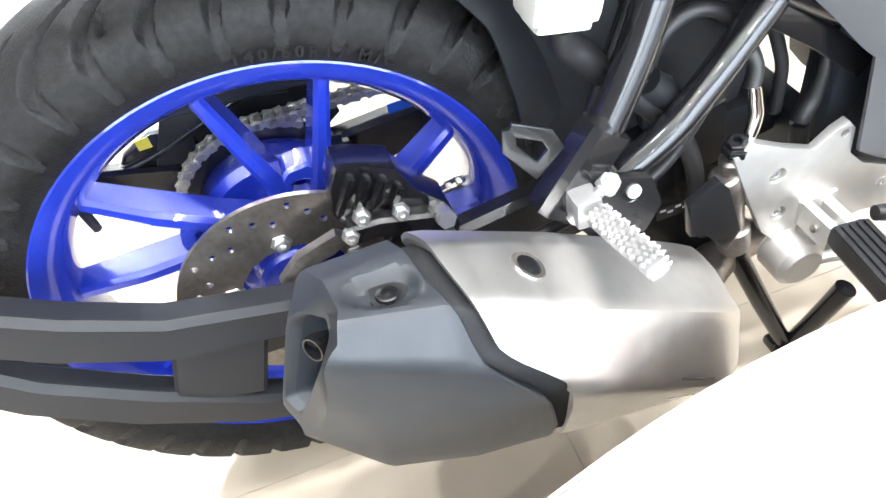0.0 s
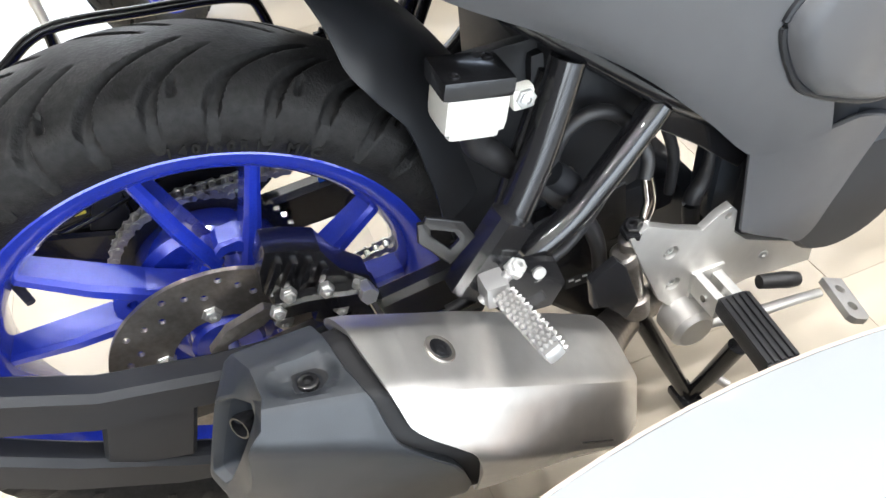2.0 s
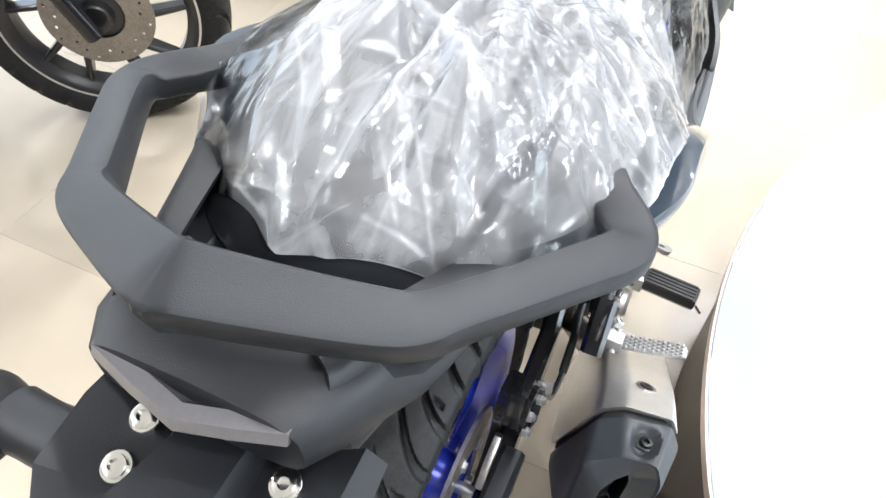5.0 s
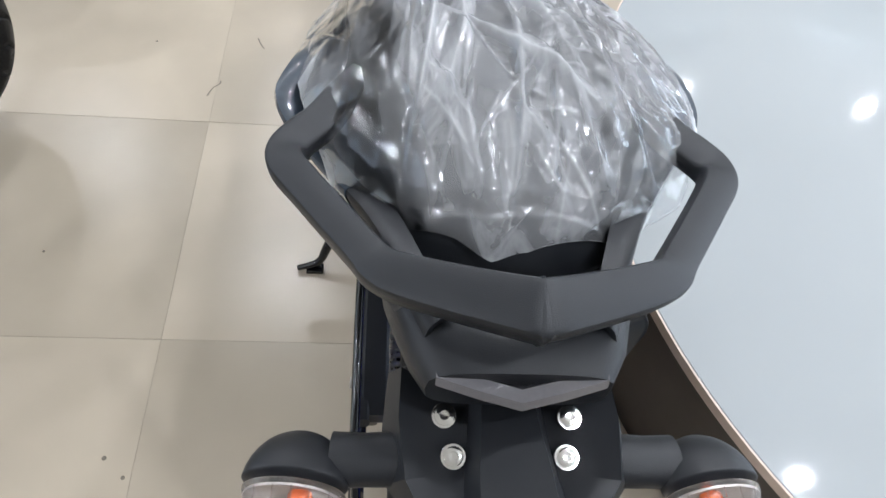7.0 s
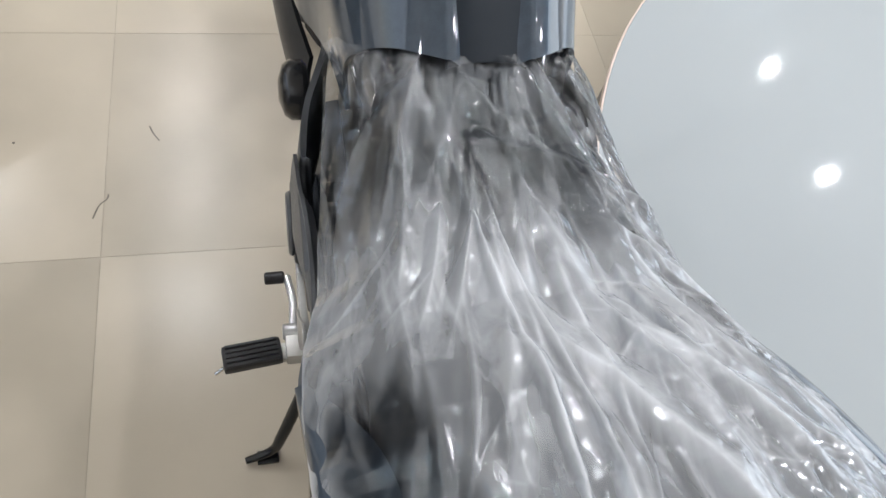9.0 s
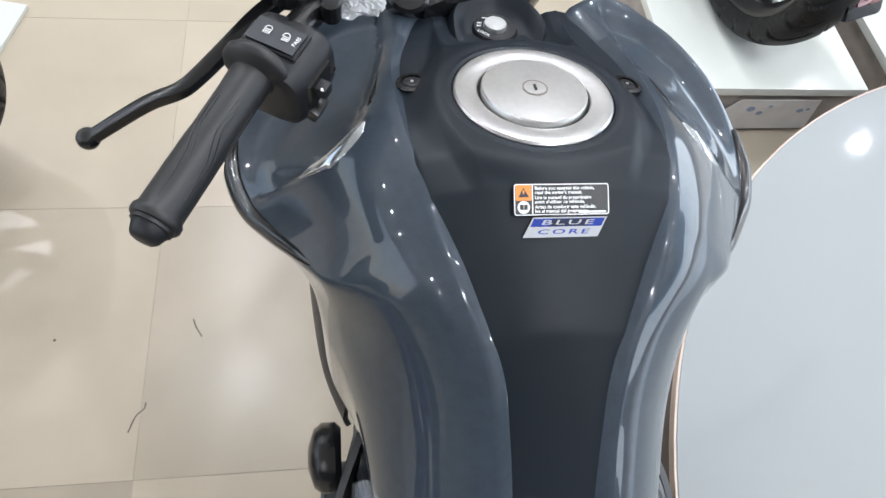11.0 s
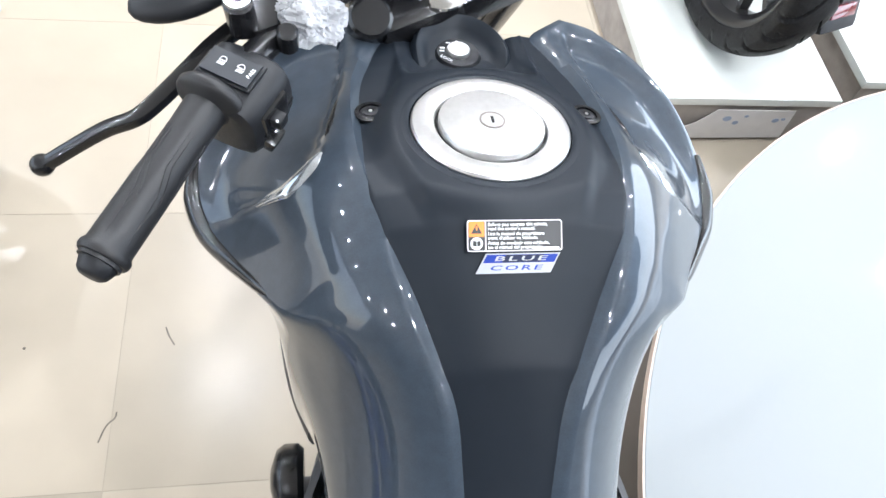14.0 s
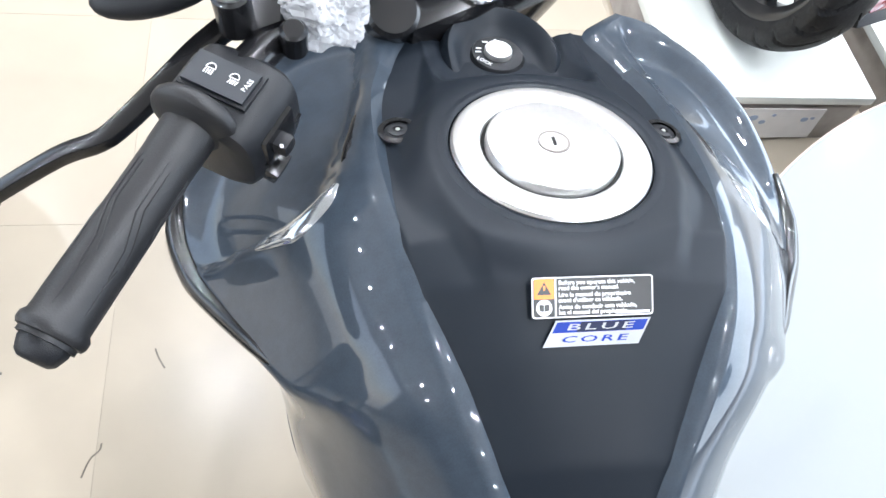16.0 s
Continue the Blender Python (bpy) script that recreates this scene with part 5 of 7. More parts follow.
# Tail light, rear fender, indicators
chev = []
for x, y, z in ((-0.060, -0.252, 0.882), (-0.030, -0.260, 0.878), (0.0, -0.266, 0.873), (0.030, -0.260, 0.878), (0.060, -0.252, 0.882)):
    chev.append([(x, y + 0.005, z + 0.006), (x, y - 0.004, z + 0.004), (x, y - 0.007, z - 0.003), (x, y + 0.001, z - 0.006), (x, y + 0.016, z - 0.007)])
tail_light = part("tail_light", loft(chev), SMOKE_LENS, bike, "thin smoky V-shaped tail light", angle=20)
f_rows = [[(-0.084, -0.215, 0.800), (-0.078, -0.222, 0.822), (-0.060, -0.228, 0.812), (-0.026, -0.232, 0.806), (-0.018, -0.236, 0.818), (0.018, -0.236, 0.818), (0.026, -0.232, 0.806), (0.060, -0.228, 0.812), (0.078, -0.222, 0.822), (0.084, -0.215, 0.800)],
          [(-0.088, -0.260, 0.798), (-0.080, -0.262, 0.824), (-0.064, -0.264, 0.809), (-0.028, -0.266, 0.805), (-0.020, -0.270, 0.824), (0.020, -0.270, 0.824), (0.028, -0.266, 0.805), (0.064, -0.264, 0.809), (0.080, -0.262, 0.824), (0.088, -0.260, 0.798)],
          [(-0.086, -0.300, 0.797), (-0.074, -0.306, 0.824), (-0.060, -0.303, 0.813), (-0.032, -0.303, 0.811), (-0.024, -0.308, 0.832), (0.024, -0.308, 0.832), (0.032, -0.303, 0.811), (0.060, -0.303, 0.813), (0.074, -0.306, 0.824), (0.086, -0.300, 0.797)],
          [(-0.070, -0.318, 0.790), (-0.062, -0.322, 0.818), (-0.046, -0.328, 0.822), (-0.034, -0.332, 0.824), (-0.026, -0.336, 0.838), (0.026, -0.336, 0.838), (0.034, -0.332, 0.824), (0.046, -0.328, 0.822), (0.062, -0.322, 0.818), (0.070, -0.318, 0.790)]]
g = np.array(f_rows)
fender = part("rear_fender", shell(g, -0.006), BLACK_PLASTIC, bike, "black plastic rear fender block with chrome bolts", angle=28)
tongue = loft([[(-0.024, -0.330, 0.822), (0.024, -0.330, 0.822), (0.023, -0.334, 0.842), (-0.023, -0.334, 0.842)], [(-0.022, -0.380, 0.795), (0.022, -0.380, 0.795), (0.020, -0.372, 0.826), (-0.020, -0.372, 0.826)], [(-0.028, -0.42, 0.70), (0.028, -0.42, 0.70), (0.026, -0.41, 0.72), (-0.026, -0.41, 0.72)]])
part("fender_tongue", tongue, BLACK_PLASTIC, fender)
flap = loft([[(-0.074, -0.25, 0.797), (0.074, -0.25, 0.797), (0.074, -0.25, 0.76), (-0.074, -0.25, 0.76)], [(-0.070, -0.318, 0.792), (0.070, -0.318, 0.792), (0.070, -0.318, 0.75), (-0.070, -0.318, 0.75)], [(-0.070, -0.40, 0.66), (0.070, -0.40, 0.66), (0.070, -0.38, 0.64), (-0.070, -0.38, 0.64)]])
part("fender_flap", flap, BLACK_PLASTIC, fender)
for x, y, z in ((-0.048, -0.256, 0.817), (0.048, -0.256, 0.817), (-0.042, -0.287, 0.817), (0.042, -0.287, 0.817)):
    bolt_at(fender, (x, y, z), (0, -0.25, 1), 0.0072, 0.005, CHROME, "fender_bolt", "round")
sticker = plate([(-0.023, -0.013), (0.023, -0.013), (0.023, 0.013), (-0.023, 0.013)], 0.0006, pose(0, -0.3535, 0.8365, 24), 0)
yellow = part("yellow_sticker", sticker, LABEL_YELLOW, fender, "torn yellow delivery sticker", smooth=False)
torn = plate([(-0.006, -0.012), (0.010, -0.0115), (0.013, -0.004), (0.006, 0.000), (0.002, 0.004), (-0.004, 0.001), (-0.009, -0.004)], 0.0005, pose(0.002, -0.3535, 0.8372, 24) @ pose(0, -0.0015, 0) @ Matrix.Diagonal((1.25, 0.62, 1, 1)) @ pose(0, -0.006, 0), 0)
part("torn_patch", torn, BLACK_PLASTIC, fender, smooth=False)
for k, (w, v) in enumerate(((0.026, 0.0085), (0.018, 0.0045), (0.022, 0.001))):
    part("sticker_line", plate([(-0.018, v), (-0.018 + w * (0.5 if k else 1.1), v), (-0.018 + w * (0.5 if k else 1.1), v + 0.002), (-0.018, v + 0.002)], 0.0004, pose(0, -0.3535, 0.8373, 24), 0), LABEL_BLACK, fender, smooth=False)
for s in (-1, 1):
    part("red_reflector", box(s * 0.036, -0.345, 0.772, 0.030, 0.012, 0.022, 0.003), RED_LENS, fender)
part("plate_bar", box(0, -0.368, 0.738, 0.20, 0.022, 0.020, 0.005), BLACK_PLASTIC, fender)
part("plate_blank", box(0, -0.385, 0.690, 0.20, 0.003, 0.085, 0.001), LABEL_WHITE, fender, "blank white plate")
for s in (-1, 1):
    dot = turned([(0, 0), (0.020, 0), (0.022, 0.004), (0.020, 0.010), (0, 0.010)], along((s * 0.108, -0.335, 0.752), (s * 0.122, -0.342, 0.755)), 24)
    side = part("side_reflector", dot, BLACK_PLASTIC, fender)
    part("reflector_lens", turned([(0, 0.010), (0.019, 0.010), (0.017, 0.013), (0, 0.014)], along((s * 0.108, -0.335, 0.752), (s * 0.122, -0.342, 0.755)), 24), AMBER, fender)


def indicator(s):
    stalk = tube([(s * 0.080, -0.285, 0.806), (s * 0.105, -0.285, 0.803), (s * 0.130, -0.284, 0.800)], [0.021, 0.020, 0.021], 18, 4, flat=0.75)
    ind = part("indicator", stalk, BLACK_PLASTIC, bike, "black indicator with clear lens and amber bulb")
    body = bmesh.new()
    bmesh.ops.create_uvsphere(body, u_segments=32, v_segments=20, radius=1)
    for v in body.verts:
        if v.co.y < 0:
            v.co.y *= 0.10
    body.transform(Matrix.Translation((s * 0.155, -0.302, 0.802)) @ pose(0, 0, 0, -14, 0, s * 6) @ Matrix.Diagonal((0.0385, 0.042, 0.0226, 1)))
    part("housing", body, BLACK_PLASTIC, ind)
    lens = bmesh.new()
    bmesh.ops.create_uvsphere(lens, u_segments=32, v_segments=20, radius=1)
    for v in lens.verts:
        if v.co.y > 0:
            v.co.y *= 0.02
    lens.transform(Matrix.Translation((s * 0.155, -0.309, 0.8032)) @ pose(0, 0, 0, -14, 0, s * 6) @ Matrix.Diagonal((0.0370, 0.022, 0.0205, 1)))
    ob = part("lens", lens, LENS, ind)
    ob.visible_shadow = False
    bulb = bmesh.new()
    bmesh.ops.create_uvsphere(bulb, u_segments=20, v_segments=12, radius=1)
    bulb.transform(pose(s * 0.150, -0.3135, 0.8075) @ Matrix.Diagonal((0.0085, 0.0065, 0.0060, 1)))
    part("bulb", bulb, AMBER, ind)
    bowl = turned([(0.0, 0.0), (0.010, 0.0006), (0.020, 0.0022), (0.030, 0.0040), (0.0335, 0.0050), (0.0335, 0.0030), (0.0, -0.002)], Matrix.Translation((s * 0.155, -0.3095, 0.8032)) @ pose(0, 0, 0, -14, 0, s * 6) @ pose(0, 0, 0, 90, 0, 0) @ Matrix.Diagonal((1, 0.56, 1, 1)), 40)
    part("reflector_bowl", bowl, BULB_BOWL, ind)
    for k in range(5):
        u = (k - 2) * 0.013
        z = 0.0190 * math.sqrt(max(1 - (u / 0.0370) ** 2, 0.05))
        f = Matrix.Translation((s * 0.155, -0.309, 0.8032)) @ pose(0, 0, 0, -14, 0, s * 6)
        arc = [tuple(f @ Vector((u, -0.0208 * math.cos(q) * math.sqrt(max(1 - (u / 0.0370) ** 2, 0.05)), z * math.sin(q)))) for q in np.linspace(-1.35, 1.35, 9)]
        part("lens_rib", tube(arc, 0.0006, 6, 1), LENS, ind)


indicator(1), indicator(-1)

# Seat: pillion hump, then the lower rider seat
SEAT = [(-0.150, 0.055, 0.868, 0.84), (-0.125, 0.098, 0.895, 0.835), (-0.080, 0.130, 0.917, 0.835), (-0.02, 0.145, 0.928, 0.84), (0.05, 0.152, 0.925, 0.83), (0.12, 0.152, 0.912, 0.81), (0.18, 0.148, 0.886, 0.79), (0.225, 0.142, 0.858, 0.765), (0.26, 0.142, 0.838, 0.74), (0.32, 0.150, 0.824, 0.72), (0.39, 0.150, 0.814, 0.70), (0.45, 0.138, 0.808, 0.68), (0.51, 0.118, 0.815, 0.67), (0.55, 0.10, 0.82, 0.67)]


def seat_section(y, w, top, low, n=15):
    """A crowned closed section: nearly flat on top, falling away at the sides."""
    ups = [(w * s, y, top - (top - low) * abs(s) ** 3) for s in [math.sin(math.pi / 2 * (-1 + 2 * i / (2 * n))) for i in range(2 * n + 1)]]
    return ups + [(w * 0.9, y, low - 0.03), (-w * 0.9, y, low - 0.03)]


SEAT_EDGE = (0.85, 0.845, 0.845, 0.845, 0.835, 0.815, 0.79, 0.77, 0.75, 0.725, 0.71, 0.70, 0.695, 0.69)
part("seat", loft([seat_section(y, w, t, e) for (y, w, t, b), e in zip(SEAT, SEAT_EDGE)]), SEAT_VINYL, bike, "black textured vinyl stepped seat", angle=60)


# Loose polythene cover over the seat: straight creases, folds that fan out from the tank
HEM_Y = [-0.145, -0.122, -0.08, -0.03, 0.02, 0.08, 0.16, 0.22, 0.28, 0.33, 0.40, 0.47, 0.56]
HEM_R = [0.014, 0.098, 0.156, 0.174, 0.180, 0.184, 0.184, 0.182, 0.178, 0.176, 0.174, 0.172, 0.168]
HEM_RZ = [0.860, 0.850, 0.858, 0.880, 0.880, 0.864, 0.815, 0.770, 0.724, 0.698, 0.678, 0.668, 0.676]
HEM_L = [0.014, 0.088, 0.138, 0.158, 0.172, 0.181, 0.188, 0.190, 0.184, 0.168, 0.158, 0.150, 0.138]
HEM_LZ = [0.860, 0.848, 0.852, 0.876, 0.868, 0.850, 0.805, 0.772, 0.745, 0.735, 0.728, 0.738, 0.765]


def saw(v):
    """A triangle wave with sharp crests, 0 to 1."""
    return 1 - np.abs(((v % 1.0) - 0.5) * 2)


def cover():
    nu, nv = 460, 800
    rnd = np.random.RandomState(5)
    u = np.linspace(-1, 1, nu)[None, :].repeat(nv, 0)
    y = np.linspace(-0.145, 0.56, nv)[:, None].repeat(nu, 1)
    ys = [q[0] for q in SEAT]
    top = np.interp(np.maximum(y, -0.15), ys, [q[2] for q in SEAT])
    hem = np.where(u < 0, np.interp(y, HEM_Y, HEM_L), np.interp(y, HEM_Y, HEM_R))
    low = np.where(u < 0, np.interp(y, HEM_Y, HEM_LZ), np.interp(y, HEM_Y, HEM_RZ))
    # the hem is ragged
    wob = np.interp(y[:, 0], np.linspace(-0.165, 0.56, 60), np.repeat(rnd.randn(30), 2) * 0.003)[:, None]
    a = np.abs(u)
    s = np.sin(a * math.pi / 2) ** 0.92
    x = np.sign(u) * hem * s
    z = top + 0.005 - (top + 0.005 - low - wob) * s ** 3.0
    z -= np.clip(-0.11 - y, 0, 1) * 0.35
    # rear tip pulled out at the middle
    tip = np.clip((-0.10 - y) / 0.065, 0, 1)
    # creases
    warp = np.array([[noise.noise(Vector((p * 9, q * 9, 2.0))) for p in np.linspace(-0.2, 0.2, 40)] for q in np.linspace(-0.17, 0.56, 70)])
    iy = np.clip((y + 0.17) / 0.73 * 69, 0, 68.999)
    ix = np.clip((x + 0.2) / 0.4 * 39, 0, 38.999)

    def soft(g):
        y0, x0 = iy.astype(int), ix.astype(int)
        fy, fx = iy - y0, ix - x0
        return (g[y0, x0] * (1 - fy) + g[y0 + 1, x0] * fy) * (1 - fx) + (g[y0, x0 + 1] * (1 - fy) + g[y0 + 1, x0 + 1] * fy) * fx

    def mask(k, size):
        return soft(np.array([[noise.noise(Vector((p * size, q * size, 10.0 + k))) for p in np.linspace(-0.2, 0.2, 40)] for q in np.linspace(-0.17, 0.56, 70)]))

    w = soft(warp)
    ang = np.arctan2(x, 0.78 - y)
    far = np.hypot(x, 0.78 - y)
    h = np.zeros_like(x)
    white = np.zeros_like(x)

    def crease(cx, cy, d, length, width, height, haze, bow=0.0):
        """One tent-shaped crease through (cx, cy) along the direction d."""
        p = (x - cx) * math.sin(d) + (y - cy) * math.cos(d)
        q = (x - cx) * math.cos(d) - (y - cy) * math.sin(d) + bow * p * p
        near = np.clip(1 - (p / length) ** 2, 0, 1) ** 0.7
        tent = np.clip(1 - np.abs(q) / (width * (0.4 + 0.6 * near)), 0, 1) * near
        return height * tent, haze * tent ** 2

    # long folds that fan back from the tank, then short ones every way
    plan = []
    for k in range(44):
        f = (k + rnd.uniform(0.2, 0.8)) / 44 * 2 - 1
        cy = rnd.uniform(0.02, 0.48)
        reach = 0.10 + 0.09 * (0.5 - cy)
        d = -f * (0.62 if f > 0 else 0.30)
        plan.append((f * reach * 1.15, cy, d + rnd.randn() * 0.08, rnd.uniform(0.06, 0.20), rnd.uniform(0.006, 0.012), rnd.uniform(0.004, 0.011), rnd.uniform(0.05, 0.34), rnd.uniform(-1.2, 1.2)))
    for k in range(140):
        cx, cy = rnd.uniform(-0.14, 0.19), rnd.uniform(-0.15, 0.55)
        plan.append((cx, cy, rnd.randn() * 0.38 - cx * 3, rnd.uniform(0.016, 0.085), rnd.uniform(0.0025, 0.005), rnd.uniform(0.0007, 0.0024), rnd.uniform(0.0, 0.26), rnd.uniform(-4, 4)))
    for k in range(60):
        cx, cy = rnd.uniform(0.0, 0.19), rnd.uniform(-0.08, 0.36)
        plan.append((cx, cy, -1.15 + rnd.randn() * 0.25, rnd.uniform(0.012, 0.055), rnd.uniform(0.003, 0.006), rnd.uniform(0.0014, 0.0034), rnd.uniform(0.0, 0.22), rnd.uniform(-5, 5)))
    for k in range(70):
        cx, cy = rnd.uniform(-0.15, 0.20), rnd.uniform(-0.16, 0.56)
        plan.append((cx, cy, rnd.uniform(0, math.pi), rnd.uniform(0.005, 0.018), rnd.uniform(0.0025, 0.004), rnd.uniform(0.0004, 0.0012), rnd.uniform(0.0, 0.14), 0.0))
    plan.append((-0.052, 0.20, 0.03, 0.30, 0.006, 0.012, 0.50, 0.25))
    plan.append((-0.034, 0.22, -0.02, 0.26, 0.005, 0.010, 0.42, 0.15))
    # a few broad folds, where the cover was pulled aside
    for cx, cy, d, length, width, height, haze in ((0.010, 0.14, -0.44, 0.14, 0.018, 0.015, 0.36), (0.070, 0.15, -0.50, 0.12, 0.016, 0.012, 0.32), (0.020, 0.015, -0.80, 0.11, 0.016, 0.012, 0.32),
                                                   (0.112, 0.285, -0.95, 0.10, 0.014, 0.013, 0.36), (0.070, 0.345, -0.80, 0.09, 0.012, 0.011, 0.34), (-0.055, 0.34, 0.25, 0.13, 0.012, 0.011, 0.30),
                                                   (0.028, 0.40, -0.45, 0.11, 0.010, 0.010, 0.36), (-0.095, 0.40, 0.10, 0.12, 0.010, 0.009, 0.34), (0.100, 0.43, -0.35, 0.10, 0.009, 0.009, 0.34), (-0.030, 0.08, 0.12, 0.16, 0.014, 0.010, 0.24), (0.055, 0.37, -0.90, 0.10, 0.022, 0.020, 0.30), (-0.062, 0.42, 0.40, 0.09, 0.020, 0.018, 0.26), (0.115, 0.36, -1.20, 0.08, 0.020, 0.018, 0.28), (0.0, 0.34, -0.20, 0.10, 0.024, 0.018, 0.26)):
        plan.append((cx, cy, d, length, width, height, haze, 0.8))
    def pleat(v, wave, height, m):
        """Sharp pleats across v, straight sided, that fade in and out with m."""
        return height * (saw(v / wave) - 0.5) * np.clip(m, 0, 1)

    right = np.clip((x - 0.0) / 0.04, 0, 1)
    pleats = pleat(ang + 0.07 * mask(4, 6), 0.16, 0.008, 0.9 + mask(5, 5)) + pleat(ang + 0.045 * mask(6, 10), 0.068, 0.0030, 0.35 + 1.8 * mask(7, 6))
    for k, (turn, wave, height, where) in enumerate(((52, 0.036, 0.0036, right), (40, 0.017, 0.0014, right), (112, 0.050, 0.0028, 1), (75, 0.029, 0.0018, 1), (8, 0.024, 0.0014, 1), (140, 0.018, 0.0010, 1), (25, 0.034, 0.0020, 1), (95, 0.012, 0.0007, right))):
        c, sn = math.cos(radians(turn)), math.sin(radians(turn))
        pleats = pleats + pleat(x * c + y * sn + 0.6 * wave * mask(20 + k, 16) + 0.6 * wave * mask(40 + k, 7), wave, height, (0.15 + 2.4 * mask(60 + k, 8)) * where * (0.45 + 0.55 * right))
    lean = x * 0.91 + y * 0.41 + 0.010 * mask(92, 7) + 0.004 * mask(93, 22)
    step = (lean / 0.044) % 1.0
    drape = np.minimum(step / 0.78, (1 - step) / 0.22)
    pleats = pleats + 0.011 * (drape - 0.5) * np.clip(0.75 + 1.2 * mask(94, 5), 0, 1) * np.clip((0.30 - y) / 0.08, 0, 1) * np.clip((x + 0.085) / 0.03, 0, 1)
    for row in plan:
        up, wh = crease(*row)
        up = 0.75 * up
        h = np.maximum(h, up) + 0.25 * np.minimum(h, up)
        white = np.maximum(white, wh)
    cling = np.clip(1.25 - ((x + 0.153 - 0.17 * (0.22 - y) + 0.012 * w) / 0.036) ** 2, 0, 1) * np.clip((0.24 - y) / 0.06, 0, 1)
    h *= 1 - 0.7 * cling
    h += 0.003 * mask(3, 9) + 0.0015 * w + (0.006 + pleats) * (1 - 0.75 * cling)
    # milky where it lies loose, clear where it clings along one flank
    white = np.clip(white, 0, 0.62) * (1 - 0.5 * np.clip((y - 0.27) / 0.10, 0, 1)) * (1 - 0.85 * cling) - 0.34 * cling + 0.09 * np.clip(2.0 * mask(90, 7), -1, 1) + 0.02
    # brightness painted into the haze mid-seat and rear right; clearer towards the tank
    white += 0.07 * np.clip((y - 0.14) / 0.06, 0, 1) * np.clip((0.40 - y) / 0.05, 0, 1) - 0.02 * np.clip((0.12 - y) / 0.06, 0, 1) - 0.09 * np.clip((x - 0.03) / 0.05, 0, 1) * np.clip((0.2 - y) / 0.1, 0, 1) - 0.30 * np.clip((y - 0.27) / 0.10, 0, 1)
    white += 0.16 * np.clip((a - 0.90) / 0.1, 0, 1) + 0.16 * np.clip((u - 0.78) / 0.15, 0, 1)
    h *= np.clip((y + 0.2) * 7, 0.35, 1)
    z = z + h * (1 - 0.75 * s ** 4)
    x = x + np.sign(u) * h * 0.35 * s ** 4
    # the cover lies on the seat
    wide = np.interp(y, ys, [q[1] for q in SEAT])
    edge = np.interp(y, ys, SEAT_EDGE)
    on = np.abs(x) / np.maximum(wide, 0.02)
    seat_z = np.where(on < 1.02, top - (top - edge) * np.minimum(on, 1) ** 3, 0.0)
    z = np.maximum(z, seat_z + 0.003 + 0.35 * h * (on < 1.02))
    yy = np.where(y > 0.40, 0.40 + (y - 0.40) * (0.134 + 0.072 * np.minimum(np.abs(x) / 0.13, 1) ** 1.6) / 0.16, y)
    yy = yy - 0.016 * tip * np.exp(-((x + 0.018) / 0.020) ** 2)
    z = z - np.clip(y - 0.50, 0, 1) * 0.30
    co = np.stack([x, yy, z], -1).reshape(-1, 3)
    j, i = np.meshgrid(np.arange(nv - 1), np.arange(nu - 1), indexing="ij")
    faces = np.stack([j * nu + i, j * nu + i + 1, (j + 1) * nu + i + 1, (j + 1) * nu + i], -1).reshape(-1, 4)
    me = bpy.data.meshes.new("seat_cover")
    me.from_pydata(co.tolist(), [], faces.tolist())
    me.attributes.new("fold", "FLOAT", "POINT").data.foreach_set("value", np.clip(white, -0.4, 0.7).astype(np.float32).ravel())
    calm = np.clip(0.75 * np.clip((0.01 - x) / 0.05, 0, 1) * np.clip((0.36 - y) / 0.06, 0, 1) - 0.5 * mask(91, 9), 0, 0.85)
    me.attributes.new("smoothed", "FLOAT", "POINT").data.foreach_set("value", calm.astype(np.float32).ravel())
    me.materials.append(FILM)
    me.shade_smooth()
    ob = new("seat_cover", me)
    return tagged(ob, "crinkled clear polythene cover draped over the seat", "plastic cover")


seat_cover = cover()

# Tank: matt centre panel, glossy grey sides with wings
PROFILE_Y = [0.512, 0.55, 0.60, 0.65, 0.70, 0.735, 0.765, 0.80, 0.84, 0.88, 0.93, 0.99]
PROFILE_Z = [0.820, 0.857, 0.904, 0.949, 0.982, 1.001, 1.004, 0.996, 0.983, 0.972, 0.958, 0.945]
EDGE_Y = [0.500, 0.56, 0.60, 0.64, 0.68, 0.72, 0.76, 0.80, 0.84, 0.88, 0.92, 0.96, 0.99]
EDGE_X = [0.036, 0.037, 0.040, 0.048, 0.067, 0.081, 0.092, 0.100, 0.104, 0.104, 0.098, 0.086, 0.074]


def crest(y):
    return float(np.interp(y, PROFILE_Y, PROFILE_Z))


def rim_x(y):
    return float(np.interp(y, EDGE_Y, EDGE_X))


def tank_crown(x, y):
    """The height of the matt centre panel: a raised tongue round the filler, and a trough before the lock."""
    e = rim_x(y) + 0.004
    tongue = float(np.interp(y, [0.72, 0.76, 0.80, 0.86, 0.90, 0.95], [0.050, 0.062, 0.072, 0.074, 0.066, 0.056]))
    up = 0.009 * ease((tongue + 0.007 - abs(x)) / 0.014) * ease((y - 0.725) / 0.055)
    side = ease((y - 0.69) / 0.14)
    drop = (0.011 - 0.005 * side) * min(abs(x) / e, 1.2) ** 2.4 * min(e / 0.06, 1.3)
    sunk = 0.024 * ease((y - 0.902) / 0.02) * max(1 - (abs(x) / 0.060) ** 4, 0)
    r = math.hypot(x, y - 0.8275)
    near = ease((0.098 - r) / 0.028)
    level = 0.9912 - 0.2126 * (y - 0.8275)
    return (crest(y) + up - drop - sunk - 0.006 * side) * (1 - near) + level * near - 0.020 * ease((0.0660 - r) / 0.003)


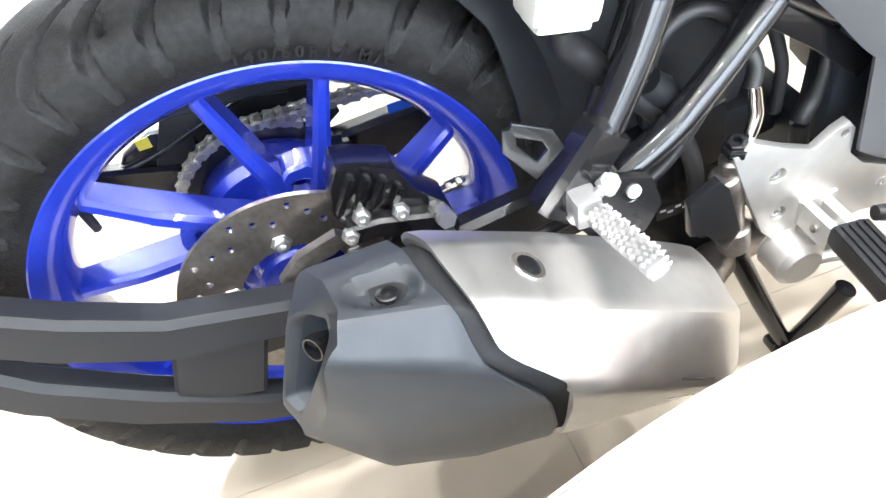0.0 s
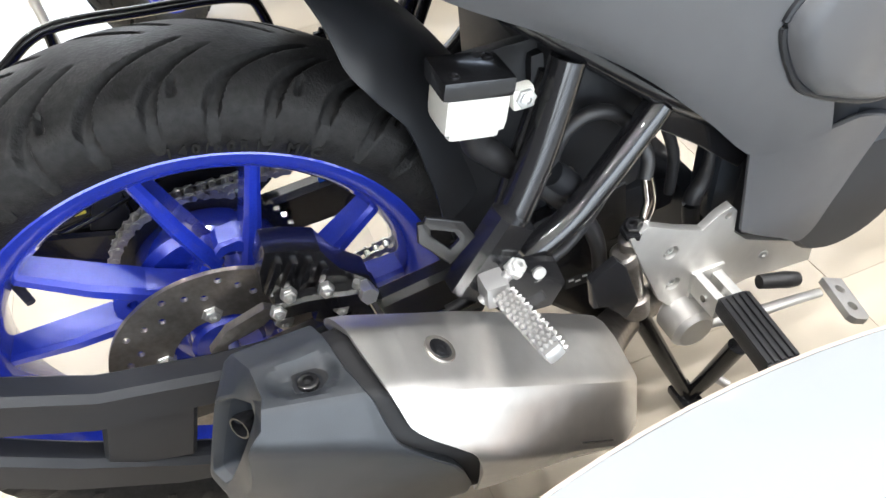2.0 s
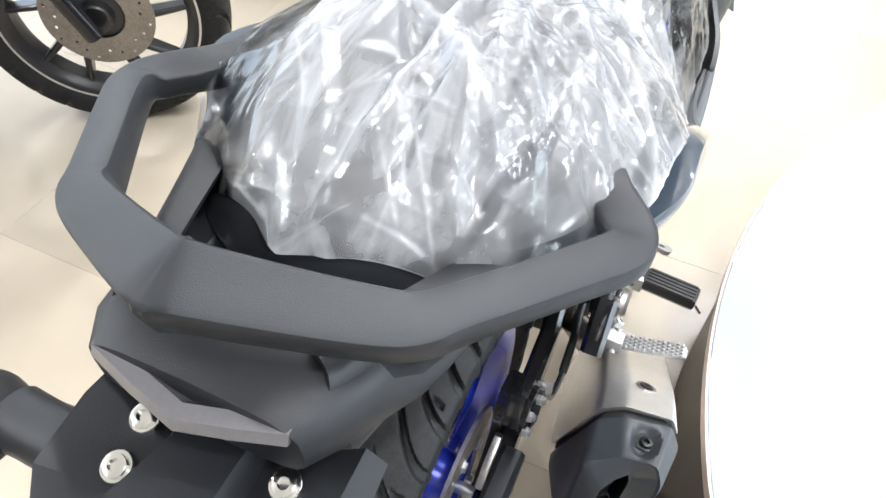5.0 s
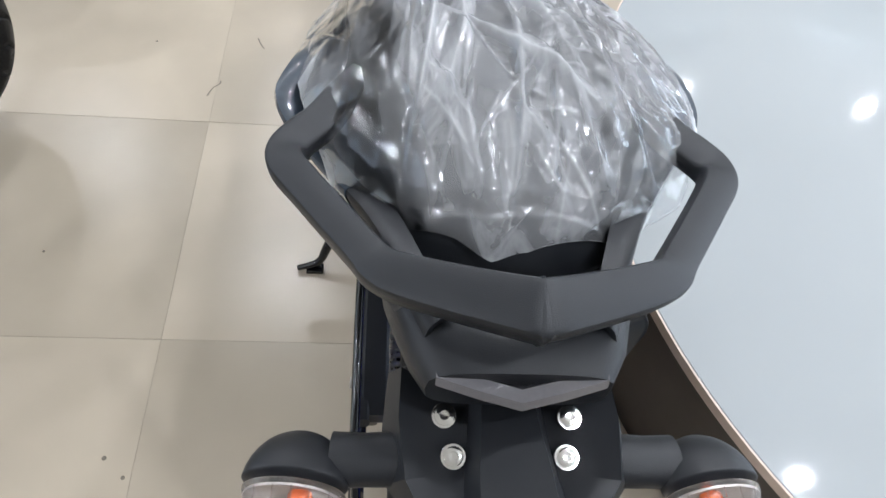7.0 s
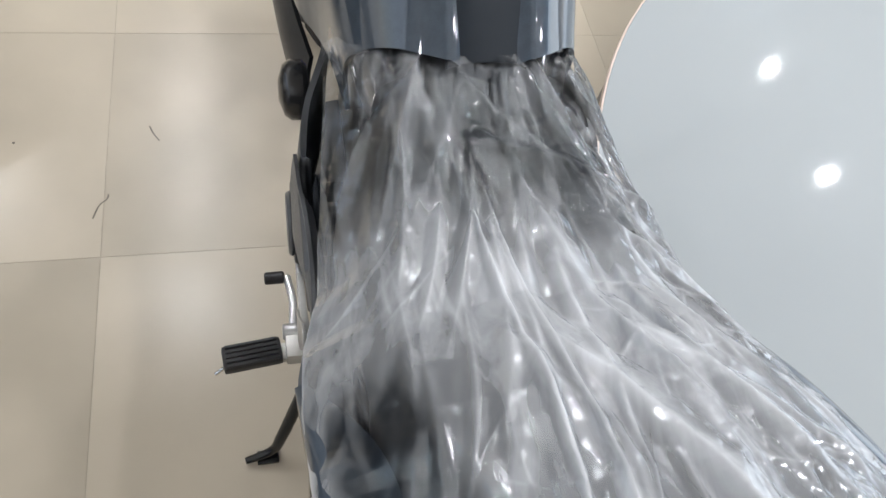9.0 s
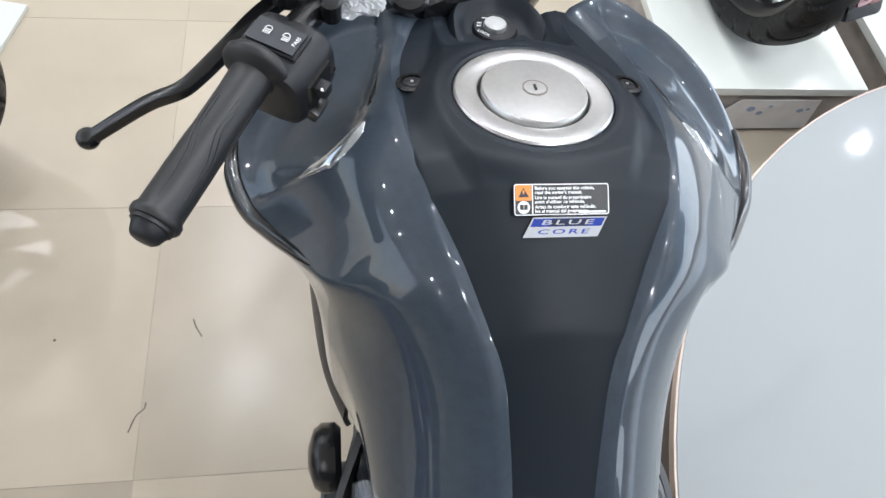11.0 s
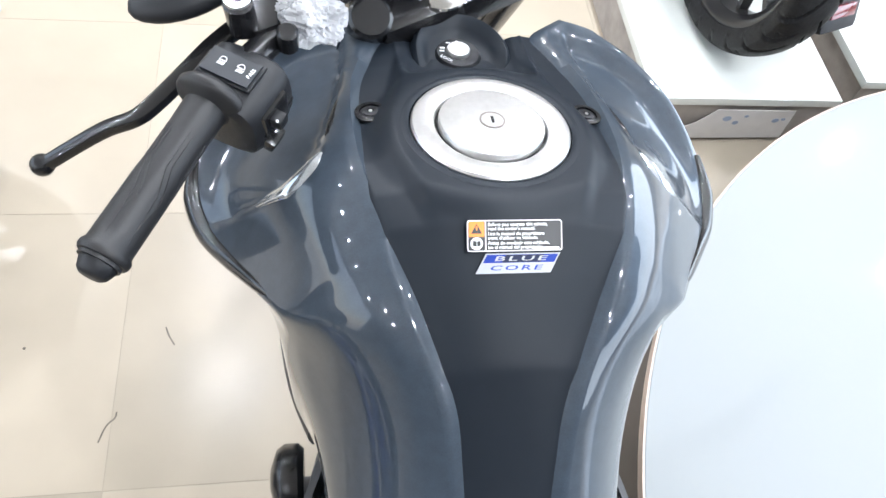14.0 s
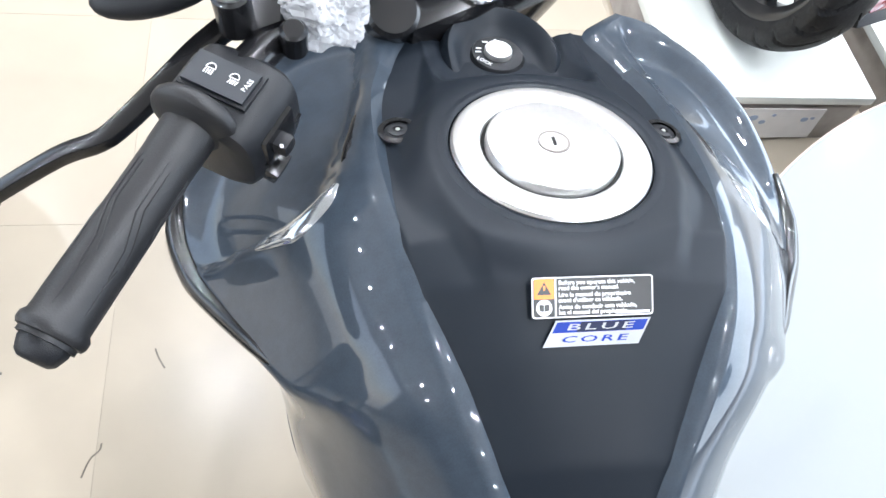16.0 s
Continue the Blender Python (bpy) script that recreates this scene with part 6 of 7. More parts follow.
rows = []
for y in np.linspace(0.512, 0.985, 170):
    e = rim_x(y) + 0.003
    rows.append([(e * s, y, tank_crown(e * s, y) - 0.0035 * ease((abs(s) - 0.965) / 0.035)) for s in np.linspace(-1, 1, 141)])
tank_top = part("tank_top_cover", shell(rows, -0.006), TANK_MATT, bike, "matt black tank top cover")


TANK = [  # y, then (x, z) from the seam outwards to the crease, and under it down the flank
    (0.500, [(0.040, 0.812), (0.058, 0.810), (0.080, 0.802), (0.102, 0.780), (0.116, 0.748), (0.112, 0.690)]),
    (0.545, [(0.040, 0.850), (0.060, 0.845), (0.084, 0.830), (0.107, 0.802), (0.121, 0.760), (0.116, 0.690)]),
    (0.594, [(0.041, 0.893), (0.062, 0.885), (0.088, 0.864), (0.112, 0.828), (0.127, 0.776), (0.121, 0.690)]),
    (0.635, [(0.049, 0.931), (0.070, 0.922), (0.097, 0.898), (0.119, 0.855), (0.134, 0.792), (0.128, 0.690)]),
    (0.675, [(0.068, 0.960), (0.092, 0.952), (0.120, 0.925), (0.132, 0.872), (0.143, 0.802), (0.138, 0.690)]),
    (0.706, [(0.080, 0.975), (0.108, 0.958), (0.146, 0.914), (0.146, 0.866), (0.151, 0.796), (0.147, 0.690)]),
    (0.749, [(0.091, 0.984), (0.130, 0.955), (0.176, 0.888), (0.165, 0.848), (0.161, 0.786), (0.158, 0.695)]),
    (0.800, [(0.102, 0.981), (0.150, 0.945), (0.212, 0.858), (0.192, 0.824), (0.168, 0.772), (0.162, 0.700)]),
    (0.850, [(0.106, 0.969), (0.160, 0.933), (0.237, 0.849), (0.218, 0.812), (0.180, 0.766), (0.168, 0.705)]),
    (0.900, [(0.104, 0.956), (0.152, 0.926), (0.236, 0.860), (0.222, 0.812), (0.186, 0.766), (0.172, 0.705)]),
    (0.945, [(0.093, 0.946), (0.140, 0.928), (0.211, 0.886), (0.206, 0.820), (0.184, 0.770), (0.170, 0.705)]),
    (0.980, [(0.082, 0.940), (0.117, 0.932), (0.174, 0.910), (0.176, 0.830), (0.165, 0.780), (0.160, 0.710)]),
    (1.002, [(0.104, 0.937), (0.116, 0.934), (0.136, 0.926), (0.142, 0.840), (0.140, 0.790), (0.138, 0.730)])]
LIP = [(0.192, 0.813), (0.178, 0.808), (0.160, 0.803), (0.147, 0.803), (0.136, 0.808), (0.128, 0.818), (0.121, 0.840), (0.114, 0.866), (0.107, 0.892), (0.101, 0.930), (0.097, 1.01)]


def lip_side(x, y):
    """Metres past the scoop's lip, forward of it positive."""
    best, sign = 9.0, 1.0
    for (ax, ay), (bx, by) in zip(LIP, LIP[1:]):
        ux, uy = bx - ax, by - ay
        f = min(max(((x - ax) * ux + (y - ay) * uy) / (ux * ux + uy * uy), 0), 1)
        d = math.hypot(x - ax - f * ux, y - ay - f * uy)
        if d < best:
            best, sign = d, (1.0 if (x - ax) * uy - (y - ay) * ux > 0 else -1.0)
    return best * sign


def tank_side():
    lines = [[(p[k][0], y, p[k][1]) for y, p in TANK] for k in range(6)]
    ys = np.linspace(0.512, 1.002, 120)
    cols = []
    for ln in lines:
        c = np.array([tuple(q) for q in curve_points(ln, 8)])
        cols.append(np.stack([np.interp(ys, c[:, 1], c[:, 0]), ys, np.interp(ys, c[:, 1], c[:, 2])], -1))
    cols = np.array(cols)
    cols[..., 1] += 0.085 * np.clip((cols[..., 0] - 0.036) / 0.095, 0, 1) ** 1.4 * np.clip(1 - (cols[..., 1] - 0.5) / 0.22, 0, 1)
    grid = []
    for k in range(len(ys)):
        p = [Vector(q) for q in cols[:, k]]
        sharp = ease((ys[k] - 0.64) / 0.10)
        soft = [Vector(q) for q in curve_points(p, 10)]
        # the skin breaks at the crease, where the wing begins
        hard = curve_points(p[:3], 10)[:-1] + curve_points(p[2:], 10)
        grid.append([tuple(a.lerp(b, sharp)) for a, b in zip(soft, hard)])
    # the inner edge runs on under the matt cover
    grid = np.array([[(r[0][0] - 0.010, r[0][1], r[0][2] - 0.008)] + r for r in grid])
    edge = cols[2]
    for i in range(grid.shape[0]):
        for k in range(22):
            x, y, z = grid[i, k]
            d = lip_side(x, y)
            if d > 0 and y > 0.79:
                grid[i, k, 2] -= 0.015 * ease(d / 0.006) * ease((edge[i][0] - x) / 0.035) * ease((1.0 - y) / 0.03)
    return grid


inner_tank = [section(y, w, t, b, 0.6) for y, w, t, b in ((0.53, 0.10, 0.79, 0.68), (0.62, 0.12, 0.86, 0.68), (0.72, 0.13, 0.93, 0.68), (0.84, 0.15, 0.94, 0.70), (0.93, 0.13, 0.92, 0.72), (1.02, 0.09, 0.89, 0.74))]
part("fuel_tank", loft(inner_tank), BLACK_STEEL, bike, "black fuel tank under its covers")
SIDE = tank_side()


def on_side(x, y, lift):
    """A point over the tank's side cover."""
    top = SIDE[:, :22].reshape(-1, 3)
    near = top[np.argsort((top[:, 0] - x) ** 2 + (top[:, 1] - y) ** 2)[:6]]
    return (x, y, float(near[:, 2].max()) + lift)


for ob in panel("tank_side", SIDE, 0.005, GREY_PAINT, "glossy metallic grey tank cover with a flared wing", angle=50, flare=0.010):
    s = 1 if ob.data.vertices[0].co.x > 0 else -1
    # the paint's highlight along the scoop's lip, drawn as a pale metal bar
    line = [on_side(x, y, 0.0015) for x, y in ((0.178, 0.8075), (0.167, 0.804), (0.153, 0.8005), (0.142, 0.8025), (0.133, 0.809), (0.127, 0.819))]
    blade = tube([(s * x, y, z) for x, y, z in line], [0.002, 0.0060, 0.0080, 0.0080, 0.0065, 0.002], 14, flat=0.55)
    part("intake_lip", blade, LIP_HIGHLIGHT, ob, "lip of the air scoop, its highlight painted on as a pale bar")
    line = [on_side(x, y, -0.001) for x, y in ((0.106, 0.896), (0.112, 0.872), (0.118, 0.848), (0.124, 0.826))]
    slot = tube([(s * x, y, z) for x, y, z in line], [0.002, 0.0050, 0.0050, 0.002], 12, flat=0.6)
    part("intake_slot", slot, FRAME_BLACK, ob)
    up = Vector((s * 0.12, 0.22, 1)).normalized()
    seat_of_bolt = Vector((s * 0.0885, 0.8580, tank_crown(0.0885, 0.8580) + 0.0016))
    bolt_at(ob, seat_of_bolt, up, 0.0062, 0.0020, SCREW_BLACK, "tank_bolt", "round")
    part("bolt_socket", turned([(0, 0.0018), (0.0016, 0.0018), (0.0016, 0.0023), (0, 0.0023)], along(seat_of_bolt, seat_of_bolt + up), 6), BRIGHT_ALU, ob)
    part("bolt_well", turned([(0.0090, 0.0), (0.0126, 0.0), (0.0126, 0.0014), (0.0090, 0.0018)], along(seat_of_bolt, seat_of_bolt + up), 24), BLACK_STEEL, ob)
    wing_low = tube([(s * x, y, z) for x, y, z in ((0.238 + 0.010 * (s > 0), 0.900, 0.863), (0.239 + 0.010 * (s > 0), 0.860, 0.853), (0.225 + 0.010 * (s > 0), 0.820, 0.855), (0.202 + 0.009 * (s > 0), 0.786, 0.868), (0.177 + 0.006 * (s > 0), 0.751, 0.889), (0.152, 0.716, 0.911))], [0.004, 0.009, 0.009, 0.008, 0.006, 0.001], 12, flat=1.1)
    part("wing_underside", wing_low, FRAME_BLACK, ob, "gloss black trim under the wing's edge")

# Filler collar and cap
CAP_M = pose(0, 0.8275, 0.9905, -12)
collar = turned([(0.0626, -0.030), (0.0626, 0.0004), (0.0640, 0.0014), (0.0664, 0.0014), (0.0700, 0.0004), (0.0716, -0.0030), (0.0716, -0.030)], CAP_M, 72)
part("filler_collar", collar, TANK_MATT, bike, "matt black filler surround")
ring = turned([(0.0, -0.012), (0.0615, -0.012), (0.0615, 0.0005), (0.0600, 0.0022), (0.0560, 0.0026), (0.0500, 0.0020), (0.0440, 0.0016), (0.0434, 0.0010), (0.0430, -0.004), (0.0, -0.004)], CAP_M, 80)
fuel_cap = part("fuel_cap", ring, BRIGHT_ALU, bike, "bare aluminium fuel cap with a key slot")
part("cap_lid", turned([(0, -0.006), (0.0408, -0.006), (0.0408, 0.0042), (0.0398, 0.0054), (0.0, 0.0062)], CAP_M, 72), BRIGHT_ALU, fuel_cap)
part("cap_gap", turned([(0.0405, -0.003), (0.0432, -0.003), (0.0432, -0.0008), (0.0405, -0.0008)], CAP_M, 64), BLACK_STEEL, fuel_cap)
part("lock_ring", turned([(0.0085, 0.0055), (0.0098, 0.0055), (0.0098, 0.0067), (0.0085, 0.0067)], CAP_M, 40), DISC_STEEL, fuel_cap)
part("lock_face", turned([(0, 0.005), (0.0085, 0.005), (0.0085, 0.0066), (0, 0.0067)], CAP_M, 40), BRIGHT_ALU, fuel_cap)
slot = box(0, 0, 0.0068, 0.0020, 0.0075, 0.0006)
slot.transform(CAP_M)
part("key_slot", slot, BLACK_STEEL, fuel_cap)

# Ignition lock in its hooded surround
IGN = pose(-0.001, 0.964, 0.934, -6)
rings = []
for d, base, lift in ((0.40, 0.931, 0.0), (0.58, 0.931, 0.001), (0.70, 0.931, 0.006), (0.80, 0.931, 0.012), (0.88, 0.931, 0.014), (0.96, 0.930, 0.011), (1.03, 0.926, 0.002), (1.08, 0.915, 0.0), (1.14, 0.880, 0.0)):
    ring = []
    for k in range(72):
        a = 2 * math.pi * k / 72
        ring.append((0.047 * d * math.cos(a), 0.957 + 0.051 * d * math.sin(a), base + lift * ease((math.sin(a) + 0.80) / 0.9)))
    rings.append(ring)
hood = loft(rings, cap=False)
part("ignition_surround", hood, TANK_MATT, bike, "matt black hooded ignition surround")
base = turned([(0, -0.04), (0.0215, -0.04), (0.0215, -0.003), (0.0195, 0.0), (0.0, 0.0)], IGN, 40)
ignition = part("ignition_lock", base, BLACK_PLASTIC, bike, "black ignition lock with worn steel barrel")
part("barrel", turned([(0, 0), (0.0108, 0), (0.0108, 0.003), (0.0100, 0.0042), (0, 0.0044)], IGN, 36), BRIGHT_ALU, ignition)


def decal(parent, words, size, m, material, name="lettering", spacing=1.0):
    bm = flat_text(words, size, 0.0002, spacing)
    bm.transform(m)
    return part(name, bm, material, parent, smooth=False)


decal(ignition, "LOCK", 0.0048, IGN @ pose(-0.0118, -0.0098, 0.0003, 0, 0, -40), LABEL_WHITE)
decal(ignition, "o", 0.0058, IGN @ pose(0.0005, 0.0150, 0.0003), LABEL_WHITE)
for k, a in enumerate((122, 160, 176)):
    bm = box(0.0150 * math.cos(radians(a)), 0.0150 * math.sin(radians(a)), 0.0004, 0.0042, 0.0014, 0.0003, m=None)
    bm.transform(IGN)
    part("lock_mark", bm, LABEL_WHITE, ignition, smooth=False)


# Labels on the tank
def on_tank(u, v):
    """A frame on the tank's centre line: u across, v metres along the slope from the label's middle."""
    return pose(0.001, 0.7255, 0.9982, 31) @ pose(u, v, 0)


def rounded(w, h, r, k=5):
    out = []
    for cx, cy, a0 in ((w / 2 - r, h / 2 - r, 0), (-w / 2 + r, h / 2 - r, 90), (-w / 2 + r, -h / 2 + r, 180), (w / 2 - r, -h / 2 + r, 270)):
        out += [(cx + r * math.cos(radians(a0 + 90 * i / k)), cy + r * math.sin(radians(a0 + 90 * i / k))) for i in range(k + 1)]
    return out


def flat(parent, outline, m, material, name, thick=0.00025):
    return part(name, plate(outline, thick, m, 0), material, parent, smooth=False)


caution = flat(tank_top, rounded(0.0665, 0.0212, 0.0018), on_tank(0, 0), LABEL_WHITE, "caution_label", 0.0005)
caution["label"] = "black caution label in three languages"
flat(tank_top, rounded(0.0650, 0.0198, 0.0014), on_tank(0, 0) @ pose(0, 0, 0.0004), LABEL_BLACK, "label_ground")
flat(tank_top, rounded(0.0108, 0.0104, 0.0006), on_tank(-0.0268, 0.0046) @ pose(0, 0, 0.0006), LABEL_ORANGE, "warning_square")
flat(tank_top, [(-0.0038, -0.0030), (0.0038, -0.0030), (0, 0.0036)], on_tank(-0.0268, 0.0046) @ pose(0, 0, 0.0008), LABEL_BLACK, "warning_triangle")
flat(tank_top, [(-0.0004, -0.0008), (0.0004, -0.0008), (0.0006, 0.0018), (-0.0006, 0.0018)], on_tank(-0.0268, 0.0046) @ pose(0, 0, 0.0010), LABEL_ORANGE, "exclamation")
flat(tank_top, [(0.0043 * math.cos(2 * math.pi * i / 24), 0.0043 * math.sin(2 * math.pi * i / 24)) for i in range(24)], on_tank(-0.0268, -0.0052) @ pose(0, 0, 0.0006), LABEL_WHITE, "manual_disc")
for s in (-1, 1):
    flat(tank_top, [(s * 0.0002, -0.0018), (s * 0.0026, -0.0014), (s * 0.0026, 0.0020), (s * 0.0002, 0.0016)][::s], on_tank(-0.0268, -0.0052) @ pose(0, 0, 0.0009), LABEL_BLACK, "book_page")
flat(tank_top, [(-0.0004, -0.0098), (0.0004, -0.0098), (0.0004, 0.0098), (-0.0004, 0.0098)], on_tank(-0.0206, 0) @ pose(0, 0, 0.0006), LABEL_WHITE, "label_rule")
LINES = ("Before you operate this vehicle,", "read the owner's manual.", "Lire le manuel du propri\u00e9taire", "avant d'utiliser ce v\u00e9hicule.", "Antes de conducir este veh\u00edculo,", "lea el manual del propietario.")
for k, line in enumerate(LINES):
    cu = bpy.data.curves.new("words", "FONT")
    cu.body, cu.size, cu.align_x, cu.extrude, cu.offset, cu.resolution_u = line, 0.00325, "LEFT", 0.0001, 0.00006, 2
    tmp = bpy.data.objects.new("words", cu)
    me = bpy.data.meshes.new_from_object(tmp)
    bm = bmesh.new()
    bm.from_mesh(me)
    bpy.data.objects.remove(tmp)
    bpy.data.curves.remove(cu)
    bpy.data.meshes.remove(me)
    bm.transform(on_tank(-0.0190, 0.0066 - 0.00285 * k - 0.0006 * (k // 2)) @ pose(0, 0, 0.0007))
    part("label_line", bm, LABEL_WHITE, tank_top, smooth=False)
flat(tank_top, [(0.012, -0.0094), (0.031, -0.0094), (0.031, -0.0080), (0.012, -0.0080)], on_tank(0, 0) @ pose(0, 0, 0.0006), LABEL_WHITE, "code_bar")

# Slanted badge below: a blue band over a silver one
B = on_tank(0.002, -0.0188)
BADGE_SILVER = mat("badge_silver", (0.27, 0.28, 0.30), 0.35, 0.3)
BADGE_BLUE = mat("badge_blue", (0.006, 0.028, 0.24), 0.4, spec=0.2)
BADGE_NAVY = mat("badge_navy", (0.008, 0.012, 0.04), 0.4, spec=0.2)


def slant(x0, x1, y0, y1):
    return [(x0 + y0 * 0.55, y0), (x1 + y0 * 0.55, y0), (x1 + y1 * 0.55, y1), (x0 + y1 * 0.55, y1)]


flat(tank_top, slant(-0.0262, 0.0262, -0.0068, 0.0068), B, BADGE_SILVER, "badge", 0.0005)
flat(tank_top, slant(-0.0250, 0.0250, 0.0004, 0.0059), B @ pose(0, 0, 0.0004), BADGE_BLUE, "badge_band")
flat(tank_top, slant(-0.0120, 0.0150, 0.0006, 0.0057), B @ pose(0, 0, 0.0006), BADGE_NAVY, "badge_panel")
for words, v, ink, lift in (("BLUE", 0.0031, BADGE_SILVER, 0.0009), ("CORE", -0.0032, BADGE_BLUE, 0.0010)):
    bm = flat_text(words, 0.0046, 0.0001, 1.25, 0.00004)
    wide = max(q.co.x for q in bm.verts) - min(q.co.x for q in bm.verts)
    for q in bm.verts:
        q.co.x = q.co.x * 0.036 / wide + 0.55 * (q.co.y + v)
        q.co.y += v
    bm.transform(B @ pose(0, 0, lift))
    part("badge_lettering", bm, ink, tank_top, smooth=False)

# Handlebar, turned to the left lock
GRIP0, GRIP1 = Vector((-0.266, 0.722, 0.983)), Vector((-0.206, 0.835, 1.000))
axis = (GRIP1 - GRIP0).normalized()
bars = tube([GRIP0 + axis * 0.01, GRIP1, (-0.150, 0.915, 1.004), (-0.112, 0.972, 0.988), (-0.05, 1.025, 0.985), (0.05, 1.075, 0.985), (0.12, 1.105, 1.0), (0.20, 1.14, 1.01), (0.30, 1.20, 1.0)], 0.011, 18)
handlebar = part("handlebar", bars, BLACK_STEEL, bike, "black steel handlebar on full left lock")
gm = along(GRIP0, GRIP1)
prof = [(0.0, -0.003), (0.0165, -0.003), (0.0165, -0.0005), (0.0185, 0.0), (0.0198, 0.002), (0.0198, 0.0055), (0.0178, 0.008), (0.0172, 0.02), (0.0170, 0.06), (0.0170, 0.108), (0.0174, 0.112), (0.0176, 0.1265), (0.0190, 0.1285), (0.0245, 0.1305), (0.0262, 0.133), (0.0262, 0.137), (0.024, 0.140), (0.0, 0.140)]
prof = [(r * (0.89 if z < 0.128 else 1.0), z) for r, z in prof]
grip = part("grip", turned(prof, gm, 36), SOFT_RUBBER, handlebar, "black ribbed rubber grip")
ribs = bmesh.new()
for k in range(6):
    for lag, pairs in ((0.0, ((0.0, 0.100), (0.0, 0.070), (0.42, 0.050), (0.50, 0.034))), (0.22, ((0.0, 0.096), (0.0, 0.072), (0.42, 0.052), (0.50, 0.044))), (0.30, ((0.30, 0.040), (0.22, 0.030), (0.22, 0.013)))):
        pts = []
        for (a0, z0), (a1, z1) in zip(pairs, pairs[1:]):
            pts += [(a0 + (a1 - a0) * q / 4, z0 + (z1 - z0) * q / 4) for q in range(4)]
        pts.append(pairs[-1])
        turn = 2 * math.pi * k / 6 + lag
        tube([gm @ Vector((0.0152 * math.cos(turn + a), 0.0152 * math.sin(turn + a), z)) for a, z in pts], 0.0006, 6, 1, bm=ribs)
part("grip_ribs", ribs, SOFT_RUBBER, handlebar)
end = turned([(0, -0.013), (0.0078, -0.013), (0.0105, -0.0110), (0.0128, -0.005), (0.0128, -0.002), (0, -0.002)], gm, 9)
part("bar_end", end, BLACK_PLASTIC, handlebar)


# Switch housing: local x across the bar, y along it, z up
SW = Matrix.Translation((-0.187, 0.860, 0.986)) @ Matrix(((0.86, 0.50, -0.06), (-0.50, 0.86, -0.10), (0.0, 0.115, 0.99))).to_4x4()


def switchgear():
    rings = []
    for f, k in ((-0.030, 0.74), (-0.027, 0.90), (-0.018, 1.0), (0.012, 1.0), (0.022, 0.94), (0.026, 0.80)):
        ring = []
        for q in range(28):
            c, sn = math.cos(2 * math.pi * q / 28), math.sin(2 * math.pi * q / 28)
            ring.append(SW @ Vector((0.001 + 0.033 * k * abs(c) ** 0.55 * (1 if c > 0 else -1), f, -0.002 + 0.030 * k * abs(sn) ** 0.60 * (1 if sn > 0 else -1))))
        rings.append(ring)
    ob = part("switchgear", loft(rings), BLACK_PLASTIC, handlebar, "black switch housing with headlight switch", angle=30)
    seam = box(0, 0.0, -0.006, 0.0685, 0.040, 0.0012, 0)
    seam.transform(SW)
    part("seam", seam, BLACK_STEEL, ob, smooth=False)
    rock = loft([[(x, v, 0.026) for x, v in ((-0.019, -0.0105), (0.019, -0.0105), (0.019, 0.0105), (-0.019, 0.0105))], [(-0.019, -0.0105, 0.0325), (0.019, -0.0105, 0.0315), (0.019, 0.0105, 0.0315), (-0.019, 0.0105, 0.0325)]])
    soften(rock, 0.002, 2)
    rock.transform(SW)
    part("rocker", rock, MATTE_BLACK, ob)
    rim = plate([(-0.0215, -0.0125), (0.0215, -0.0125), (0.0215, 0.0125), (-0.0215, 0.0125)], 0.002, SW @ pose(0, 0, 0.0277), 0.0006)
    part("rocker_rim", rim, BLACK_PLASTIC, ob)
    for k, x in enumerate((-0.0075, 0.0070)):
        f = SW @ pose(x, 0.0015, 0.0328 if k == 0 else 0.0324)
        arch = [(0.0028 * math.cos(radians(a)), 0.0034 * math.sin(radians(a))) for a in range(0, 181, 20)]
        part("headlight_mark", tube([tuple(f @ Vector((p, q, 0))) for p, q in arch] + [tuple(f @ Vector((0.0028, 0, 0)))], 0.00035, 6, 1), LABEL_WHITE, ob, smooth=False)
        for q in range(4):
            bm = box(-0.0022 + 0.0015 * q + (0.0006 if k else 0), -0.0024, 0, 0.0007, 0.0030, 0.0004, m=pose(0, 0, 0, 0, 0, -14 if k else 0))
            bm.transform(f)
            part("beam_mark", bm, LABEL_WHITE, ob, smooth=False)
    bm = flat_text("PASS", 0.0042, 0.0002)
    bm.transform(SW @ pose(0.0158, 0.0010, 0.0322, 0, 0, 84))
    part("lettering", bm, LABEL_WHITE, ob, smooth=False)
    # indicator switch and horn button on the inner face
    well = box(0.0330, -0.004, 0.002, 0.006, 0.030, 0.024, 0.004)
    well.transform(SW)
    part("switch_well", well, BLACK_STEEL, ob)
    knob = box(0.0385, -0.008, 0.004, 0.012, 0.011, 0.010, 0.003)
    knob.transform(SW)
    part("indicator_switch", knob, BLACK_PLASTIC, ob)
    horn_b = box(0.033, -0.012, -0.018, 0.013, 0.018, 0.013, 0.004, m=pose(0, 0, 0, 0, 20, 0))
    horn_b.transform(SW)
    part("horn_button", horn_b, BLACK_STEEL, ob)
    for x, y2, z2 in ((0.0262, 0.010, 0.0200), (0.0262, -0.010, 0.0200), (0.0415, -0.0125, 0.0095)):
        bm = plate([(-0.0016, 0), (0, -0.0014), (0.0016, 0), (0, 0.0014)], 0.0003, SW @ pose(x, y2, z2, 0, 45), 0)
        part("arrow_mark", bm, LABEL_WHITE, ob, smooth=False)


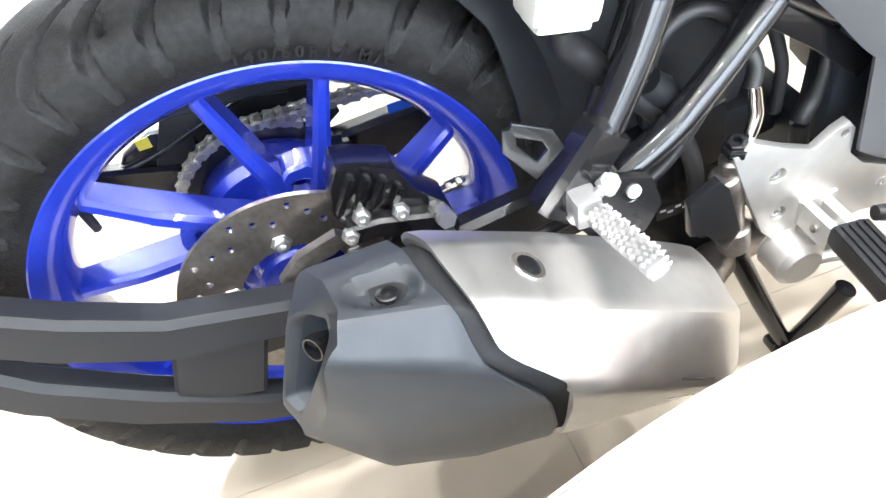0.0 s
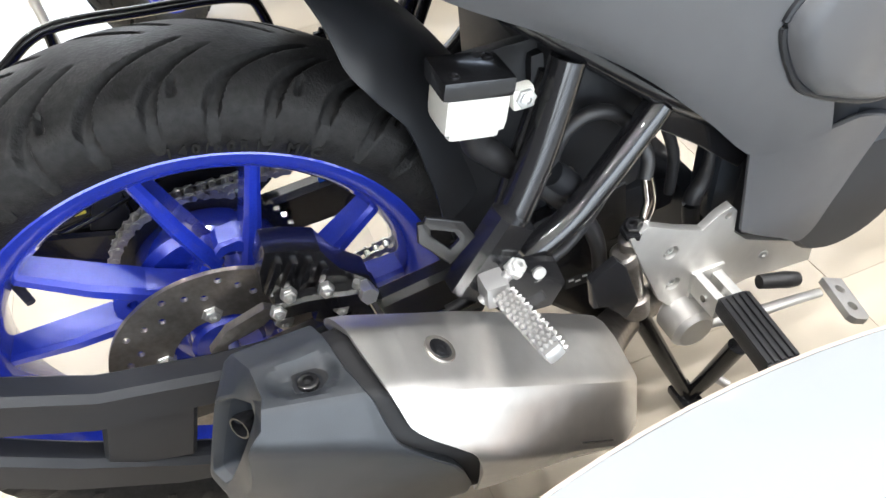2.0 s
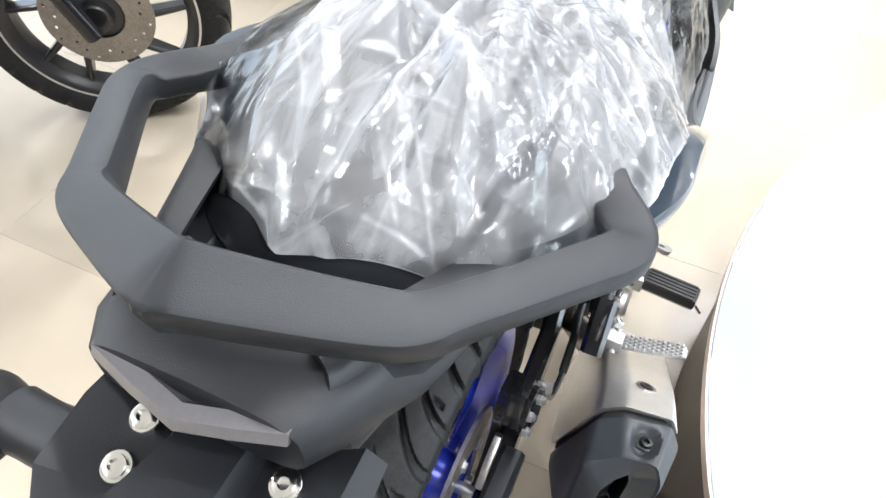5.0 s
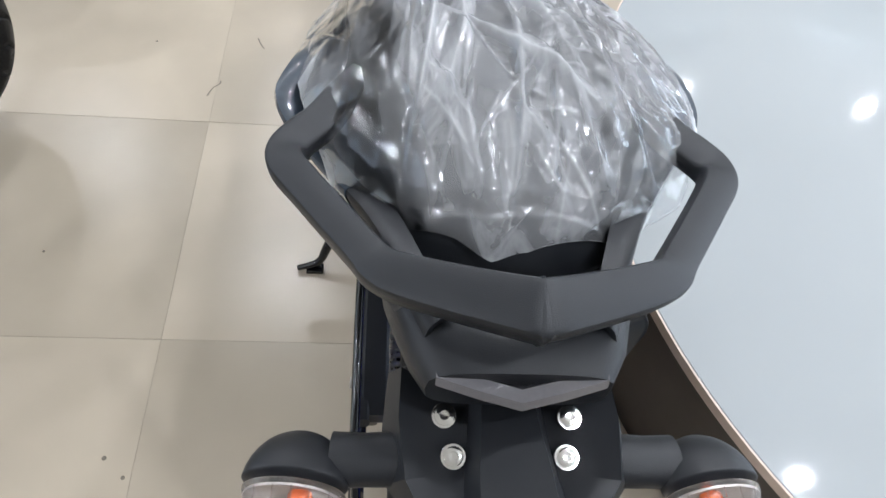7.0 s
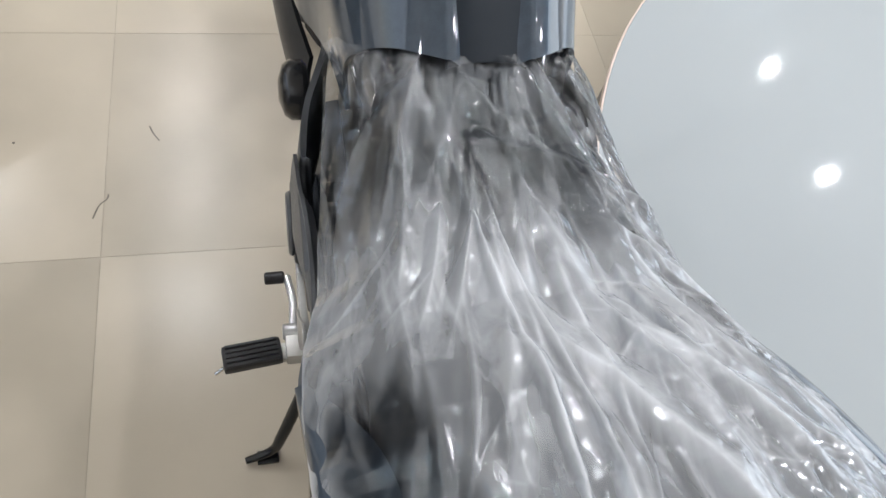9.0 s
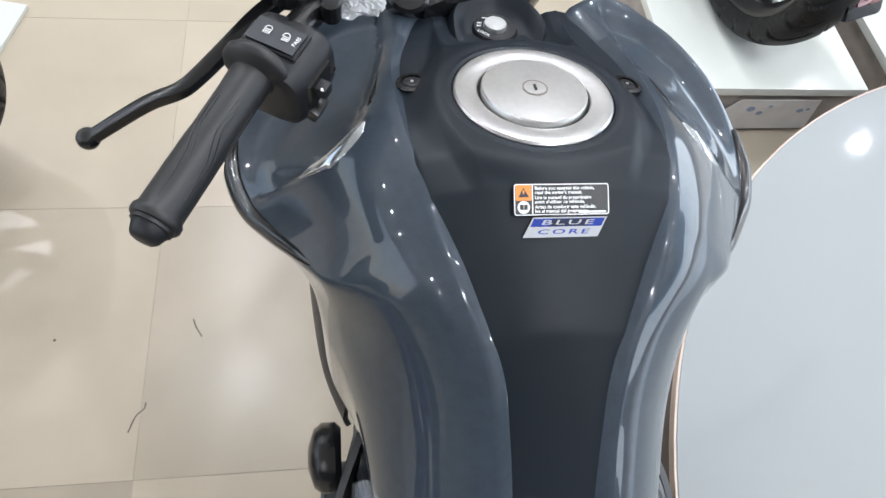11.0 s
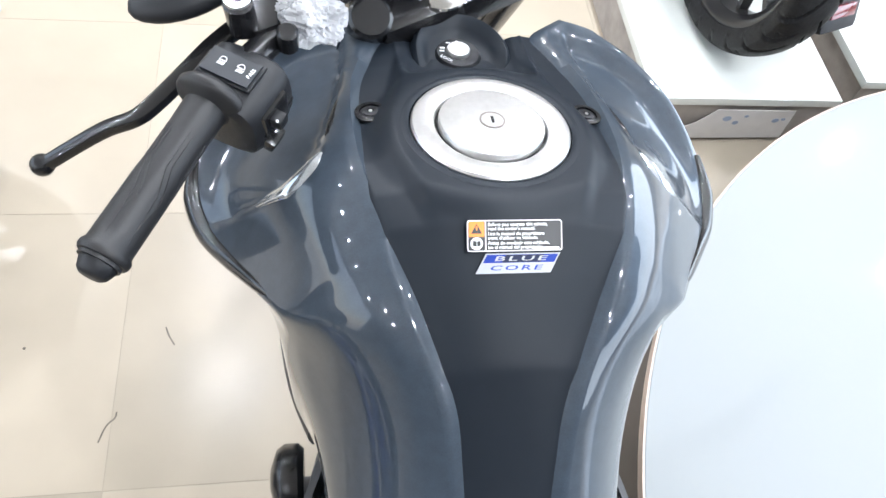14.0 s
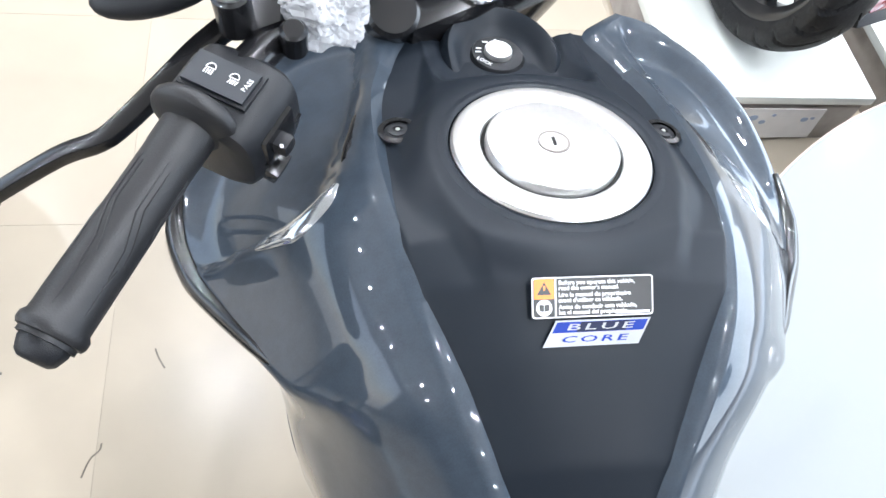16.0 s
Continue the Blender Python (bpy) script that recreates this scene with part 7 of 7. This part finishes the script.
switchgear()
spine = curve_points([(-0.172, 0.935, 1.000), (-0.205, 0.910, 0.988), (-0.229, 0.891, 0.974), (-0.252, 0.871, 0.962), (-0.267, 0.862, 0.955), (-0.294, 0.859, 0.943), (-0.340, 0.847, 0.917)], 5)
part("clutch_lever", bar(spine, [0.016 - 0.006 * k / (len(spine) - 1) for k in range(len(spine))], 0.0095), BLACK_STEEL, handlebar, "black clutch lever")
ball = bmesh.new()
bmesh.ops.create_uvsphere(ball, u_segments=20, v_segments=14, radius=0.0092)
ball.transform(pose(-0.342, 0.848, 0.9155))
part("lever_ball", ball, BLACK_STEEL, handlebar)
perch = box(-0.168, 0.915, 1.008, 0.036, 0.040, 0.024, 0.008, pose(0, 0, 0, 0, 0, 30))
rod((-0.182, 0.902, 1.01), (-0.184, 0.898, 1.040), 0.011, segs=20, bevel=0.002, bm=perch)
rod((-0.150, 0.890, 1.005), (-0.150, 0.886, 1.026), 0.008, segs=18, bevel=0.002, bm=perch)
part("lever_perch", perch, BLACK_STEEL, handlebar)
part("mirror_socket", turned([(0.004, 0.0), (0.0095, 0.0), (0.0095, 0.002), (0.004, 0.002)], along((-0.1842, 0.8978, 1.0402), (-0.1844, 0.8975, 1.05)), 20), BRIGHT_ALU, handlebar)
guard_m = bmesh.new()
bmesh.ops.create_uvsphere(guard_m, u_segments=24, v_segments=14, radius=1)
guard_m.transform(pose(-0.225, 0.935, 1.015, 0, -10, 20) @ Matrix.Diagonal((0.045, 0.024, 0.014, 1)))
part("mirror", guard_m, BLACK_PLASTIC, handlebar, "black mirror laid beside the lever")

# Steering head and clamps
yoke = box(0.0, 1.045, 0.940, 0.20, 0.075, 0.030, 0.010, pose(0, 0, 0, 0, 0, 30))
box(-0.055, 1.030, 0.965, 0.046, 0.055, 0.045, 0.012, pose(0, 0, 0, 0, 0, 30), yoke)
box(0.050, 1.085, 0.965, 0.046, 0.055, 0.045, 0.012, pose(0, 0, 0, 0, 0, 30), yoke)
head = part("top_yoke", yoke, BLACK_STEEL, bike, "black top yoke with chrome stem nut")
part("stem_nut", turned([(0, 0), (0.021, 0), (0.021, 0.003), (0.017, 0.004), (0.017, 0.013), (0.013, 0.016), (0, 0.016)], pose(-0.016, 1.020, 0.955), 6), CHROME, head)
part("stem_washer", turned([(0, 0), (0.026, 0), (0.026, 0.003), (0, 0.003)], pose(-0.016, 1.020, 0.9540), 32), CHROME, head)
for s in (-1, 1):
    a = Matrix.Rotation(radians(30), 4, "Z")
    p = Vector((0, 1.02, 0)) + a @ Vector((s * 0.095, 0.0, 0))
    q = Vector((0, 1.335, 0)) + a @ Vector((s * 0.095, 0.05, 0))
    leg = rod((p.x, p.y, 0.965), (q.x, q.y, 0.30), 0.020, segs=24, bevel=0.003)
    part("fork_leg", leg, BLACK_STEEL, bike)
cluster = box(0.0, 1.12, 1.00, 0.16, 0.05, 0.09, 0.02, pose(0, 0, 0, -40, 0, 30))
part("meter", cluster, BLACK_PLASTIC, bike, "black instrument housing")

# Front wheel, turned to the left; shrouds beside the engine
FRONT = pose(0, 1.335, 0.295, 0, 0, 30)
fw = cast_wheel("front_wheel", bike, BLUE_PAINT, 0.040, 0.229, radians(40), "blue cast front wheel")
fw.matrix_local = FRONT
ft = new("tyre", tyre_mesh("front_tyre", 0.050, 0.294, 0.2255, 24, 480))
ft.parent = fw
mud = []
for i in range(14):
    a = radians(40 + 110 * i / 13)
    mud.append([(x, 0.315 * math.cos(a), 0.315 * math.sin(a) - 6 * x * x) for x in np.linspace(-0.062, 0.062, 11)])
part("front_fender", shell(mud, 0.003), BLACK_PLASTIC, fw)
sh_a = [(0.142, 0.728, 0.61), (0.160, 0.80, 0.64), (0.168, 0.90, 0.67), (0.170, 1.00, 0.68)]
sh_b = [(0.147, 0.722, 0.57), (0.171, 0.79, 0.58), (0.184, 0.90, 0.60), (0.188, 1.02, 0.60)]
sh_c = [(0.142, 0.728, 0.52), (0.160, 0.79, 0.50), (0.168, 0.90, 0.49), (0.165, 1.00, 0.50)]
panel("radiator_shroud", span([sh_a, sh_b, sh_c], 16, 5), 0.006, BLACK_PLASTIC, "black plastic radiator shroud")
part("radiator", box(0, 0.99, 0.60, 0.24, 0.04, 0.22, 0.006), BLACK_STEEL, bike)

# Crumpled polythene round the bar clamp
def crumple(name, place, size, seed, label):
    bm = bmesh.new()
    bmesh.ops.create_icosphere(bm, subdivisions=5, radius=1)
    for v in bm.verts:
        p = v.co.copy()
        n = 0.30 * noise.noise(p * 2.2 + Vector((seed, 0, 0))) + 0.22 * (0.5 - abs(noise.noise(p * 5 + Vector((0, seed, 0))))) + 0.10 * (0.5 - abs(noise.noise(p * 12)))
        v.co = p * (1 + n)
    bm.transform(Matrix.Translation(place) @ Matrix.Diagonal((*size, 1)))
    ob = finish(name, bm, FILM_WHITE, angle=25)
    return tagged(ob, label, "plastic wrap")


FILM_WHITE = film("crumpled_polythene", 0.40, 0.70)
crumple("plastic_wrap", (-0.134, 0.915, 1.012), (0.024, 0.022, 0.018), 4.0, "crumpled clear polythene round the bar clamp")
speck = finish("film_speck", turned([(0, 0), (0.0028, 0), (0.002, 0.0015), (0, 0.002)], pose(0.072, 0.313, 0.836), 10), LABEL_BLACK)
tagged(speck, "small black speck on the seat cover", "speck")


# Round platform beside the motorcycle
def platform_round():
    cx, cy, R, h = 1.425, 0.432, 1.110, 0.335
    ob = thing("round_platform", "round glossy white display platform with dark skirt", "display platform", m=pose(cx, cy, 0))
    part("top", turned([(0, h - 0.020), (R - 0.003, h - 0.020), (R - 0.003, h - 0.0015), (R - 0.005, h), (0, h)], None, 160), PLATFORM_TOP, ob, angle=8)
    part("edge_band", turned([(R - 0.004, h - 0.022), (R, h - 0.022), (R + 0.001, h - 0.012), (R, h - 0.0015), (R - 0.004, h - 0.0012)], None, 160), PLATFORM_EDGE, ob)
    part("skirt", turned([(0, 0.0), (R - 0.012, 0.0), (R - 0.012, h - 0.021), (0, h - 0.021)], None, 160), PLATFORM_SKIRT, ob)


platform_round()


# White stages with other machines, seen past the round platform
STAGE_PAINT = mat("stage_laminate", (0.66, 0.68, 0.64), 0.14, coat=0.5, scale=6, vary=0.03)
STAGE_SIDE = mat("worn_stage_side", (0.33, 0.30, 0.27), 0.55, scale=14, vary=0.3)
PAPER = mat("peeling_paper", (0.66, 0.64, 0.62), 0.6, scale=20, vary=0.1)


def stage(x0, x1, y0, y1, h):
    ob = thing("stage", "low white laminated stage with worn grey sides", "display stage", "stages", pose((x0 + x1) / 2, (y0 + y1) / 2, 0))
    w, d = x1 - x0, y1 - y0
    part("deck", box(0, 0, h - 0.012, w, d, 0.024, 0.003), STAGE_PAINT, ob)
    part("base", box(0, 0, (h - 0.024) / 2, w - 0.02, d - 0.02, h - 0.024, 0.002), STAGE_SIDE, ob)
    return ob


H = 0.16
s1 = stage(0.685, 1.205, 1.632, 3.4, H)
strip = plate([(-0.20, -0.06), (-0.10, 0.000), (-0.06, 0.050), (0.16, 0.050), (0.17, -0.055), (-0.18, -0.062)], 0.002, pose(-0.01, -0.884, 0.072, 90), 0)
part("peeling_strip", strip, PAPER, s1, smooth=False)
for k, (x, z, r) in enumerate(((-0.03, 0.09, 0.012), (0.00, 0.075, 0.009), (0.02, 0.10, 0.006), (0.11, 0.085, 0.010), (0.13, 0.09, 0.006))):
    part("faded_mark", plate([(r * math.cos(2 * math.pi * i / 10), r * 0.8 * math.sin(2 * math.pi * i / 10)) for i in range(10)], 0.0006, pose(x, -0.8862, z, 90), 0), mat("faded_blue", (0.30, 0.36, 0.48), 0.6) if k == 0 else bpy.data.materials["faded_blue"], s1, smooth=False)
stage(1.305, 1.95, 1.70, 3.4, H)

WHEEL_BLACK = mat("black_wheel_paint", (0.012, 0.012, 0.013), 0.3, coat=0.3)
WHEEL_GREY = mat("worn_hub_grey", (0.30, 0.30, 0.30), 0.45, 0.5)


def parked_wheel(parent, name, m, radius, half, rim_material, stripe=None):
    """A wheel of a parked machine: rim with spokes, tyre, brake disc."""
    k = radius / 0.294
    w = cast_wheel(name, parent, rim_material, half * 0.75, 0.229 * k, 0.3)
    w.matrix_local = m
    t = new("tyre", tyre_mesh("parked_tyre", half, radius, 0.2255 * k, 24, 360))
    t.parent = w
    part("brake_disc", disc_mesh(0.06 * k, 0.125 * k, 0.004, 24, half * 0.6), DISC_STEEL, w, smooth=False)
    if stripe:
        for s in (-1, 1):
            own = ring_x([(s * half * 0.78, 0.2225 * k), (s * half * 0.80, 0.2225 * k), (s * half * 0.80, 0.228 * k), (s * half * 0.78, 0.228 * k)], 96)
            part("rim_stripe", own, stripe, w, smooth=False)
    return w


def tail_of(x, y, yaw):
    """The back of the machine on the stage: wheel, swingarm, fender with red light."""
    ob = thing("parked_motorcycle", "black motorcycle on a white stage, seen at its rear wheel", "motorcycle", m=pose(x, y, H, 0, 0, yaw))
    parked_wheel(ob, "rear_wheel", pose(0, 0, 0.296), 0.296, 0.062, WHEEL_BLACK)
    part("hub_cover", turned([(0, 0.03), (0.055, 0.03), (0.05, 0.06), (0.02, 0.066), (0, 0.066)], pose(0, 0, 0.296) @ ACROSS @ pose(0, 0, 0, 0, 180, 0), 28), WHEEL_GREY, ob)
    part("swingarm", beam([(-0.10, 0.0, 0.296), (-0.10, 0.30, 0.32), (-0.09, 0.45, 0.34)], 0.014, 0.026, 0.006), BLACK_STEEL, ob)
    fl = loft([[(-0.075, 0.02, 0.70), (0.075, 0.02, 0.70), (0.075, 0.06, 0.68), (-0.075, 0.06, 0.68)], [(-0.065, -0.12, 0.52), (0.065, -0.12, 0.52), (0.065, -0.09, 0.51), (-0.065, -0.09, 0.51)], [(-0.040, -0.17, 0.44), (0.040, -0.17, 0.44), (0.040, -0.15, 0.43), (-0.040, -0.15, 0.43)]])
    f = part("fender", fl, BLACK_PLASTIC, ob)
    part("light_bracket", box(0.125, -0.210, 0.225, 0.115, 0.050, 0.085, 0.012, pose(0, 0, 0, -25, 0, 14)), BLACK_PLASTIC, ob)
    part("red_reflector", box(0.125, -0.233, 0.245, 0.075, 0.012, 0.030, 0.003, pose(0, 0, 0, -25, 0, 14)), RED_LENS, ob)
    part("light_arm", beam([(0.125, -0.195, 0.26), (0.11, -0.12, 0.42), (0.06, 0.0, 0.68)], 0.045, 0.02, 0.006), BLACK_PLASTIC, ob)
    part("tail", loft([section(yy, w, t, b, 0.6) for yy, w, t, b in ((-0.05, 0.06, 0.80, 0.70), (0.15, 0.12, 0.82, 0.66), (0.45, 0.15, 0.82, 0.60), (0.8, 0.14, 0.95, 0.55))]), BLACK_PLASTIC, ob)
    part("engine", box(0, 0.62, 0.36, 0.26, 0.30, 0.30, 0.04), BLACK_STEEL, ob)
    return ob


tail_of(0.91, 1.90, 6)

# Machines parked on the other side
def front_of(name_label, m, paint, stripe, yaw_note=0):
    ob = thing("parked_motorcycle", name_label, "motorcycle", m=m)
    parked_wheel(ob, "front_wheel", pose(0, 0, 0.294), 0.294, 0.052, paint, stripe)
    for s in (-1, 1):
        part("fork_leg", rod((s * 0.09, 0.0, 0.27), (s * 0.09, -0.26, 0.86), 0.021, segs=20, bevel=0.003), BLACK_STEEL, ob)
    mud = []
    for i in range(12):
        a = radians(50 + 95 * i / 11)
        mud.append([(x, 0.316 * math.cos(a), 0.294 + 0.316 * math.sin(a) - 6 * x * x) for x in np.linspace(-0.06, 0.06, 9)])
    part("fender", shell(mud, 0.003), BLACK_PLASTIC, ob)
    part("engine", box(0, -0.58, 0.36, 0.24, 0.34, 0.32, 0.05), BLACK_STEEL, ob)
    part("tank", loft([section(y, w, t, b, 0.7) for y, w, t, b in ((-0.95, 0.10, 0.82, 0.68), (-0.72, 0.15, 0.96, 0.68), (-0.45, 0.17, 0.98, 0.70), (-0.28, 0.12, 0.92, 0.72))]), BLACK_PLASTIC, ob)
    return ob


front_of("parked motorcycle with a blue front wheel", pose(-1.275, 0.02, 0, 0, 0, -118), BLUE_PAINT, None)
front_of("parked motorcycle with a black silver-striped front wheel", pose(-1.15, 0.70, 0, 0, 0, -58), WHEEL_BLACK, BRIGHT_ALU)
front_of("parked motorcycle with a black front wheel", pose(-1.075, 1.50, 0, 0, 0, -75), WHEEL_BLACK, None)


def board(cx, cy, w, d, yaw):
    ob = thing("floor_board", "thin pale grey display board lying under a parked wheel", "board", "boards", pose(cx, cy, 0, 0, 0, yaw))
    part("panel", box(0, 0, 0.006, w, d, 0.012, 0.002), STAGE_PAINT, ob)
    part("post", rod((w * 0.2, 0, 0.01), (w * 0.2 - 0.03, 0.02, 0.75), 0.012, segs=16), CAST_ALU, ob)


board(-1.36, -0.33, 0.46, 0.40, 28)
board(-1.16, 1.86, 0.40, 0.46, -12)

# Hanging rings under the ceiling, mirrored in the platform
def hanging_ring(x, y, z, r):
    ob = thing("ceiling_ring", "grey disc framed by a suspended ring", "ceiling decoration", "rings", pose(x, y, z))
    grey = mat("ring_grey", (0.33, 0.37, 0.38), 0.6) if "ring_grey" not in bpy.data.materials else bpy.data.materials["ring_grey"]
    part("ring", turned([(r * 0.84, 0), (r, 0), (r, 0.03), (r * 0.84, 0.03)], None, 64), grey, ob)
    part("disc", turned([(0, 0.0), (r * 0.62, 0.0), (r * 0.62, 0.03), (0, 0.03)], None, 48), grey, ob)
    for k in range(3):
        a = 2 * math.pi * k / 3 + 0.5
        part("hanger", rod((r * 0.9 * math.cos(a), r * 0.9 * math.sin(a), 0.02), (r * 0.9 * math.cos(a), r * 0.9 * math.sin(a), CEILING_Z - z), 0.004, segs=8), grey, ob)
        part("link", bar([(r * 0.55 * math.cos(a), r * 0.55 * math.sin(a), 0.015), (r * 0.9 * math.cos(a), r * 0.9 * math.sin(a), 0.015)], 0.05, 0.02), grey, ob)


hanging_ring(2.1, 4.15, 2.55, 0.36)
hanging_ring(3.5, 4.15, 2.55, 0.36)

# Recessed spot trims
for sx, sy in SPOTS:
    ob = thing("ceiling_spot", "white recessed ceiling spot", "ceiling light", "ceiling spots", pose(sx, sy, CEILING_Z))
    part("trim", turned([(0.058, -0.006), (0.074, -0.004), (0.076, 0.0), (0.058, 0.0)], None, 32), CEILING_PAINT, ob)

# Floor tiles with thin joints, and small marks on them
def tile_mesh():
    w = TILE - 0.0014
    return box(0, 0, -0.0015, w, w, 0.003, 0)


near = finish("tile", tile_mesh(), FLOOR_TILE, floor, smooth=False)
first = True
far_tiles = bmesh.new()
count = 0
for i in range(-7, 11):
    for k in range(-7, 12):
        x, y = TX + (i + 0.5) * TILE, TY + (k + 0.5) * TILE
        if not (X0 - 0.1 < x < X1 + 0.1 and Y0 - 0.1 < y < Y1 + 0.1):
            continue
        if -3.2 < x < 2.6 and -2.2 < y < 4.2:
            ob = near if first else bpy.data.objects.new("tile", near.data)
            if not first:
                scene.collection.objects.link(ob)
                ob.parent = floor
            first = False
            ob.location = (x, y, 0)
            count += 1
        else:
            box(x, y, -0.0015, TILE - 0.0014, TILE - 0.0014, 0.003, 0, bm=far_tiles)
rest = finish("tile_field", far_tiles, FLOOR_TILE, floor, smooth=False)
rest["kind"] = "stuff"
SCUFF = mat("floor_scuff", (0.16, 0.14, 0.11), 0.7, vary=0.3)
for pts in (((-0.540, 0.905), (-0.530, 0.935), (-0.516, 0.950), (-0.514, 0.962)), ((-0.440, 1.135), (-0.432, 1.115), (-0.420, 1.095))):
    ob = finish("floor_scratch", tube([(x, y, 0.0004) for x, y in pts], 0.0016, 6, 4, flat=0.25), SCUFF, floor)
for x, y, r in ((-0.575, -0.02, 0.0045), (-0.535, -0.055, 0.0040), (-0.80, 0.42, 0.003), (-0.70, 1.10, 0.003), (-0.95, 0.0, 0.004)):
    finish("floor_spot", turned([(0, 0), (r, 0), (r * 0.7, 0.0006), (0, 0.0007)], pose(x, y, 0.0001), 10), SCUFF, floor)
